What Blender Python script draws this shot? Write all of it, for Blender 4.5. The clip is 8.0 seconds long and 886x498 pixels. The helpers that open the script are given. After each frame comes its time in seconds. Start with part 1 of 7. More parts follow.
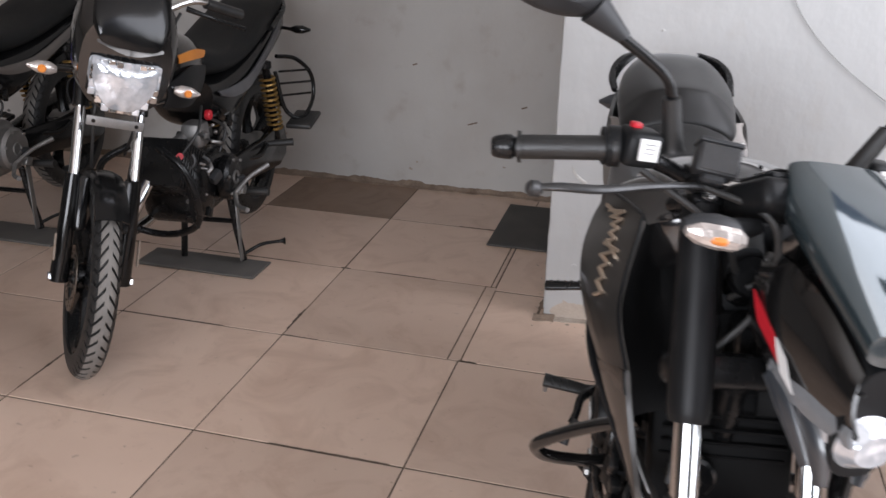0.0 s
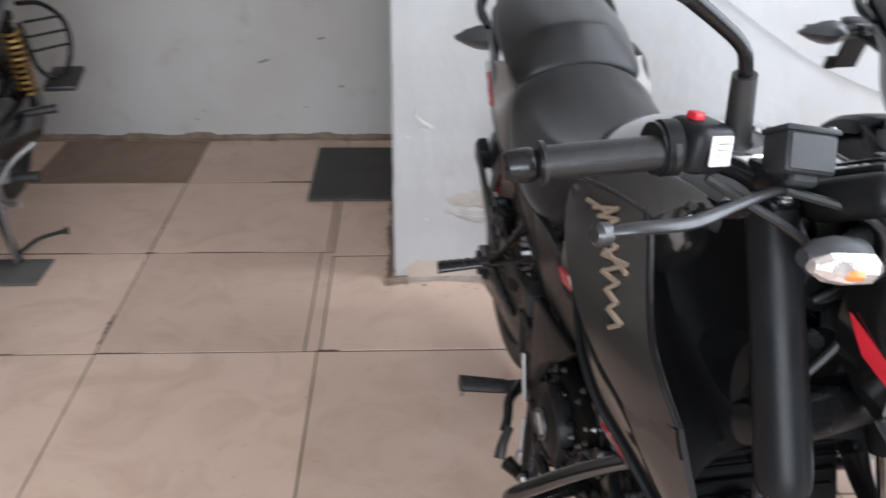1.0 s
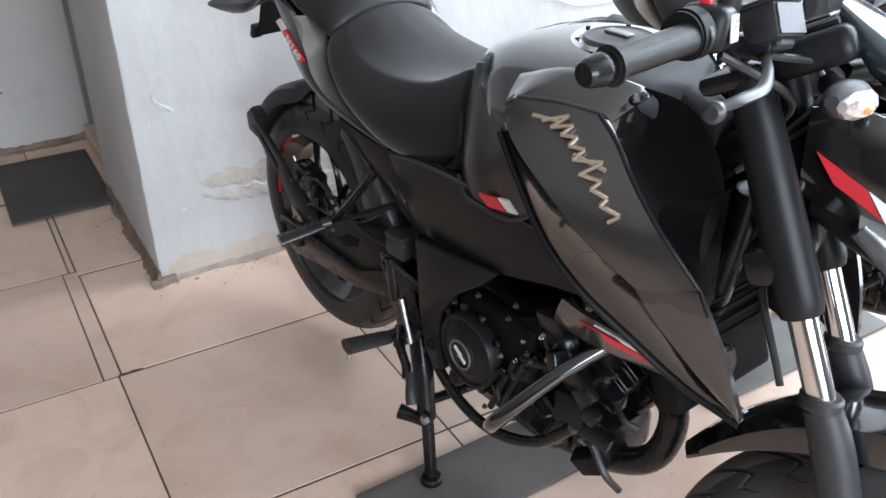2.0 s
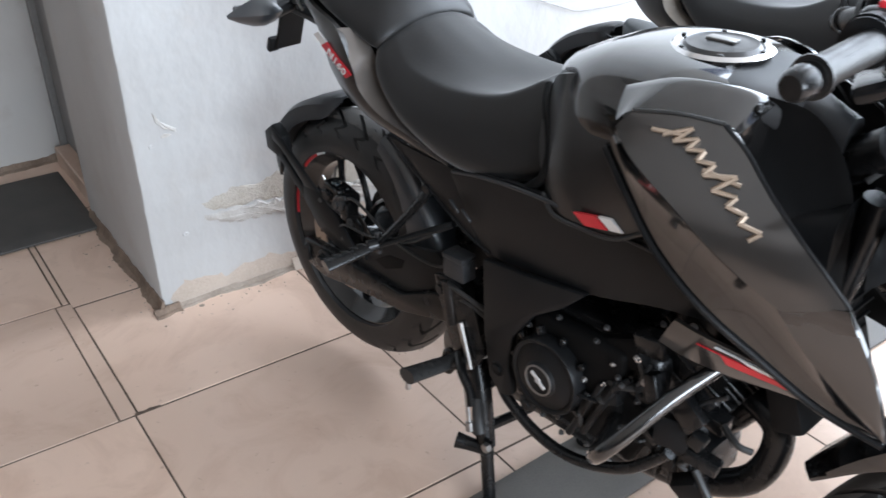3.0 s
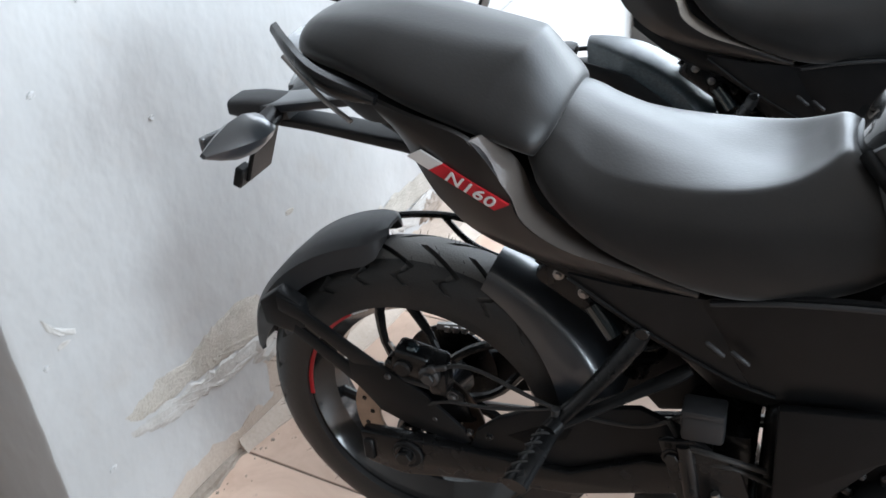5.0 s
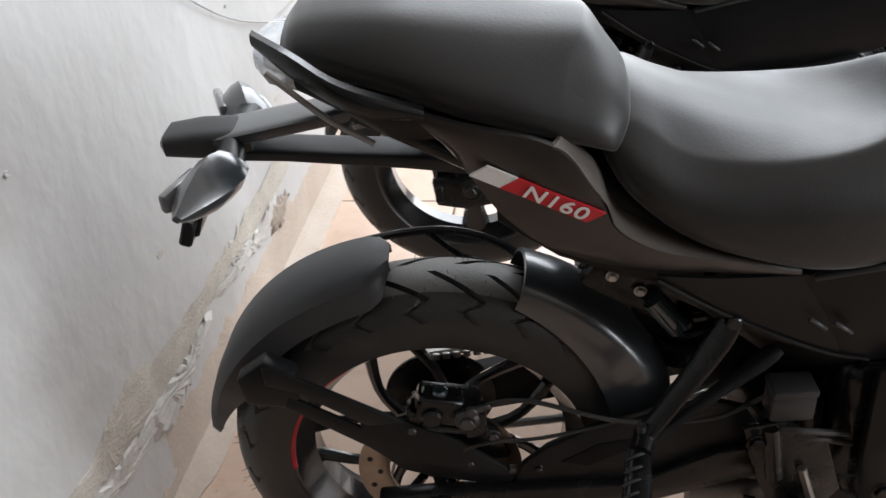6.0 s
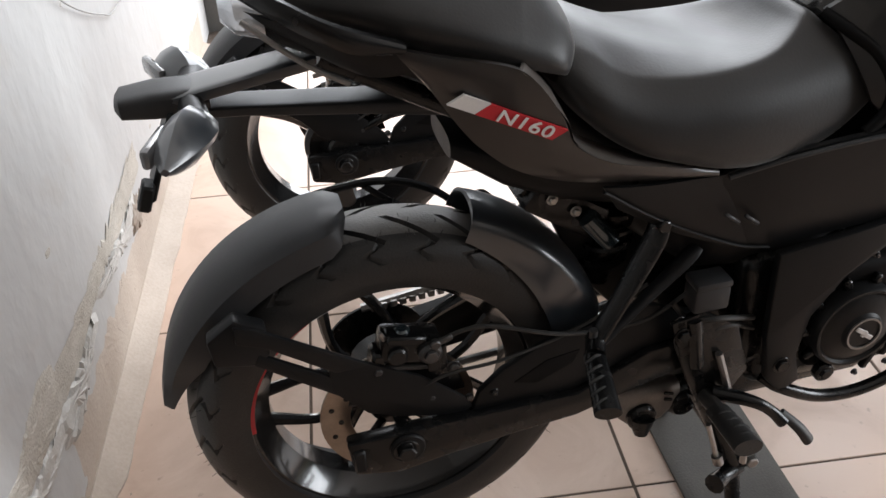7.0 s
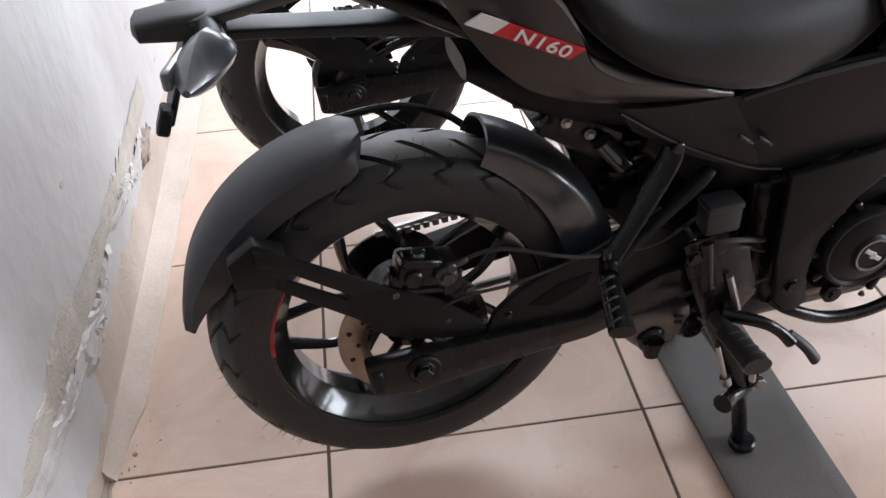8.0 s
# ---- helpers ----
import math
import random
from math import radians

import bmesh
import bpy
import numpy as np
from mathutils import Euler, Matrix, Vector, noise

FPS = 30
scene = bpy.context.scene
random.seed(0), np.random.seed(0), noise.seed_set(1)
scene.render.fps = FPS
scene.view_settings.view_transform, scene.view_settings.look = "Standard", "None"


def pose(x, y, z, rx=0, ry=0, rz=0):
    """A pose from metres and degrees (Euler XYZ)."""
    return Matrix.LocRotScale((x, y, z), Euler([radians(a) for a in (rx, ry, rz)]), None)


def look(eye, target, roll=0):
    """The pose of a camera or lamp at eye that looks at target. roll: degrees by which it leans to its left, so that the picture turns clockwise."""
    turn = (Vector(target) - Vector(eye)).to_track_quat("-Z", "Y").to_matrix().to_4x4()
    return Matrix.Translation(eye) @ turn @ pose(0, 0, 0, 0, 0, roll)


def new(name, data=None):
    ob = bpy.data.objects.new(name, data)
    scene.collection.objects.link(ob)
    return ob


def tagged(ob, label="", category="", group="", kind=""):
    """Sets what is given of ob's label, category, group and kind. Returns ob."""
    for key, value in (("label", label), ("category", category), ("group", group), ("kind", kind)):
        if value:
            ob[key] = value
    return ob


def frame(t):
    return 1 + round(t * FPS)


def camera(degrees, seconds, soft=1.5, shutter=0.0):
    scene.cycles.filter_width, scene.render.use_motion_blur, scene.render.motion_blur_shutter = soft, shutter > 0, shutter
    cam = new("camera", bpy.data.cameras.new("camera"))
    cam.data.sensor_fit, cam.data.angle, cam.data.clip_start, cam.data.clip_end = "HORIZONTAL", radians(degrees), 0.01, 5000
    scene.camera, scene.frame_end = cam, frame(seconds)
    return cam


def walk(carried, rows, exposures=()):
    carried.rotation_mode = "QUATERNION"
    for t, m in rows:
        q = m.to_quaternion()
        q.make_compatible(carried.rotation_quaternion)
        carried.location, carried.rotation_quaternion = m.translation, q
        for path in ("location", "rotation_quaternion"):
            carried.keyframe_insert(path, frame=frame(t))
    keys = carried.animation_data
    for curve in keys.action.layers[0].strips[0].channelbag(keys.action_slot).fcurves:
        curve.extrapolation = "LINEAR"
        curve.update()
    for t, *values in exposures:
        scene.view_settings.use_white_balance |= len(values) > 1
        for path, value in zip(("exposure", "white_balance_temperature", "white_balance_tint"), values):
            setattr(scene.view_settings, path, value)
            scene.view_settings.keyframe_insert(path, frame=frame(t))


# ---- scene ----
cam = camera(52.6, 8.0, shutter=0.3)
PATH = [
    (0, (0.364, -2.895, 1.438), (-0.093, -1.101, 0.68), 1.4),
    (0.2, (0.263, -2.828, 1.439), (-0.158, -1.037, 0.654), 1.4),
    (0.5, (0.163, -2.7, 1.427), (-0.091, -0.934, 0.523), 2.1),
    (0.7, (0.12, -2.585, 1.443), (-0.098, -0.819, 0.53), 0.1),
    (1, (0.048, -2.51, 1.427), (0.124, -0.741, 0.498), 0.7),
    (1.2, (-0.032, -2.488, 1.407), (0.3, -0.754, 0.467), 2.4),
    (1.5, (-0.225, -2.479, 1.387), (0.4, -0.833, 0.439), 1.9),
    (1.7, (-0.317, -2.451, 1.392), (0.426, -0.866, 0.425), 0.5),
    (2.8, (-0.475, -2.223, 1.376), (0.493, -0.781, 0.384), -1.1),
    (3, (-0.537, -2.191, 1.376), (0.442, -0.749, 0.393), -0.9),
    (3.5, (-0.638, -2.036, 1.37), (0.344, -0.592, 0.393), -1.7),
    (4, (-0.584, -1.761, 1.328), (0.491, -0.389, 0.348), -3.5),
    (4.5, (-0.55, -1.515, 1.33), (0.643, -0.244, 0.349), -3.7),
    (5, (-0.637, -1.229, 1.35), (0.832, -0.311, 0.35), -5.6),
    (5.2, (-0.642, -1.132, 1.355), (0.882, -0.318, 0.347), -6.4),
    (6.3, (-0.552, -0.658, 1.327), (1.094, -0.549, 0.197), -4.7),
    (6.5, (-0.612, -0.588, 1.311), (1.046, -0.622, 0.192), -4.2),
    (6.7, (-0.659, -0.544, 1.309), (0.99, -0.708, 0.19), -3.0),
    (7, (-0.672, -0.557, 1.319), (0.969, -0.723, 0.188), -2.8),
    (7.3, (-0.681, -0.536, 1.309), (0.935, -0.695, 0.143), -3.1),
    (7.5, (-0.699, -0.499, 1.3), (0.886, -0.692, 0.095), -3.2),
    (7.7, (-0.682, -0.503, 1.303), (0.876, -0.681, 0.062), -3.4),
    (8, (-0.693, -0.532, 1.309), (0.871, -0.684, 0.072), -3.4),
]
# the clip's own camera: seconds, stops, white balance
LIGHT = [(0.0, -0.24, 6980, 20), (0.5, 0.04, 6960, 20), (1.0, 0.15, 6630, 16), (1.5, 0.32, 6450, 13), (3.0, 0.5, 6370, 13), (3.5, 0.51, 6460, 14), (4.5, 0.37, 6300, 12), (5.0, 0.35, 6400, 11), (6.5, -0.05, 7200, 16), (7.0, 0.06, 7120, 16), (7.5, 0.12, 6950, 17), (8.0, 0.22, 6780, 18)]
walk(cam, [(t, look(eye, target, roll)) for t, eye, target, roll in PATH], LIGHT)

# ---- world and light ----
sky_world = bpy.data.worlds.new("sky")
scene.world = sky_world
sky_world.use_nodes = True
_n = sky_world.node_tree.nodes
_sky = _n.new("ShaderNodeTexSky")
_sky.sky_type, _sky.sun_disc = "NISHITA", False
_sky.sun_elevation, _sky.sun_rotation = radians(50), radians(100)
sky_world.node_tree.links.new(_sky.outputs[0], _n["Background"].inputs[0])
_n["Background"].inputs[1].default_value = 0.12


def opening_light(name, m, sx, sy, watts, colour):
    data = bpy.data.lights.new(name, "AREA")
    data.shape, data.size, data.size_y, data.energy, data.color = "RECTANGLE", sx, sy, watts, colour
    ob = new(name, data)
    ob.matrix_world = m
    return ob


# daylight through the open east side; a fill added unseen behind the camera
opening_light("daylight_east", look((3.12, -1.85, 2.15), (0.0, -1.6, 1.15)), 3.4, 4.0, 298, (0.80, 0.91, 1.0))
opening_light("front_fill", look((-0.1, -6.1, 1.75), (-0.1, 0.0, 0.6)), 3.0, 1.6, 255, (0.80, 0.91, 1.0))


# ---- materials ----
def mat(name, c1, c2=None, rough=0.5, metal=0.0, scale=12.0, fine=180.0, bump=0.0, coat=0.0, rvar=0.1, spec=0.5, rand=0.0):
    """Two colours mixed by a coarse and a fine noise, with varied roughness and a fine relief."""
    m = bpy.data.materials.new(name)
    m.use_nodes = True
    nt = m.node_tree
    n, l = nt.nodes, nt.links
    b = n["Principled BSDF"]
    c2 = c2 or tuple(0.75 * v for v in c1)
    tc = n.new("ShaderNodeTexCoord")
    no = n.new("ShaderNodeTexNoise")
    no.inputs["Scale"].default_value, no.inputs["Detail"].default_value = scale, 5
    nf = n.new("ShaderNodeTexNoise")
    nf.inputs["Scale"].default_value, nf.inputs["Detail"].default_value = fine, 3
    for q in (no, nf):
        l.new(tc.outputs["Object"], q.inputs["Vector"])
    mx = n.new("ShaderNodeMix")
    mx.data_type = "FLOAT"
    mx.inputs[0].default_value = 0.35
    l.new(no.outputs[0], mx.inputs[2])
    l.new(nf.outputs[0], mx.inputs[3])
    rp = n.new("ShaderNodeValToRGB")
    rp.color_ramp.elements[0].position, rp.color_ramp.elements[1].position = 0.35, 0.65
    rp.color_ramp.elements[0].color, rp.color_ramp.elements[1].color = (*c1, 1), (*c2, 1)
    l.new(mx.outputs[0], rp.inputs[0])
    out = rp.outputs[0]
    if rand:
        oi = n.new("ShaderNodeObjectInfo")
        hs = n.new("ShaderNodeHueSaturation")
        mr = n.new("ShaderNodeMapRange")
        mr.inputs[3].default_value, mr.inputs[4].default_value = 1 - rand, 1 + rand
        l.new(oi.outputs["Random"], mr.inputs[0])
        l.new(mr.outputs[0], hs.inputs["Value"])
        l.new(out, hs.inputs["Color"])
        out = hs.outputs[0]
    l.new(out, b.inputs["Base Color"])
    rr = n.new("ShaderNodeMapRange")
    rr.inputs[3].default_value, rr.inputs[4].default_value = max(0.03, rough - rvar), rough + rvar
    l.new(no.outputs[0], rr.inputs[0])
    l.new(rr.outputs[0], b.inputs["Roughness"])
    b.inputs["Metallic"].default_value = metal
    b.inputs["Coat Weight"].default_value = coat
    b.inputs["Coat Roughness"].default_value = 0.06
    b.inputs["Specular IOR Level"].default_value = spec
    if bump:
        bp = n.new("ShaderNodeBump")
        bp.inputs["Strength"].default_value, bp.inputs["Distance"].default_value = bump, 0.002
        l.new(nf.outputs[0], bp.inputs["Height"])
        l.new(bp.outputs[0], b.inputs["Normal"])
    return m


def plaster(name, base, stain, dirt):
    """Old whitewash on uneven plaster: broad stains, small pits and brushed relief."""
    m = bpy.data.materials.new(name)
    m.use_nodes = True
    n, l = m.node_tree.nodes, m.node_tree.links
    b = n["Principled BSDF"]
    tc = n.new("ShaderNodeTexCoord")

    def noise_at(s, d, rough=0.55):
        q = n.new("ShaderNodeTexNoise")
        q.inputs["Scale"].default_value, q.inputs["Detail"].default_value, q.inputs["Roughness"].default_value = s, d, rough
        l.new(tc.outputs["Object"], q.inputs["Vector"])
        return q.outputs[0]

    def ramp(src, a, c, e0, e1):
        r = n.new("ShaderNodeValToRGB")
        r.color_ramp.elements[0].position, r.color_ramp.elements[1].position = a, c
        r.color_ramp.elements[0].color, r.color_ramp.elements[1].color = e0, e1
        l.new(src, r.inputs[0])
        return r.outputs[0]
    tall = n.new("ShaderNodeMapping")
    tall.inputs["Scale"].default_value = (1.0, 1.0, 0.7)
    l.new(tc.outputs["Object"], tall.inputs["Vector"])
    big, mid, small = noise_at(1.6, 6), noise_at(7, 5, 0.55), noise_at(13, 3, 0.5)
    l.new(tall.outputs[0], small.node.inputs["Vector"])
    col = n.new("ShaderNodeMix")
    col.data_type = "RGBA"
    l.new(ramp(big, 0.45, 0.72, (0, 0, 0, 1), (0.8, 0.8, 0.8, 1)), col.inputs[0])
    col.inputs[6].default_value, col.inputs[7].default_value = (*base, 1), (*stain, 1)
    col2 = n.new("ShaderNodeMix")
    col2.data_type = "RGBA"
    l.new(ramp(mid, 0.58, 0.74, (0, 0, 0, 1), (0.5, 0.5, 0.5, 1)), col2.inputs[0])
    l.new(col.outputs[2], col2.inputs[6])
    col2.inputs[7].default_value = (*dirt, 1)
    l.new(col2.outputs[2], b.inputs["Base Color"])
    b.inputs["Roughness"].default_value = 0.75
    # trowel streaks: a fine noise drawn out along a slanting way
    slant = n.new("ShaderNodeMapping")
    slant.inputs["Rotation"].default_value = (0.0, 0.9, 0.0)
    slant.inputs["Scale"].default_value = (70.0, 40.0, 26.0)
    l.new(tc.outputs["Object"], slant.inputs["Vector"])
    streak = noise_at(1.0, 4, 0.6)
    l.new(slant.outputs[0], streak.node.inputs["Vector"])
    where = ramp(noise_at(3.2, 3), 0.46, 0.62, (0, 0, 0, 1), (1, 1, 1, 1))
    st = n.new("ShaderNodeMath")
    st.operation = "MULTIPLY"
    l.new(ramp(streak, 0.45, 0.62, (0, 0, 0, 1), (0.035, 0.035, 0.035, 1)), st.inputs[0])
    l.new(where, st.inputs[1])
    hm = n.new("ShaderNodeMath")
    hm.operation = "MULTIPLY_ADD"
    hm.inputs[1].default_value = 0.8
    l.new(mid, hm.inputs[0])
    l.new(ramp(small, 0.35, 0.7, (0, 0, 0, 1), (1, 1, 1, 1)), hm.inputs[2])
    ad = n.new("ShaderNodeMath")
    ad.operation = "ADD"
    l.new(hm.outputs[0], ad.inputs[0])
    l.new(st.outputs[0], ad.inputs[1])
    bp = n.new("ShaderNodeBump")
    bp.inputs["Strength"].default_value, bp.inputs["Distance"].default_value = 0.30, 0.005
    l.new(ad.outputs[0], bp.inputs["Height"])
    l.new(bp.outputs[0], b.inputs["Normal"])
    return m


def floor_tile(name, base, dark, stain, rough):
    """Glazed floor tile: each tile a little different, broad foot-worn smears and small spots that run on across the joints."""
    m = bpy.data.materials.new(name)
    m.use_nodes = True
    n, l = m.node_tree.nodes, m.node_tree.links
    b = n["Principled BSDF"]
    geo = n.new("ShaderNodeNewGeometry")

    def noise_at(s, d, dist=0.0, rough_n=0.55):
        q = n.new("ShaderNodeTexNoise")
        for key, value in (("Scale", s), ("Detail", d), ("Distortion", dist), ("Roughness", rough_n)):
            q.inputs[key].default_value = value
        l.new(geo.outputs["Position"], q.inputs["Vector"])
        return q.outputs[0]

    def ramp(src, a, c, top):
        r = n.new("ShaderNodeMapRange")
        for k, value in ((1, a), (2, c), (3, 0.0), (4, top)):
            r.inputs[k].default_value = value
        l.new(src, r.inputs[0])
        return r.outputs[0]

    def mix(fac, a, c):
        q = n.new("ShaderNodeMix")
        q.data_type = "RGBA"
        l.new(fac, q.inputs[0])
        if isinstance(a, tuple):
            q.inputs[6].default_value = (*a, 1)
        else:
            l.new(a, q.inputs[6])
        q.inputs[7].default_value = (*c, 1)
        return q.outputs[2]
    broad, smear, spots = noise_at(1.3, 4, 0.6), noise_at(4.5, 6, 1.2, 0.6), noise_at(38, 4, 0.3)
    col = mix(ramp(broad, 0.35, 0.68, 0.85), base, dark)
    col = mix(ramp(smear, 0.48, 0.70, 0.6), col, stain)
    col = mix(ramp(spots, 0.66, 0.76, 0.5), col, tuple(0.55 * v for v in stain))
    oi, hs = n.new("ShaderNodeObjectInfo"), n.new("ShaderNodeHueSaturation")
    mr = n.new("ShaderNodeMapRange")
    mr.inputs[3].default_value, mr.inputs[4].default_value = 0.89, 1.07
    l.new(oi.outputs["Random"], mr.inputs[0])
    l.new(mr.outputs[0], hs.inputs["Value"])
    l.new(col, hs.inputs["Color"])
    l.new(hs.outputs[0], b.inputs["Base Color"])
    rr = n.new("ShaderNodeMapRange")
    rr.inputs[3].default_value, rr.inputs[4].default_value = rough - 0.08, rough + 0.22
    l.new(smear, rr.inputs[0])
    l.new(rr.outputs[0], b.inputs["Roughness"])
    bp = n.new("ShaderNodeBump")
    bp.inputs["Strength"].default_value, bp.inputs["Distance"].default_value = 0.06, 0.002
    l.new(smear, bp.inputs["Height"])
    l.new(bp.outputs[0], b.inputs["Normal"])
    return m


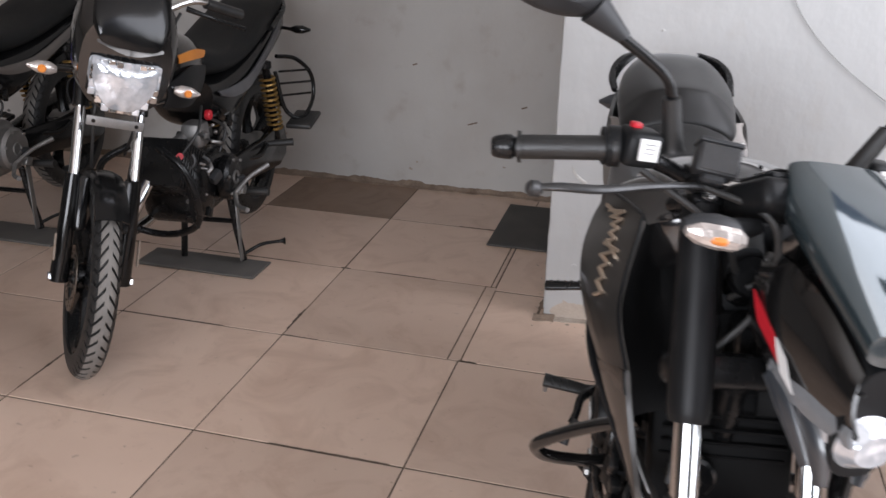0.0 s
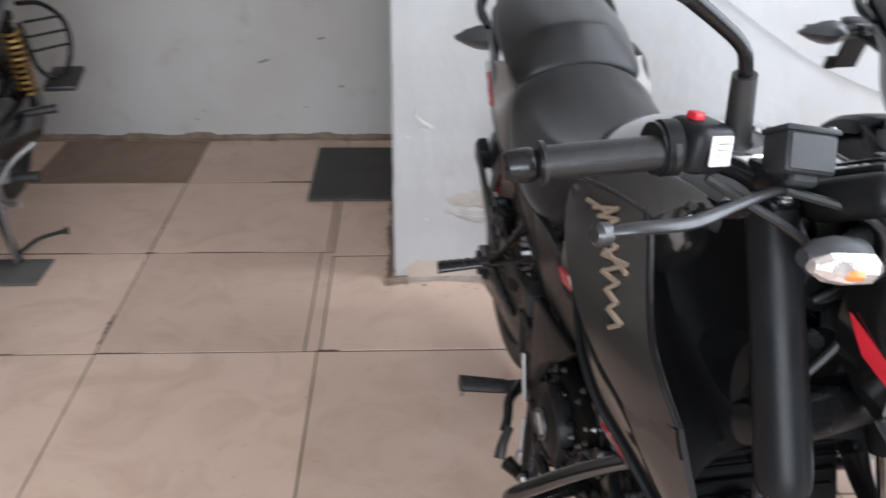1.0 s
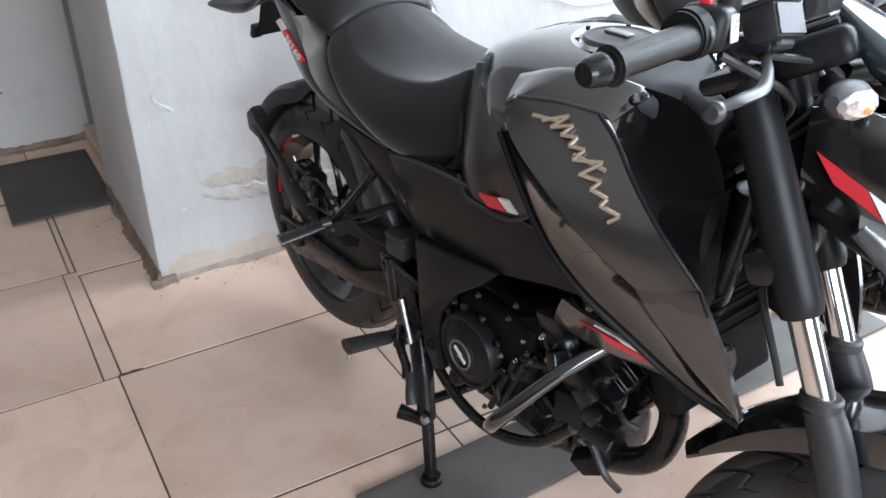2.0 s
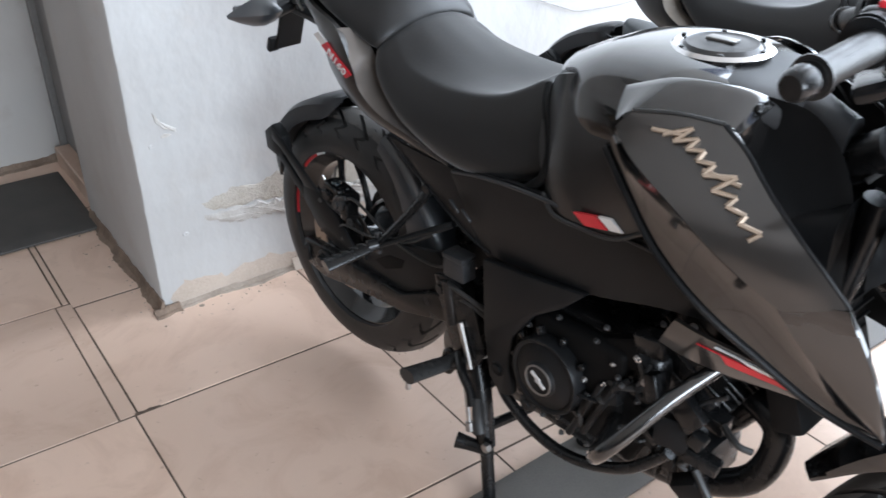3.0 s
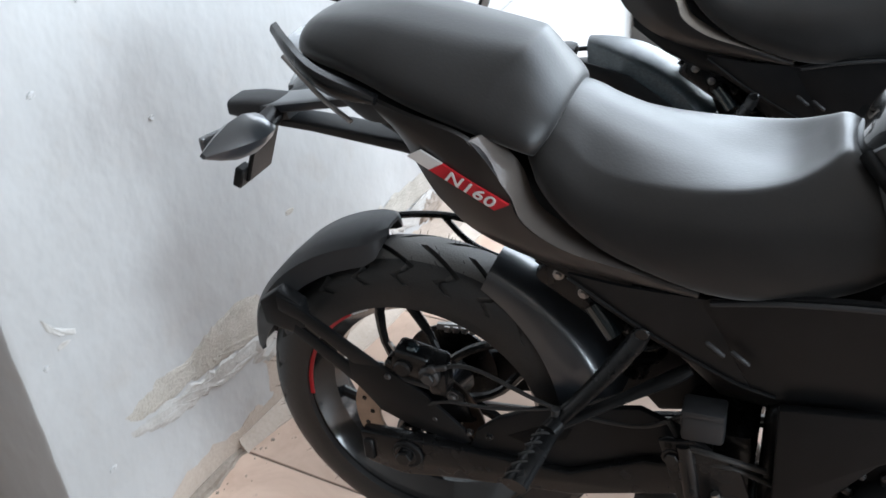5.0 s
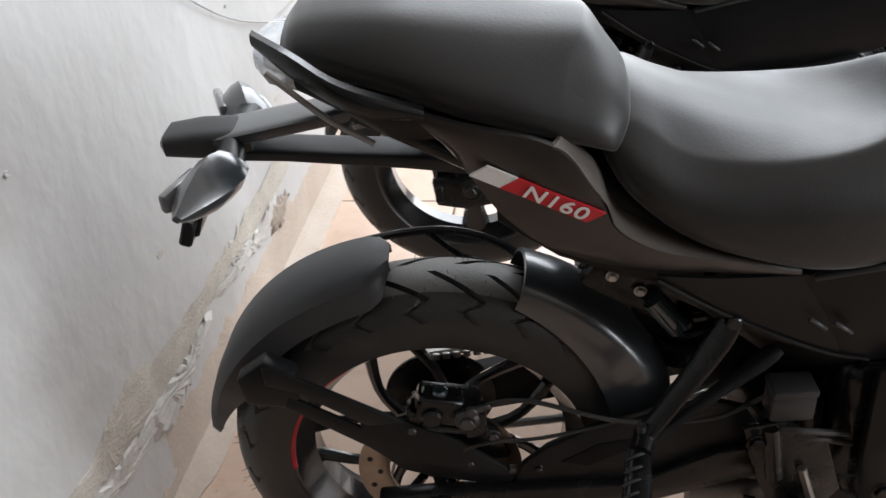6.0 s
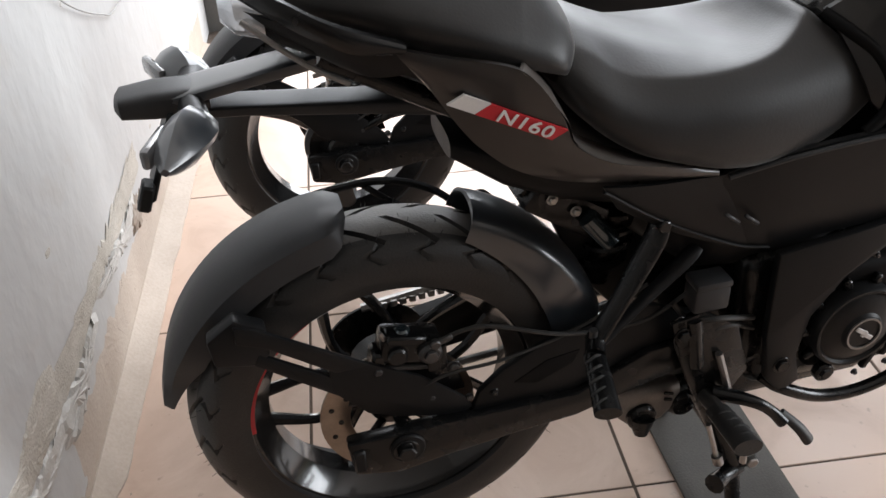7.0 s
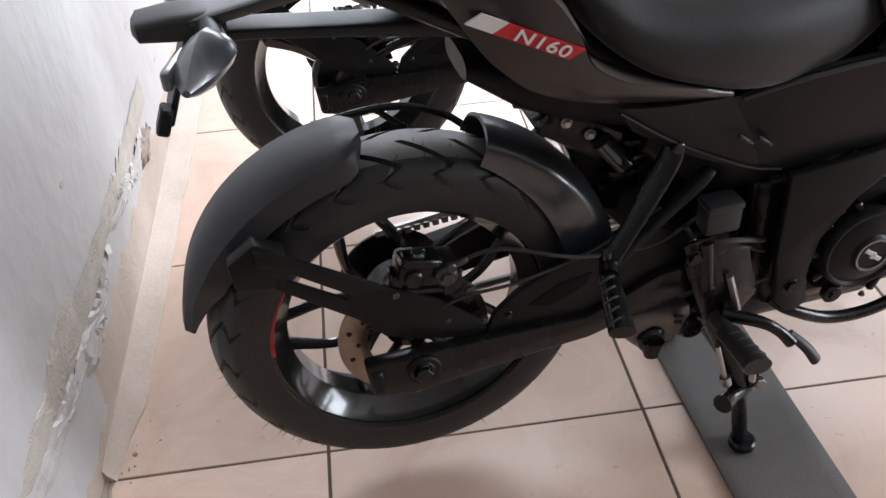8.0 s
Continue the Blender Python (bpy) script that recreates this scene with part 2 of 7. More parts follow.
M = {
    "wall": plaster("white_plaster", (0.48, 0.48, 0.475), (0.43, 0.42, 0.41), (0.43, 0.40, 0.37)),
    # old stained plaster, darkened a little more for its weaker light
    "wall_dim": plaster("dimmed_old_plaster", (0.44, 0.425, 0.405), (0.37, 0.34, 0.315), (0.33, 0.28, 0.245)),
    "bare": mat("bare_plaster", (0.38, 0.345, 0.295), (0.50, 0.465, 0.415), 0.9, scale=18, fine=220, bump=0.9),
    "seep": mat("beige_damp_plaster", (0.43, 0.355, 0.295), (0.51, 0.435, 0.37), 0.85, scale=9, fine=120, bump=0.5),
    "silt": mat("grey_brown_silt", (0.23, 0.185, 0.15), (0.36, 0.305, 0.255), 0.9, scale=16, fine=130, bump=0.9),
    "rust": mat("brown_wall_stain", (0.22, 0.165, 0.125), (0.40, 0.345, 0.295), 0.9, scale=11, fine=90, bump=0.4),
    "chip": mat("chipped_paint", (0.53, 0.515, 0.49), (0.42, 0.395, 0.365), 0.8, scale=25, fine=160, bump=0.6),
    "tile": floor_tile("cream_floor_tile", (0.66, 0.49, 0.39), (0.57, 0.41, 0.32), (0.47, 0.32, 0.24), 0.3),
    "tile_dark": floor_tile("brown_floor_tile", (0.28, 0.185, 0.13), (0.21, 0.135, 0.095), (0.16, 0.10, 0.07), 0.4),
    "joint": mat("dirty_joint", (0.035, 0.025, 0.019), (0.15, 0.105, 0.078), 0.9, scale=3.5, fine=60, bump=0.5),
    "grime": mat("grimy_mortar", (0.13, 0.09, 0.065), (0.25, 0.185, 0.14), 0.9, scale=14, fine=110, bump=0.9),
    "mat": mat("rubber_mat", (0.085, 0.079, 0.073), (0.125, 0.115, 0.105), 0.75, scale=8, fine=240, bump=0.4),
    "doormat": mat("dark_doormat", (0.048, 0.045, 0.042), (0.075, 0.069, 0.063), 0.8, scale=8, fine=240, bump=0.6),
    "door": mat("grey_painted_door", (0.22, 0.215, 0.21), (0.17, 0.165, 0.16), 0.5, scale=5, fine=60, bump=0.15),
    "ceiling": mat("unseen_pale_ceiling", (0.62, 0.61, 0.59), (0.55, 0.54, 0.52), 0.8, scale=3, fine=60, bump=0.2),
    # unseen walls by the open sides, kept dark to throw back little light
    "unseen_dark": mat("unseen_dark_wall", (0.11, 0.107, 0.10), (0.085, 0.082, 0.078), 0.85, scale=4, fine=120, bump=0.5),
    "bounce_wall": mat("unseen_grey_wall", (0.26, 0.25, 0.235), (0.21, 0.205, 0.19), 0.85, scale=4, fine=120, bump=0.4),
    "ground": mat("grey_concrete", (0.33, 0.32, 0.30), (0.27, 0.26, 0.245), 0.85, scale=4, fine=120, bump=0.5),
    "gloss": mat("gloss_black_paint", (0.006, 0.0058, 0.0058), (0.008, 0.0075, 0.0075), 0.14, scale=6, fine=400, coat=1.0, rvar=0.05),
    "tail": mat("satin_black_paint", (0.011, 0.0098, 0.0092), (0.014, 0.0125, 0.0118), 0.34, scale=6, fine=400, coat=0.35, rvar=0.05),
    "pewter": mat("dark_pewter_paint", (0.018, 0.016, 0.0147), (0.021, 0.0187, 0.017), 0.3, scale=6, fine=500, coat=1.0, rvar=0.05),
    "satin": mat("satin_dark_grey_paint", (0.145, 0.128, 0.115), (0.125, 0.11, 0.10), 0.36, metal=0.3, scale=9, fine=500, coat=0.4, rvar=0.05),
    "plastic": mat("matt_black_plastic", (0.0075, 0.0078, 0.0085), (0.011, 0.0115, 0.0122), 0.40, scale=20, fine=700, bump=0.10, spec=0.18),
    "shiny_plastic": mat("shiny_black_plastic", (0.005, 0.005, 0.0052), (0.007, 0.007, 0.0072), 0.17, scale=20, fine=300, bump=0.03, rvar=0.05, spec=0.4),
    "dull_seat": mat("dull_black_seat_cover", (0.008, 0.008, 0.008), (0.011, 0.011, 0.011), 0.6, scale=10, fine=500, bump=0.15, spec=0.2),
    "plastic_grey": mat("charcoal_plastic", (0.026, 0.027, 0.029), (0.034, 0.035, 0.037), 0.44, scale=20, fine=700, bump=0.12, spec=0.27),
    "rim": mat("gloss_black_wheel_paint", (0.010, 0.0103, 0.011), (0.014, 0.0143, 0.015), 0.2, scale=20, fine=300, coat=0.5, rvar=0.05),
    "metal_black": mat("black_coated_metal", (0.005, 0.0052, 0.0056), (0.0085, 0.0085, 0.0088), 0.26, spec=0.32, scale=30, fine=300, bump=0.08),
    "seat": mat("black_leatherette", (0.0085, 0.0083, 0.0083), (0.0115, 0.0112, 0.0112), 0.44, scale=16, fine=260, bump=0.08, rvar=0.08, spec=0.34),
    "rubber": mat("tyre_rubber", (0.014, 0.014, 0.014), (0.022, 0.0215, 0.021), 0.5, scale=14, fine=300, bump=0.25, spec=0.5),
    # crown rubber painted paler, for the light that falls on the tread
    "tread": mat("lit_tread_rubber", (0.078, 0.073, 0.068), (0.11, 0.104, 0.097), 0.6, scale=14, fine=300, bump=0.25, spec=0.6),
    "grip": mat("grip_rubber", (0.012, 0.012, 0.012), (0.016, 0.016, 0.016), 0.36, scale=30, fine=500, bump=0.3),
    "chrome": mat("chromed_steel", (0.78, 0.78, 0.78), (0.7, 0.7, 0.7), 0.12, metal=1.0, scale=8, fine=200, rvar=0.05),
    "steel": mat("bare_steel", (0.42, 0.41, 0.40), (0.32, 0.31, 0.30), 0.38, metal=1.0, scale=25, fine=250, bump=0.1),
    "alloy": mat("grey_cast_alloy", (0.30, 0.29, 0.28), (0.23, 0.225, 0.22), 0.5, metal=0.8, scale=25, fine=300, bump=0.2),
    "disc": mat("worn_brake_disc", (0.36, 0.30, 0.25), (0.28, 0.235, 0.20), 0.35, metal=1.0, scale=30, fine=300),
    "red": mat("red_decal", (0.55, 0.02, 0.03), (0.48, 0.018, 0.028), 0.35, scale=12, fine=300),
    "white": mat("white_decal", (0.72, 0.71, 0.70), (0.64, 0.63, 0.62), 0.4, scale=12, fine=300),
    # near-black: shade of hollows put into the colour, and plain black parts
    "scoop": mat("dull_black_and_shade", (0.0035, 0.0035, 0.0037), (0.005, 0.005, 0.0052), 0.6, scale=20, fine=500, bump=0.12, spec=0.12),
    "smoke": mat("smoked_glossy_screen", (0.028, 0.042, 0.048), (0.034, 0.05, 0.057), 0.10, metal=0.45, scale=10, fine=200, rvar=0.04, coat=1.0),
    "letter": mat("bronze_raised_script", (0.46, 0.36, 0.28), (0.38, 0.30, 0.23), 0.35, metal=0.7, scale=20, fine=300),
    "lens": mat("clear_lens", (0.85, 0.88, 0.92), (0.55, 0.58, 0.62), 0.08, metal=0.6, scale=30, fine=38, bump=1.6),
    "amber": mat("amber_bulb", (0.75, 0.25, 0.05), (0.65, 0.2, 0.04), 0.3, scale=20, fine=200),
    "gold": mat("golden_spring", (0.34, 0.20, 0.06), (0.26, 0.15, 0.04), 0.4, metal=0.6, scale=20, fine=200),
    "blue": mat("violet_blue_decal", (0.10, 0.09, 0.28), (0.08, 0.07, 0.22), 0.3, scale=12, fine=300, coat=0.5),
    "orange": mat("orange_decal", (0.55, 0.19, 0.03), (0.48, 0.16, 0.025), 0.35, scale=12, fine=300),
    "carbon": mat("blue_grey_weave", (0.020, 0.027, 0.032), (0.075, 0.095, 0.105), 0.36, scale=320, fine=640, bump=0.3, spec=0.7),
    "lever": mat("dark_grey_lever", (0.07, 0.07, 0.072), (0.05, 0.05, 0.05), 0.35, metal=0.6, scale=20, fine=200),
    "beige": mat("beige_satin_decal", (0.30, 0.265, 0.23), (0.26, 0.23, 0.20), 0.38, scale=10, fine=300, metal=0.2),
    "shield": mat("heat_stained_metal", (0.21, 0.19, 0.175), (0.16, 0.145, 0.135), 0.5, metal=0.4, scale=25, fine=200, bump=0.1),
    # blue-grey base stands in for a sky reflection on the black plastic
    "hugger": mat("sky_tinted_plastic", (0.022, 0.027, 0.034), (0.028, 0.034, 0.041), 0.30, scale=20, fine=700, bump=0.02, rvar=0.03, spec=1.0, coat=0.35),
    "pale": mat("frosted_pale_lens", (0.16, 0.165, 0.175), (0.13, 0.135, 0.14), 0.12, scale=12, fine=90, bump=0.2, coat=0.6),
    "dusty": mat("dusty_tyre_rubber", (0.15, 0.138, 0.125), (0.21, 0.195, 0.18), 0.75, scale=14, fine=300, bump=0.25),
    "grey": mat("grey_side_paint", (0.10, 0.10, 0.105), (0.08, 0.08, 0.085), 0.35, metal=0.3, scale=14, fine=300),
    "signal": mat("clear_signal_lens", (0.62, 0.56, 0.52), (0.42, 0.38, 0.36), 0.12, metal=0.5, scale=40, fine=90, bump=1.2),
    "wire": mat("grey_cable", (0.35, 0.35, 0.34), (0.28, 0.28, 0.27), 0.6, scale=20, fine=100),
}

# low-angle sheen for the seat's grain; on the hugger it adds missing sky light
for name, share in (("seat", 0.22), ("hugger", 0.16)):
    M[name].node_tree.nodes["Principled BSDF"].inputs["Sheen Weight"].default_value = share
    M[name].node_tree.nodes["Principled BSDF"].inputs["Sheen Roughness"].default_value = 0.4


# ---- mesh helpers ----
def part(name, bm, material, parent=None, label="", smooth=True):
    """Links a bmesh as one mesh object under a thing or a part."""
    bmesh.ops.recalc_face_normals(bm, faces=bm.faces)
    me = bpy.data.meshes.new(name)
    for f in bm.faces:
        f.smooth = smooth
    bm.to_mesh(me)
    bm.free()
    if smooth:
        me.set_sharp_from_angle(angle=radians(38))
    me.materials.append(M[material])
    ob = new(name, me)
    if parent:
        ob.parent = parent
    if label:
        tagged(ob, label)
    return ob


def thing(name, label, category, m, group="", kind=""):
    ob = new(name)
    ob.empty_display_size = 0.1
    ob.matrix_world = m
    return tagged(ob, label, category, group, kind)


def merge(*bms):
    """Joins bmeshes into the first one."""
    first = bms[0]
    for other in bms[1:]:
        me = bpy.data.meshes.new("tmp")
        other.to_mesh(me)
        other.free()
        first.from_mesh(me)
        bpy.data.meshes.remove(me)
    return first


def moved(bm, m):
    bmesh.ops.transform(bm, matrix=m, verts=bm.verts)
    return bm


def mirrored(bm):
    """The same shape on the other side of the vertical plane y = 0."""
    out = bm.copy()
    for v in out.verts:
        v.co.y = -v.co.y
    bmesh.ops.reverse_faces(out, faces=out.faces)
    return out


def rbox(c, s, bevel=0.006, seg=2, rot=None):
    bm = bmesh.new()
    bmesh.ops.create_cube(bm, size=1.0)
    bmesh.ops.scale(bm, vec=s, verts=bm.verts)
    if bevel:
        bmesh.ops.bevel(bm, geom=bm.edges[:], offset=min(bevel, 0.45 * min(s)), segments=seg, profile=0.5, affect="EDGES")
    if rot:
        bmesh.ops.rotate(bm, matrix=Euler([radians(a) for a in rot]).to_matrix(), verts=bm.verts)
    bmesh.ops.translate(bm, vec=c, verts=bm.verts)
    return bm


def spline(pts, n):
    """n points on a smooth curve through pts."""
    p = [Vector(q) for q in pts]
    if len(p) == 2:
        return [p[0].lerp(p[1], i / (n - 1)) for i in range(n)]
    p = [2 * p[0] - p[1]] + p + [2 * p[-1] - p[-2]]
    out, spans = [], len(p) - 3
    for i in range(n):
        s = min(i / (n - 1) * spans, spans - 1e-6)
        k, t = int(s), s - int(s)
        a, b, c, d = p[k:k + 4]
        out.append(0.5 * ((2 * b) + (c - a) * t + (2 * a - 5 * b + 4 * c - d) * t * t + (3 * b - a - 3 * c + d) * t ** 3))
    return out


def loft(rings, closed=True, caps=True):
    bm = bmesh.new()
    rows = [[bm.verts.new(p) for p in r] for r in rings]
    k = len(rows[0])
    for a, b in zip(rows, rows[1:]):
        for i in range(k if closed else k - 1):
            j = (i + 1) % k
            bm.faces.new((a[i], a[j], b[j], b[i]))
    if caps and closed:
        bm.faces.new(rows[0])
        bm.faces.new(rows[-1][::-1])
    return bm


def tube(pts, r, seg=10, n=0, caps=True, flat=1.0):
    """A pipe along pts; r: one radius or one for each given point. flat squashes it upright."""
    n = n or (len(pts) if len(pts) == 2 else 6 * len(pts))
    c = spline(pts, n)
    rs = [r] * n if isinstance(r, (int, float)) else [v.x for v in spline([(q, 0, 0) for q in r], n)]
    rings, up = [], None
    for i, p in enumerate(c):
        d = (c[min(i + 1, n - 1)] - c[max(i - 1, 0)]).normalized()
        if up is None:
            up = d.orthogonal().normalized() if abs(d.z) > 0.9 else Vector((0, 0, 1))
        side = d.cross(up).normalized()
        up = side.cross(d).normalized()
        rings.append([p + rs[i] * (math.cos(a) * side + flat * math.sin(a) * up) for a in (2 * math.pi * k / seg for k in range(seg))])
    return loft(rings, caps=caps)


def lathe(profile, seg=48, centre=(0, 0, 0), a0=0.0, a1=360.0):
    """Turns (radius, y) pairs round the y axis through centre; the profile is closed."""
    full = abs(a1 - a0 - 360) < 0.01
    count = seg if full else seg + 1
    rings = []
    for i in range(count):
        a = radians(a0 + (a1 - a0) * i / seg)
        rings.append([Vector((centre[0] + r * math.cos(a), centre[1] + y, centre[2] + r * math.sin(a))) for r, y in profile])
    if full:
        bm = bmesh.new()
        rows = [[bm.verts.new(p) for p in r] for r in rings]
        k = len(profile)
        for a, b in zip(rows, rows[1:] + rows[:1]):
            for i in range(k):
                j = (i + 1) % k
                bm.faces.new((a[i], a[j], b[j], b[i]))
        return bm
    return loft(rings)


def disc(c, r, h, seg=28, bevel=0.003, axis="y"):
    """A short cylinder with rounded rims."""
    b = min(bevel, 0.4 * h, 0.4 * r)
    prof = [(r - b, -h / 2), (r, -h / 2 + b), (r, h / 2 - b), (r - b, h / 2)]
    rings = []
    for rr, y in [(0.0005, -h / 2)] + prof + [(0.0005, h / 2)]:
        ring = []
        for i in range(seg):
            a = 2 * math.pi * i / seg
            x, z = rr * math.cos(a), rr * math.sin(a)
            ring.append(Vector((x, y, z)) if axis == "y" else (Vector((x, z, y)) if axis == "z" else Vector((y, x, z))))
        rings.append([Vector(c) + q for q in ring])
    return loft(rings)


def plate(poly, v0, v1, bevel=0.004):
    """A side-on outline of (u, w) points as a slab from v0 to v1 with rounded rims."""
    bm = bmesh.new()
    f = bm.faces.new([bm.verts.new((u, v0, w)) for u, w in poly])
    r = bmesh.ops.extrude_face_region(bm, geom=[f])
    bmesh.ops.translate(bm, vec=(0, v1 - v0, 0), verts=[e for e in r["geom"] if isinstance(e, bmesh.types.BMVert)])
    if bevel:
        bmesh.ops.bevel(bm, geom=bm.edges[:], offset=bevel, segments=2, profile=0.5, affect="EDGES", clamp_overlap=True)
    return bm


def skin(top, low, n=20, k=7, bulge=0.0, thick=0.006, side=-1.0):
    """A curved shell between an upper and a lower edge; bulge pushes its middle outwards, thick goes inwards."""
    a, b = spline(top, n), spline(low, n)
    outer, inner = [], []
    for p, q in zip(a, b):
        row = []
        for i in range(k):
            t = i / (k - 1)
            x = p.lerp(q, t)
            x.y += side * bulge * (1 - (2 * t - 1) ** 2)
            row.append(x)
        outer.append(row)
        inner.append([x + Vector((0, -side * thick, 0)) for x in row])
    rings = [o + i[::-1] for o, i in zip(outer, inner)]
    return loft(rings)


def section(u, wt, wb, hw, e=2.6, n=28, vc=0.0):
    """A rounded cross-section at u from wb up to wt with half width hw."""
    cz, hh = (wt + wb) / 2, (wt - wb) / 2
    out = []
    for i in range(n):
        a = 2 * math.pi * i / n
        c, s = math.cos(a), math.sin(a)
        out.append(Vector((u, vc + hw * math.copysign(abs(c) ** (2 / e), c), cz + hh * math.copysign(abs(s) ** (2 / e), s))))
    return out


def round_ring(p):
    """One round of corner cutting on a closed ring."""
    out = []
    for a, b in zip(p, p[1:] + p[:1]):
        out += [a.lerp(b, 0.22), a.lerp(b, 0.78)]
    return out


def cushion(rows, cuts=2, along=2):
    """A cushion from rows of half cross-sections, each a list of (u, half width, height) from its bottom to the middle of its top."""
    rings = []
    for row in rows:
        half = [Vector(q) for q in row]
        rings.append(half + [Vector((q.x, -q.y, q.z)) for q in half[::-1]])
    for i in range(cuts):
        rings = [round_ring(r) for r in rings]
    for i in range(along):
        out = [rings[0]]
        for a, b in zip(rings, rings[1:]):
            out += [[x.lerp(y, 0.25) for x, y in zip(a, b)], [x.lerp(y, 0.75) for x, y in zip(a, b)]]
        rings = out + [rings[-1]]
    return loft(rings)


def bolt(c, r=0.007, h=0.008, side=-1):
    bm = disc((c[0], c[1], c[2]), r, h, 6, 0.0015)
    return merge(bm, disc((c[0], c[1] + side * -0.002, c[2]), r * 1.4, 0.003, 14, 0.001))


# ---- the room ----
def slab(name, lo, hi, material, label, category, bevel=0.004, parent=None):
    s = [b - a for a, b in zip(lo, hi)]
    ob = part(name, rbox([(a + b) / 2 for a, b in zip(lo, hi)], s, bevel, 1), material, parent, "", False)
    return tagged(ob, label, category, "", "structure") if not parent else ob


TOP = 3.2
floor = slab("floor", (-8.0, -6.2, -0.15), (3.2, 1.5, -0.0014), "joint", "cream tiled floor with dark dirty joints", "floor", 0)
slab("ground", (-60, -60, -0.4), (60, 60, -0.16), "ground", "grey concrete ground outside the open sides", "ground", 0)
# unseen ceiling, pale for its bounce and cut short to let sky in
slab("ceiling", (-8.2, -6.4, TOP), (2.1, 1.7, TOP + 0.15), "ceiling", "unseen off-white ceiling added to bounce light down, open to the east", "ceiling", 0)
slab("wall_north", (-8.0, 1.275, -0.01), (0.098, 1.5, TOP), "wall_dim", "old off-white plaster wall stained near the floor", "wall", 0.003)
# unseen west wall, its grey chosen for the light it throws back
slab("wall_west", (-8.2, -6.4, -0.01), (-8.0, 1.5, TOP), "bounce_wall", "unseen grey wall added to close the room and set the bounce", "wall", 0.003)
def worn_pier():
    """The white wall's end: a plaster body whose free corner is uneven and knocked off in places."""
    rings = []
    for i in range(200):
        z = -0.01 + (TOP + 0.01) * i / 199
        k = 0.010 + 0.007 * noise.noise(Vector((0, 0, 7 * z))) + 0.006 * noise.noise(Vector((3, 0, 31 * z))) + 0.012 * max(0.0, noise.noise(Vector((9, 0, 4.3 * z))) - 0.25)
        k = max(0.003, k)
        w = 0.0025 * noise.noise(Vector((5, 1, 12 * z)))
        rings.append([Vector(q) for q in ((3.2, 0.0, z), (3.2, 0.70, z), (0.0, 0.70, z), (w, 0.30, z), (w, k * 1.1, z), (k * 0.30 + w, k * 0.30, z), (k, w, z), (0.30, 0.0, z))])
    ob = part("wall_pier", loft(rings), "wall")
    return tagged(ob, "rough whitewashed plaster wall with a square corner", "wall", "", "structure")


pier = worn_pier()
slab("wall_recess", (0.10, 0.70, -0.01), (3.2, 1.5, TOP), "wall_dim", "plain plaster wall behind the door recess", "wall", 0.003)
door = slab("door_1", (0.072, 0.74, 0.075), (0.102, 1.235, 2.12), "door", "closed grey painted flush door in a recess", "door", 0.003)
for nm, lo, hi in (("door_jamb", (0.05, 0.702, 0.0), (0.105, 0.738, 2.16)), ("door_jamb", (0.05, 1.238, 0.0), (0.105, 1.274, 2.16)), ("door_head", (0.05, 0.738, 2.125), (0.105, 1.238, 2.16))):
    part(nm, rbox([(a + b) / 2 for a, b in zip(lo, hi)], [b - a for a, b in zip(lo, hi)], 0.004), "door", door, "", False)
sill = slab("door_sill", (0.022, 0.742, -0.005), (0.1, 1.234, 0.07), "tile", "low tiled sill under the grey door", "door sill", 0.004)
# the east side and the front stand open between unseen added walls, darkened against reflections
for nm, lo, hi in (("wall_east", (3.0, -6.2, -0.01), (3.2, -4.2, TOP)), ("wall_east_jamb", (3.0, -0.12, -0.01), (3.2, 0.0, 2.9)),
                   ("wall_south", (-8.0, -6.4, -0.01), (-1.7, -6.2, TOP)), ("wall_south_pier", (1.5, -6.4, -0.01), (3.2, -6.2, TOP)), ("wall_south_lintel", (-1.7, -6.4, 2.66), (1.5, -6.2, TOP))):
    slab(nm, lo, hi, "unseen_dark", "unseen wall added beside the open side, dark to cut reflections", "wall", 0.003)


def ragged(points, depth, seed, jit=0.006, name_axis="y", step=0.012):
    """An uneven flat patch with a crumbled rim: the outline is cut into short steps and shifted at random."""
    rnd = random.Random(seed)
    rim = []
    pts = [Vector((a, 0, b)) for a, b in points]
    for p, q in zip(pts, pts[1:] + pts[:1]):
        k = max(1, int((q - p).length / step))
        for i in range(k):
            x = p.lerp(q, i / k)
            rim.append(x + Vector((rnd.uniform(-jit, jit), 0, rnd.uniform(-jit, jit))))
    bm = bmesh.new()
    c = sum(rim, Vector()) / len(rim)
    outer = [bm.verts.new(p) for p in rim]
    mid = [bm.verts.new(p.lerp(c, 0.16) + Vector((0, -depth * rnd.uniform(0.7, 1.2), 0))) for p in rim]
    inn = [bm.verts.new(p.lerp(c, 0.55) + Vector((0, -depth * rnd.uniform(0.7, 1.3), 0))) for p in rim]
    k = len(rim)
    for a, b in ((outer, mid), (mid, inn)):
        for i in range(k):
            j = (i + 1) % k
            bm.faces.new((a[i], a[j], b[j], b[i]))
    bm.faces.new(inn)
    return bm


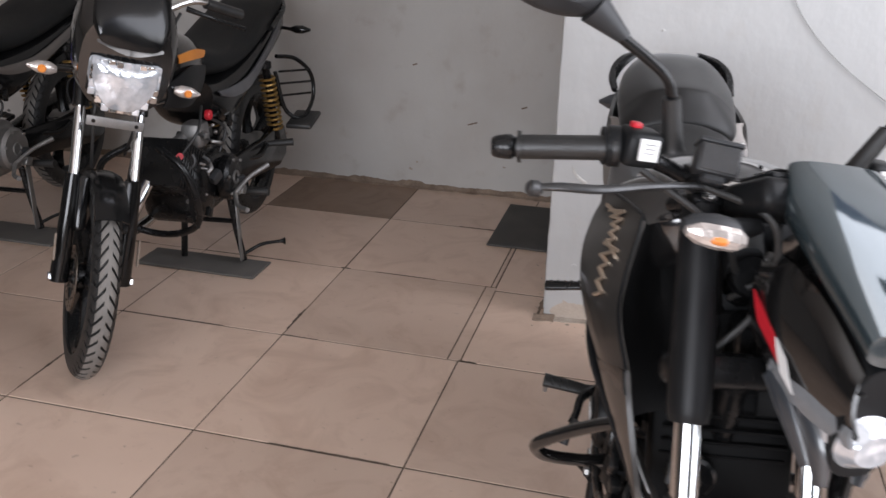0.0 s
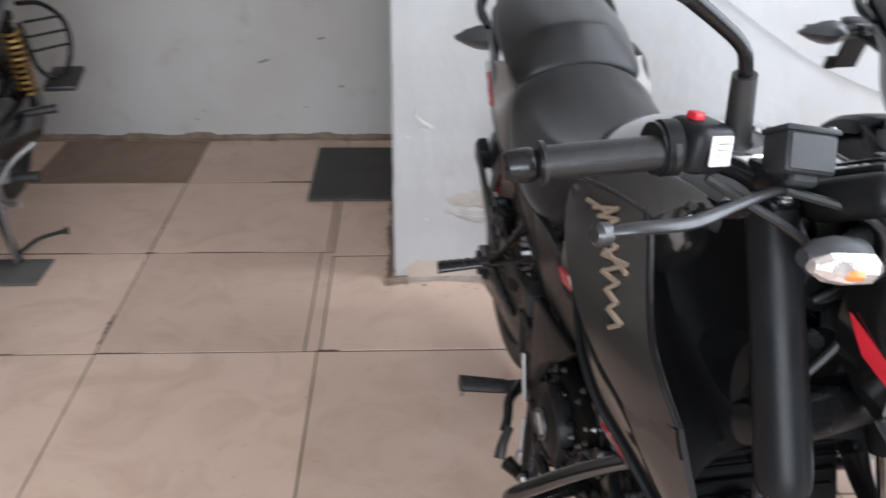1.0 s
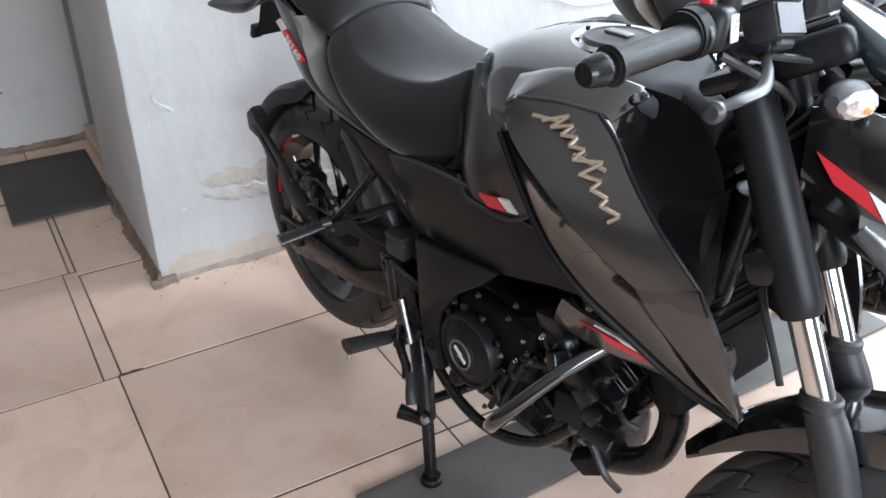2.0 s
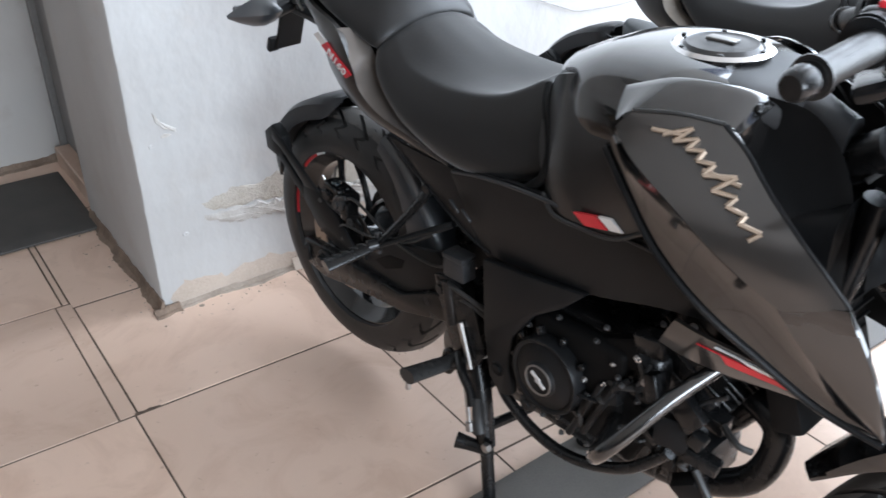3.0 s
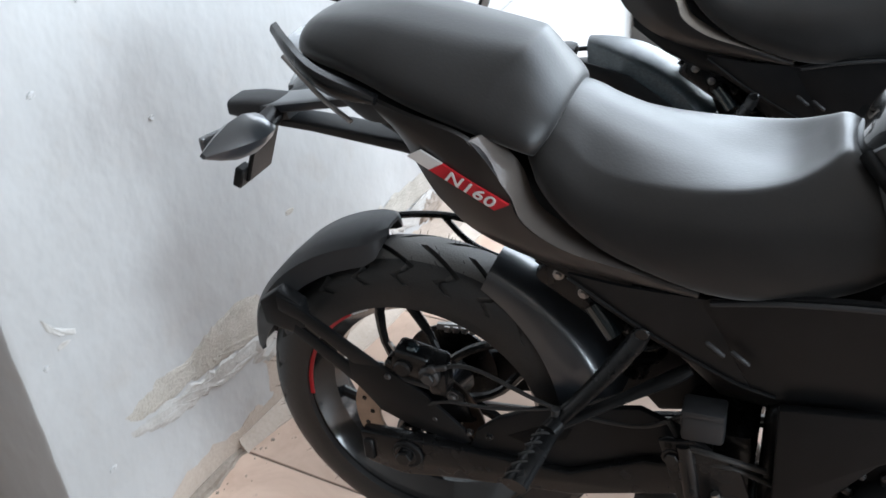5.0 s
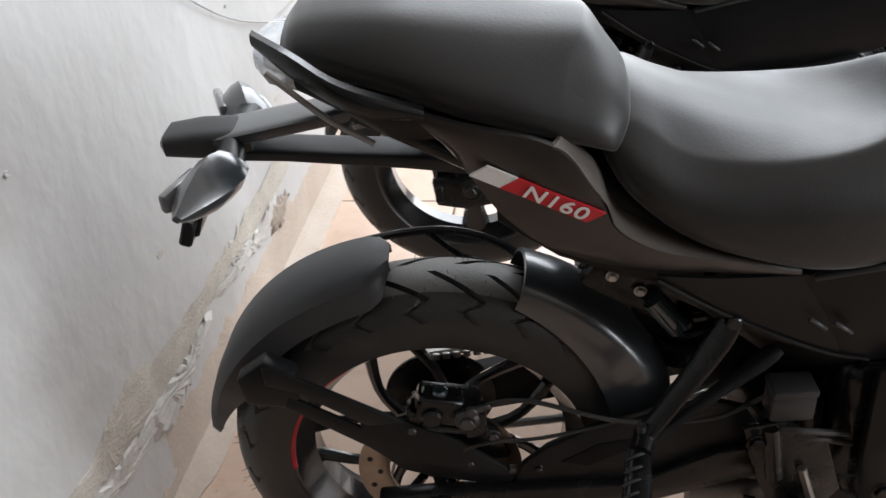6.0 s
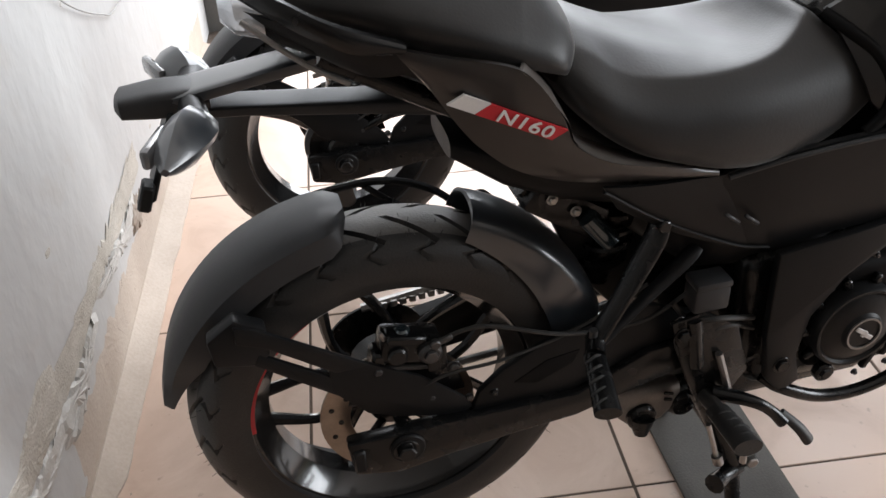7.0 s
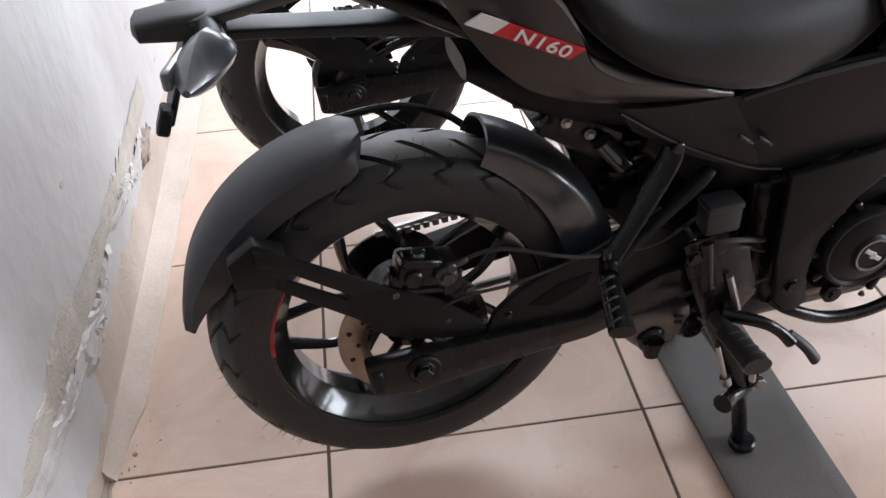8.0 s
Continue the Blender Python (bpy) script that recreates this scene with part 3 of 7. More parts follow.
# ---- wheels ----
def tyre_mesh(R, width, rim_r, grooves=24, seg=300, cut=0.15):
    """A tyre round the y axis with curved slanting grooves cut into its tread."""
    prof = []
    for i in range(33):
        t = i / 32 * 2 - 1
        a = t * radians(118)
        y = width / 2 * math.sin(a) if abs(a) < math.pi / 2 else width / 2 * math.copysign(1 - 0.10 * (abs(a) - math.pi / 2), a)
        depth = (R - rim_r)
        r = R - depth * (0.68 * (1 - math.cos(min(abs(a), math.pi / 2))) + 0.32 * max(0, (abs(a) - radians(70)) / radians(48)) ** 1.2)
        prof.append((r, y, t))
    bm = bmesh.new()
    rows, crown = [], set()
    period = seg // grooves
    for i in range(seg):
        row = []
        for r, y, t in prof:
            # the rows of the mesh lean with the grooves, so that their walls stay clean
            m = abs(t)
            lean = 1.15 * min(m, 0.40) / 0.40 - 0.42 * max(0.0, min(m, 0.50) - 0.40) / 0.10 + 0.35 * max(0.0, min(m, 0.62) - 0.50) / 0.12
            ang = 2 * math.pi * i / seg - 2 * math.pi / grooves * lean
            rr = r
            k = (i + (period // 2 if t > 0 else 0)) % period
            if 0.09 < m < 0.62 and k < cut * period:
                rr -= 0.007
            row.append(bm.verts.new((rr * math.cos(ang), y, rr * math.sin(ang))))
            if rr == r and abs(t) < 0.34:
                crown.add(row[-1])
        rows.append(row)
    k = len(prof)
    for a, b in zip(rows, rows[1:] + rows[:1]):
        for i in range(k - 1):
            f = bm.faces.new((a[i], a[i + 1], b[i + 1], b[i]))
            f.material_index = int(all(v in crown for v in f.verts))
        bm.faces.new((a[k - 1], a[0], b[0], b[k - 1]))
    return bm


def wheel(bike, name, m, R, width, rim_r, twin=True, count=5, rim_mat="metal_black", marks=True, disc_r=0.115, disc_v=-0.07, rubber="rubber"):
    """A cast wheel: rim with its spokes, hub, tyre, brake disc and coloured rim marks. m: where its centre stands in the bike."""
    w = width * 0.40
    rim = part(name, moved(lathe([(rim_r + 0.004, -w), (rim_r + 0.010, -w + 0.003), (rim_r + 0.006, -w + 0.008), (rim_r - 0.010, -w * 0.6), (rim_r - 0.022, -w * 0.3), (rim_r - 0.022, w * 0.3), (rim_r - 0.010, w * 0.6), (rim_r + 0.006, w - 0.008), (rim_r + 0.010, w - 0.003), (rim_r + 0.004, w),
                                  (rim_r - 0.004, w - 0.002), (rim_r - 0.012, w * 0.72), (rim_r - 0.030, w * 0.35), (rim_r - 0.030, -w * 0.35), (rim_r - 0.012, -w * 0.72), (rim_r - 0.004, -w + 0.002)], 72), m), rim_mat, bike)
    tyre = part("tyre", moved(tyre_mesh(R, width, rim_r, 24 if rubber == "rubber" else 48, 480, 0.15 if rubber == "rubber" else 0.11), m), "rubber", rim)
    # paler crown: light painted on the street bikes' tread, dust on the commuters'
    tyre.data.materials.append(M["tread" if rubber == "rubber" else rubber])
    tyre.data.set_sharp_from_angle(angle=radians(20))
    part("hub", moved(merge(lathe([(0.016, -0.055), (0.04, -0.055), (0.046, -0.04), (0.04, -0.02), (0.036, 0), (0.04, 0.02), (0.05, 0.05), (0.016, 0.055)], 32), lathe([(0.001, -0.09), (0.010, -0.09), (0.010, 0.09), (0.001, 0.09)], 14)), m), rim_mat, rim)
    for i in range(count):
        a = 2 * math.pi * (i + (0.514 if twin else 0.25)) / count
        offs = (-0.15, 0.15) if twin else (0.0,)
        for o in offs:
            p0 = Vector((0.036 * math.cos(a + o * 5.5), 0, 0.036 * math.sin(a + o * 5.5)))
            p1 = Vector((0.55 * rim_r * math.cos(a + o * 2.6), -0.006, 0.55 * rim_r * math.sin(a + o * 2.6)))
            p2 = Vector(((rim_r - 0.024) * math.cos(a + o), 0, (rim_r - 0.024) * math.sin(a + o)))
            rr = (0.011, 0.0075, 0.010) if twin else (0.03, 0.02, 0.034)
            part("spoke", moved(tube((p0, p1, p2), rr, 8, 8), m), rim_mat, rim)
    if disc_r:
        d = lathe([(disc_r * 0.62, disc_v - 0.002), (disc_r, disc_v - 0.002), (disc_r, disc_v + 0.002), (disc_r * 0.62, disc_v + 0.002)], 60)
        part("brake_disc", moved(d, m), "disc", rim, "worn brown-grey steel brake disc with drilled holes")
        for i in range(24):
            a = 2 * math.pi * i / 24
            r = disc_r * (0.74 + 0.13 * (i % 2))
            part("disc_hole", moved(disc((r * math.cos(a), disc_v - 0.0025, r * math.sin(a)), 0.0042, 0.002, 8, 0.0005), m), "metal_black", rim)
        for i in range(5):
            a = 2 * math.pi * i / 5
            part("disc_carrier", moved(tube(((0.03 * math.cos(a), disc_v + 0.003, 0.03 * math.sin(a)), (disc_r * 0.68 * math.cos(a + 0.2), disc_v + 0.003, disc_r * 0.68 * math.sin(a + 0.2))), 0.007, 8), m), "metal_black", rim)
    if marks:
        for a0, a1, c in marks:
            part("rim_mark", moved(lathe([(rim_r + 0.0125, -w - 0.001), (rim_r + 0.006, -w - 0.0035), (rim_r - 0.006, -w - 0.0022), (rim_r - 0.006, -w + 0.001), (rim_r + 0.006, -w)], max(4, int((a1 - a0) / 3)), (0, 0, 0), a0, a1), m), c, rim)
    return rim


# ---- the street bike ----
def naked_bike(m, label, far=False):
    """A naked street bike on its centre stand: x forwards from the rear axle, y to its left, z up."""
    bike = thing("motorcycle", label, "motorcycle", m, "motorcycles in the garage")
    AX = 0.383

    def p(name, bm, material, parent=bike, label=""):
        return part(name, bm, material, parent, label)

    def both(name, bm, material, parent=bike, label=""):
        other = mirrored(bm)
        return p(name, bm, material, parent, label), p(name, other, material, parent, label)

    # rear wheel, fender, hugger
    marks = [(112, 120, "white"), (122, 140, "red"), (148, 181, "red")] if not far else [(20, 55, "red")]
    rear = wheel(bike, "rear_wheel", Matrix.Translation((0, 0, AX)), 0.297, 0.13, 0.212, not far, 5 if not far else 3, "rim", marks, 0.115 if not far else 0)
    if far:
        p("hub_cover", merge(disc((0.0, -0.070, AX), 0.085, 0.03, 40, 0.010), disc((0.0, -0.090, AX), 0.035, 0.03, 24, 0.006), tube(((0.0, -0.092, AX + 0.02), (0.12, -0.105, AX + 0.075), (0.26, -0.11, AX + 0.10)), 0.010, 10, 10)), "metal_black", rear, "black hub drum with its stay rod")
    def arc(r, a, y):
        return Vector((r * math.cos(radians(a)), y, AX + r * math.sin(radians(a))))
    rings = []
    for i in range(25):
        a = 97 + (170 - 97) * i / 24
        t = i / 24
        hw = (0.060 + 0.010 * math.sin(math.pi * min(1, t * 1.2))) * (0.45 + 0.55 * (1 - (1 - min(1, t * 9)) ** 2) ** 0.5) - 0.10 * max(0, t - 0.72)
        drop = (0.006 + 0.034 * (1 - (1 - min(1, t * 9)) ** 2) ** 0.5) * (1 - 0.75 * max(0, t - 0.75) / 0.25) + 0.006
        r = 0.330 + 0.006 * math.sin(math.pi * t)
        outer = [arc(r - drop, a, -hw), arc(r - 0.012, a, -hw * 0.96), arc(r - 0.002, a, -hw * 0.7), arc(r, a, 0), arc(r - 0.002, a, hw * 0.7), arc(r - 0.012, a, hw * 0.96), arc(r - drop, a, hw)]
        inner = [arc(r - drop, a, hw - 0.005), arc(r - 0.018, a, hw * 0.96 - 0.005), arc(r - 0.007, a, hw * 0.66), arc(r - 0.006, a, 0), arc(r - 0.007, a, -hw * 0.66), arc(r - 0.018, a, -hw * 0.96 + 0.005), arc(r - drop, a, -hw + 0.005)]
        rings.append(outer + inner)
    fender = p("rear_fender", loft(rings), "plastic_grey", bike, "matt charcoal tyre-hugging rear mudguard")
    # the arm that carries the fender
    arm = p("fender_arm", plate([(-0.095, 0.517), (-0.04, 0.513), (0.03, 0.471), (0.092, 0.414), (0.105, 0.393), (0.091, 0.38), (0.001, 0.401), (-0.048, 0.422), (-0.073, 0.452), (-0.092, 0.472)], -0.107, -0.099, 0.003), "plastic", fender)
    p("arm_bar", plate([(-0.205, 0.618), (-0.176, 0.606), (-0.112, 0.562), (-0.036, 0.510), (-0.085, 0.508), (-0.169, 0.573), (-0.205, 0.588)], -0.108, -0.100, 0.003), "plastic", arm)
    p("arm_bar", plate([(-0.180, 0.566), (-0.089, 0.500), (-0.062, 0.490), (-0.080, 0.460), (-0.12, 0.492), (-0.188, 0.548)], -0.106, -0.098, 0.003), "plastic", arm)
    p("arm_root", plate([(-0.240, 0.598), (-0.202, 0.625), (-0.165, 0.603), (-0.164, 0.560), (-0.185, 0.545), (-0.236, 0.556)], -0.105, -0.080, 0.004), "plastic", arm)
    p("fender_bolt", bolt((0.10, -0.104, 0.408), 0.005), "lever", fender)
    p("fender_bolt", bolt((0.045, -0.104, 0.425), 0.005), "lever", fender)
    rings = []
    for i in range(20):
        t = i / 19
        a = 66 - 48 * t if not far else 91 - 56 * t
        hw = 0.050 + 0.025 * t if not far else 0.026 + 0.044 * min(1, 3 * t) ** 0.7
        r = 0.326 + 0.012 * t if not far else 0.346 - 0.012 * t
        drop = 0.018 + 0.045 * t if not far else 0.03 + 0.085 * math.sin(math.pi * min(1.0, 0.08 + 0.8 * t))
        o = [arc(r - drop - 0.02, a, -hw * 1.02)] + [arc(r + 0.004 - (0.016 if far else 0.028) * (1 - math.cos(radians(k))), a, hw * math.sin(radians(k))) for k in range(-84, 85, 12)] + [arc(r - drop - 0.02, a, hw * 1.02)]
        inn = [q.lerp(Vector((0, q.y, AX)), 0.018) for q in o[::-1]]
        rings.append(o + inn)
    hug = p("hugger", loft(rings), "carbon" if far else "hugger", bike, "smooth black plastic hugger over the tyre" if not far else "blue-grey woven-finish hugger over the tyre")
    if far:
        both("hugger_side", plate([(-0.015, 0.705), (0.10, 0.675), (0.20, 0.61), (0.27, 0.54), (0.30, 0.46), (0.25, 0.46), (0.20, 0.54), (0.12, 0.62), (0.02, 0.665)], -0.084, -0.077, 0.002), "plastic", hug)
    # swingarm, axle, caliper, shock, chain
    swing = p("swingarm", plate([(-0.085, 0.384), (-0.078, 0.322), (-0.013, 0.308), (0.07, 0.322), (0.17, 0.334), (0.26, 0.342), (0.36, 0.372), (0.46, 0.40), (0.47, 0.45), (0.37, 0.44), (0.26, 0.386), (0.117, 0.388), (0.0, 0.387)], -0.124, -0.098, 0.006), "metal_black")
    p("swingarm_gusset", plate([(0.10, 0.383), (0.114, 0.42), (0.148, 0.452), (0.208, 0.484), (0.26, 0.497), (0.36, 0.52), (0.46, 0.48), (0.46, 0.40), (0.30, 0.368)], -0.110, -0.098, 0.003), "plastic", swing)
    # dark panel laid on the gusset for the shade in its recess
    p("gusset_shade", plate([(0.165, 0.425), (0.215, 0.455), (0.265, 0.462), (0.255, 0.44), (0.20, 0.415)], -0.1115, -0.109, 0.001), "scoop", swing)
    p("gusset_bolt", bolt((0.135, -0.112, 0.415), 0.005), "metal_black", swing)
    p("chain_adjuster", rbox((-0.070, -0.124, 0.352), (0.018, 0.012, 0.040), 0.003, 1), "plastic", swing)
    p("axle_washer", disc((0.0, -0.127, 0.359), 0.026, 0.006, 24, 0.002), "plastic", swing)
    p("swingarm_side", plate([(-0.045, 0.322), (-0.048, 0.40), (0.12, 0.43), (0.26, 0.49), (0.38, 0.52), (0.46, 0.47), (0.44, 0.40), (0.26, 0.365), (0.02, 0.33)], 0.085, 0.115, 0.005), "plastic", swing)
    p("swingarm_pivot", merge(rbox((0.465, 0, 0.42), (0.10, 0.20, 0.15), 0.02, 2), disc((0.455, -0.128, 0.445), 0.016, 0.012, 18, 0.003)), "metal_black", swing)
    p("axle", tube(((-0.003, -0.13, 0.359), (0, -0.1, 0.37), (0, 0.13, AX)), 0.010, 12), "metal_black", swing)
    p("axle_nut", merge(disc((-0.003, -0.135, 0.359), 0.014, 0.014, 6, 0.002), disc((-0.003, -0.130, 0.359), 0.019, 0.004, 18, 0.001)), "metal_black", swing)
    cal = p("brake_caliper", merge(rbox((0.02, -0.082, 0.515), (0.085, 0.045, 0.042), 0.008, 2, (0, 12, 0)), rbox((0.015, -0.092, 0.536), (0.055, 0.03, 0.014), 0.003, 1, (0, 12, 0)), rbox((-0.025, -0.085, 0.502), (0.022, 0.035, 0.034), 0.004, 1, (0, 12, 0)), rbox((0.055, -0.09, 0.495), (0.03, 0.035, 0.045), 0.006), disc((0.0, -0.105, 0.516), 0.014, 0.016, 18)), "metal_black")
    p("caliper_bracket", plate([(-0.01, 0.40), (-0.035, 0.48), (0.03, 0.50), (0.085, 0.46), (0.10, 0.41)], -0.085, -0.077, 0.003), "metal_black", cal)
    p("caliper_cap", disc((0.012, -0.088, 0.540), 0.011, 0.016, 16, 0.003, "z"), "smoke", cal)
    p("caliper_piston", merge(disc((0.045, -0.108, 0.512), 0.017, 0.016, 20, 0.004), disc((0.045, -0.118, 0.512), 0.010, 0.006, 6, 0.001)), "lever", cal)
    p("caliper_pin", merge(tube(((-0.03, -0.10, 0.495), (0.07, -0.10, 0.478)), 0.005, 8), bolt((-0.028, -0.106, 0.494), 0.006), bolt((0.078, -0.108, 0.477), 0.007)), "lever", cal)
    p("bleed_nipple", tube(((-0.012, -0.095, 0.535), (-0.020, -0.10, 0.556)), (0.004, 0.0028), 8, 4), "steel", cal)
    p("hose_union", merge(disc((0.052, -0.112, 0.528), 0.008, 0.010, 12, 0.002), rbox((0.066, -0.112, 0.533), (0.022, 0.007, 0.009), 0.002, 1, (0, -20, 0))), "lever", cal)
    p("sensor_cable", tube(((0.02, -0.10, 0.44), (0.07, -0.112, 0.47), (0.15, -0.112, 0.475), (0.26, -0.108, 0.50), (0.36, -0.115, 0.56)), 0.0026, 6, 24), "rubber", cal)
    p("brake_hose", tube(((0.05, -0.10, 0.52), (0.12, -0.115, 0.545), (0.24, -0.115, 0.50), (0.36, -0.11, 0.49), (0.43, -0.12, 0.54)), 0.0032, 8), "rubber", cal)
    shock = p("shock_absorber", tube(((0.33, 0.0, 0.50), (0.39, 0.0, 0.72)), 0.022, 16), "metal_black")
    coil = [(0.335 + 0.055 * t + 0.032 * math.cos(t * 44), 0.032 * math.sin(t * 44), 0.52 + 0.19 * t) for t in (i / 90 for i in range(91))]
    p("spring", tube(coil, 0.006, 6, 181), "metal_black", shock)
    p("inner_fender", plate([(0.24, 0.66), (0.30, 0.745), (0.46, 0.745), (0.50, 0.60), (0.46, 0.45), (0.37, 0.43), (0.31, 0.50)], 0.0, 0.035, 0.006), "plastic", bike, "black plastic splash plate behind the wheel")
    link = p("shock_linkage", merge(rbox((0.262, 0, 0.662), (0.13, 0.11, 0.055), 0.012, 2, (0, 34, 0)), tube(((0.20, -0.03, 0.70), (0.34, -0.03, 0.585)), 0.012, 10), tube(((0.21, 0.05, 0.69), (0.35, 0.05, 0.60)), 0.010, 10)), "metal_black", bike, "black shock mount behind the hugger")
    p("mount_canister", tube(((0.285, -0.065, 0.655), (0.318, -0.075, 0.615)), 0.015, 16), "smoke", link)
    for c in ((0.235, -0.062, 0.690), (0.27, -0.062, 0.665), (0.225, 0.02, 0.705)):
        p("mount_bolt", bolt(c, 0.006), "steel", link)
    chain = p("chain", tube(((-0.02, 0.078, AX + 0.082), (0.3, 0.078, 0.50), (0.54, 0.078, 0.46)), 0.007, 6), "steel")
    p("chain_lower", tube(((-0.02, 0.078, AX - 0.082), (0.3, 0.078, 0.33), (0.54, 0.078, 0.39)), 0.007, 6), "steel", chain)
    for i in range(22):
        t = i / 21
        p("chain_link", rbox((0.32 * t, 0.078, AX + 0.082 + (0.49 - AX - 0.082) * t * 1.05), (0.011, 0.018, 0.012), 0.002), "steel", chain)
    p("sprocket", disc((0, 0.078, AX), 0.085, 0.006, 40, 0.001), "metal_black", rear)
    # fine moulding hairs on the new tread
    rnd = random.Random(7)
    hairs = bmesh.new()
    for i in range(150 if not far else 0):
        a, y = radians(rnd.uniform(0, 360)), rnd.choice((-1, 1)) * rnd.uniform(0.012, 0.05)
        r0 = 0.297 - 6.5 * y * y
        q = Vector((r0 * math.cos(a), y, AX + r0 * math.sin(a)))
        out = Vector((math.cos(a + rnd.uniform(-0.5, 0.5)), 8 * y, math.sin(a))).normalized()
        hairs = merge(hairs, tube((q - out * 0.002, q + out * rnd.uniform(0.005, 0.011)), (0.0006, 0.0003), 3, 2))
    if not far:
        tagged(p("tyre_hairs", hairs, "rubber", rear), "fine rubber moulding hairs", "", "", "stuff")
    guard = p("chain_guard", tube(((-0.25, 0.07, AX + 0.18), (-0.15, 0.09, AX + 0.262), (0.0, 0.095, AX + 0.292), (0.1, 0.09, AX + 0.268), (0.17, 0.085, AX + 0.20)), 0.006, 8), "metal_black", bike, "thin black wire guard arching over the tyre")
    p("guard_strut", tube(((0.0, 0.095, AX + 0.292), (0.06, 0.08, AX + 0.25), (0.16, 0.09, AX + 0.21)), 0.005, 8), "metal_black", guard)

    # seats
    p("rider_seat", cushion([
        [(0.215, 0.06, 0.875), (0.215, 0.105, 0.880), (0.215, 0.115, 0.890), (0.220, 0.110, 0.905), (0.225, 0.095, 0.918), (0.228, 0.085, 0.924), (0.232, 0.05, 0.936), (0.235, 0.012, 0.940)],
        [(0.235, 0.09, 0.840), (0.235, 0.132, 0.845), (0.238, 0.144, 0.865), (0.245, 0.136, 0.888), (0.258, 0.106, 0.908), (0.260, 0.096, 0.914), (0.255, 0.05, 0.936), (0.252, 0.012, 0.942)],
        [(0.30, 0.10, 0.785), (0.30, 0.145, 0.790), (0.30, 0.160, 0.815), (0.30, 0.150, 0.850), (0.298, 0.119, 0.879), (0.297, 0.108, 0.885), (0.295, 0.06, 0.913), (0.293, 0.012, 0.921)],
        [(0.37, 0.10, 0.758), (0.37, 0.148, 0.762), (0.37, 0.164, 0.785), (0.37, 0.155, 0.830), (0.37, 0.125, 0.866), (0.37, 0.113, 0.871), (0.365, 0.06, 0.886), (0.365, 0.012, 0.891)],
        [(0.45, 0.10, 0.735), (0.45, 0.147, 0.738), (0.45, 0.162, 0.760), (0.45, 0.152, 0.825), (0.45, 0.121, 0.864), (0.45, 0.110, 0.868), (0.45, 0.06, 0.868), (0.45, 0.012, 0.866)],
        [(0.53, 0.10, 0.735), (0.53, 0.139, 0.740), (0.53, 0.153, 0.760), (0.525, 0.138, 0.830), (0.515, 0.106, 0.871), (0.512, 0.095, 0.875), (0.512, 0.05, 0.868), (0.512, 0.012, 0.866)],
        [(0.59, 0.09, 0.745), (0.59, 0.126, 0.750), (0.592, 0.140, 0.770), (0.580, 0.124, 0.840), (0.553, 0.085, 0.887), (0.550, 0.075, 0.892), (0.548, 0.04, 0.886), (0.548, 0.012, 0.884)],
        [(0.63, 0.08, 0.765), (0.63, 0.117, 0.770), (0.632, 0.130, 0.790), (0.618, 0.110, 0.855), (0.576, 0.064, 0.902), (0.573, 0.056, 0.908), (0.570, 0.03, 0.910), (0.570, 0.01, 0.911)],
        [(0.655, 0.08, 0.79), (0.655, 0.115, 0.795), (0.655, 0.124, 0.810), (0.640, 0.102, 0.855), (0.594, 0.056, 0.894), (0.591, 0.05, 0.897), (0.587, 0.03, 0.898), (0.587, 0.01, 0.898)],
        [(0.655, 0.06, 0.795), (0.655, 0.10, 0.80), (0.653, 0.11, 0.810), (0.638, 0.09, 0.845), (0.592, 0.045, 0.880), (0.589, 0.04, 0.882), (0.587, 0.03, 0.882), (0.587, 0.01, 0.882)]], 2, 2), "seat", bike, "black leatherette rider seat with a flat top")
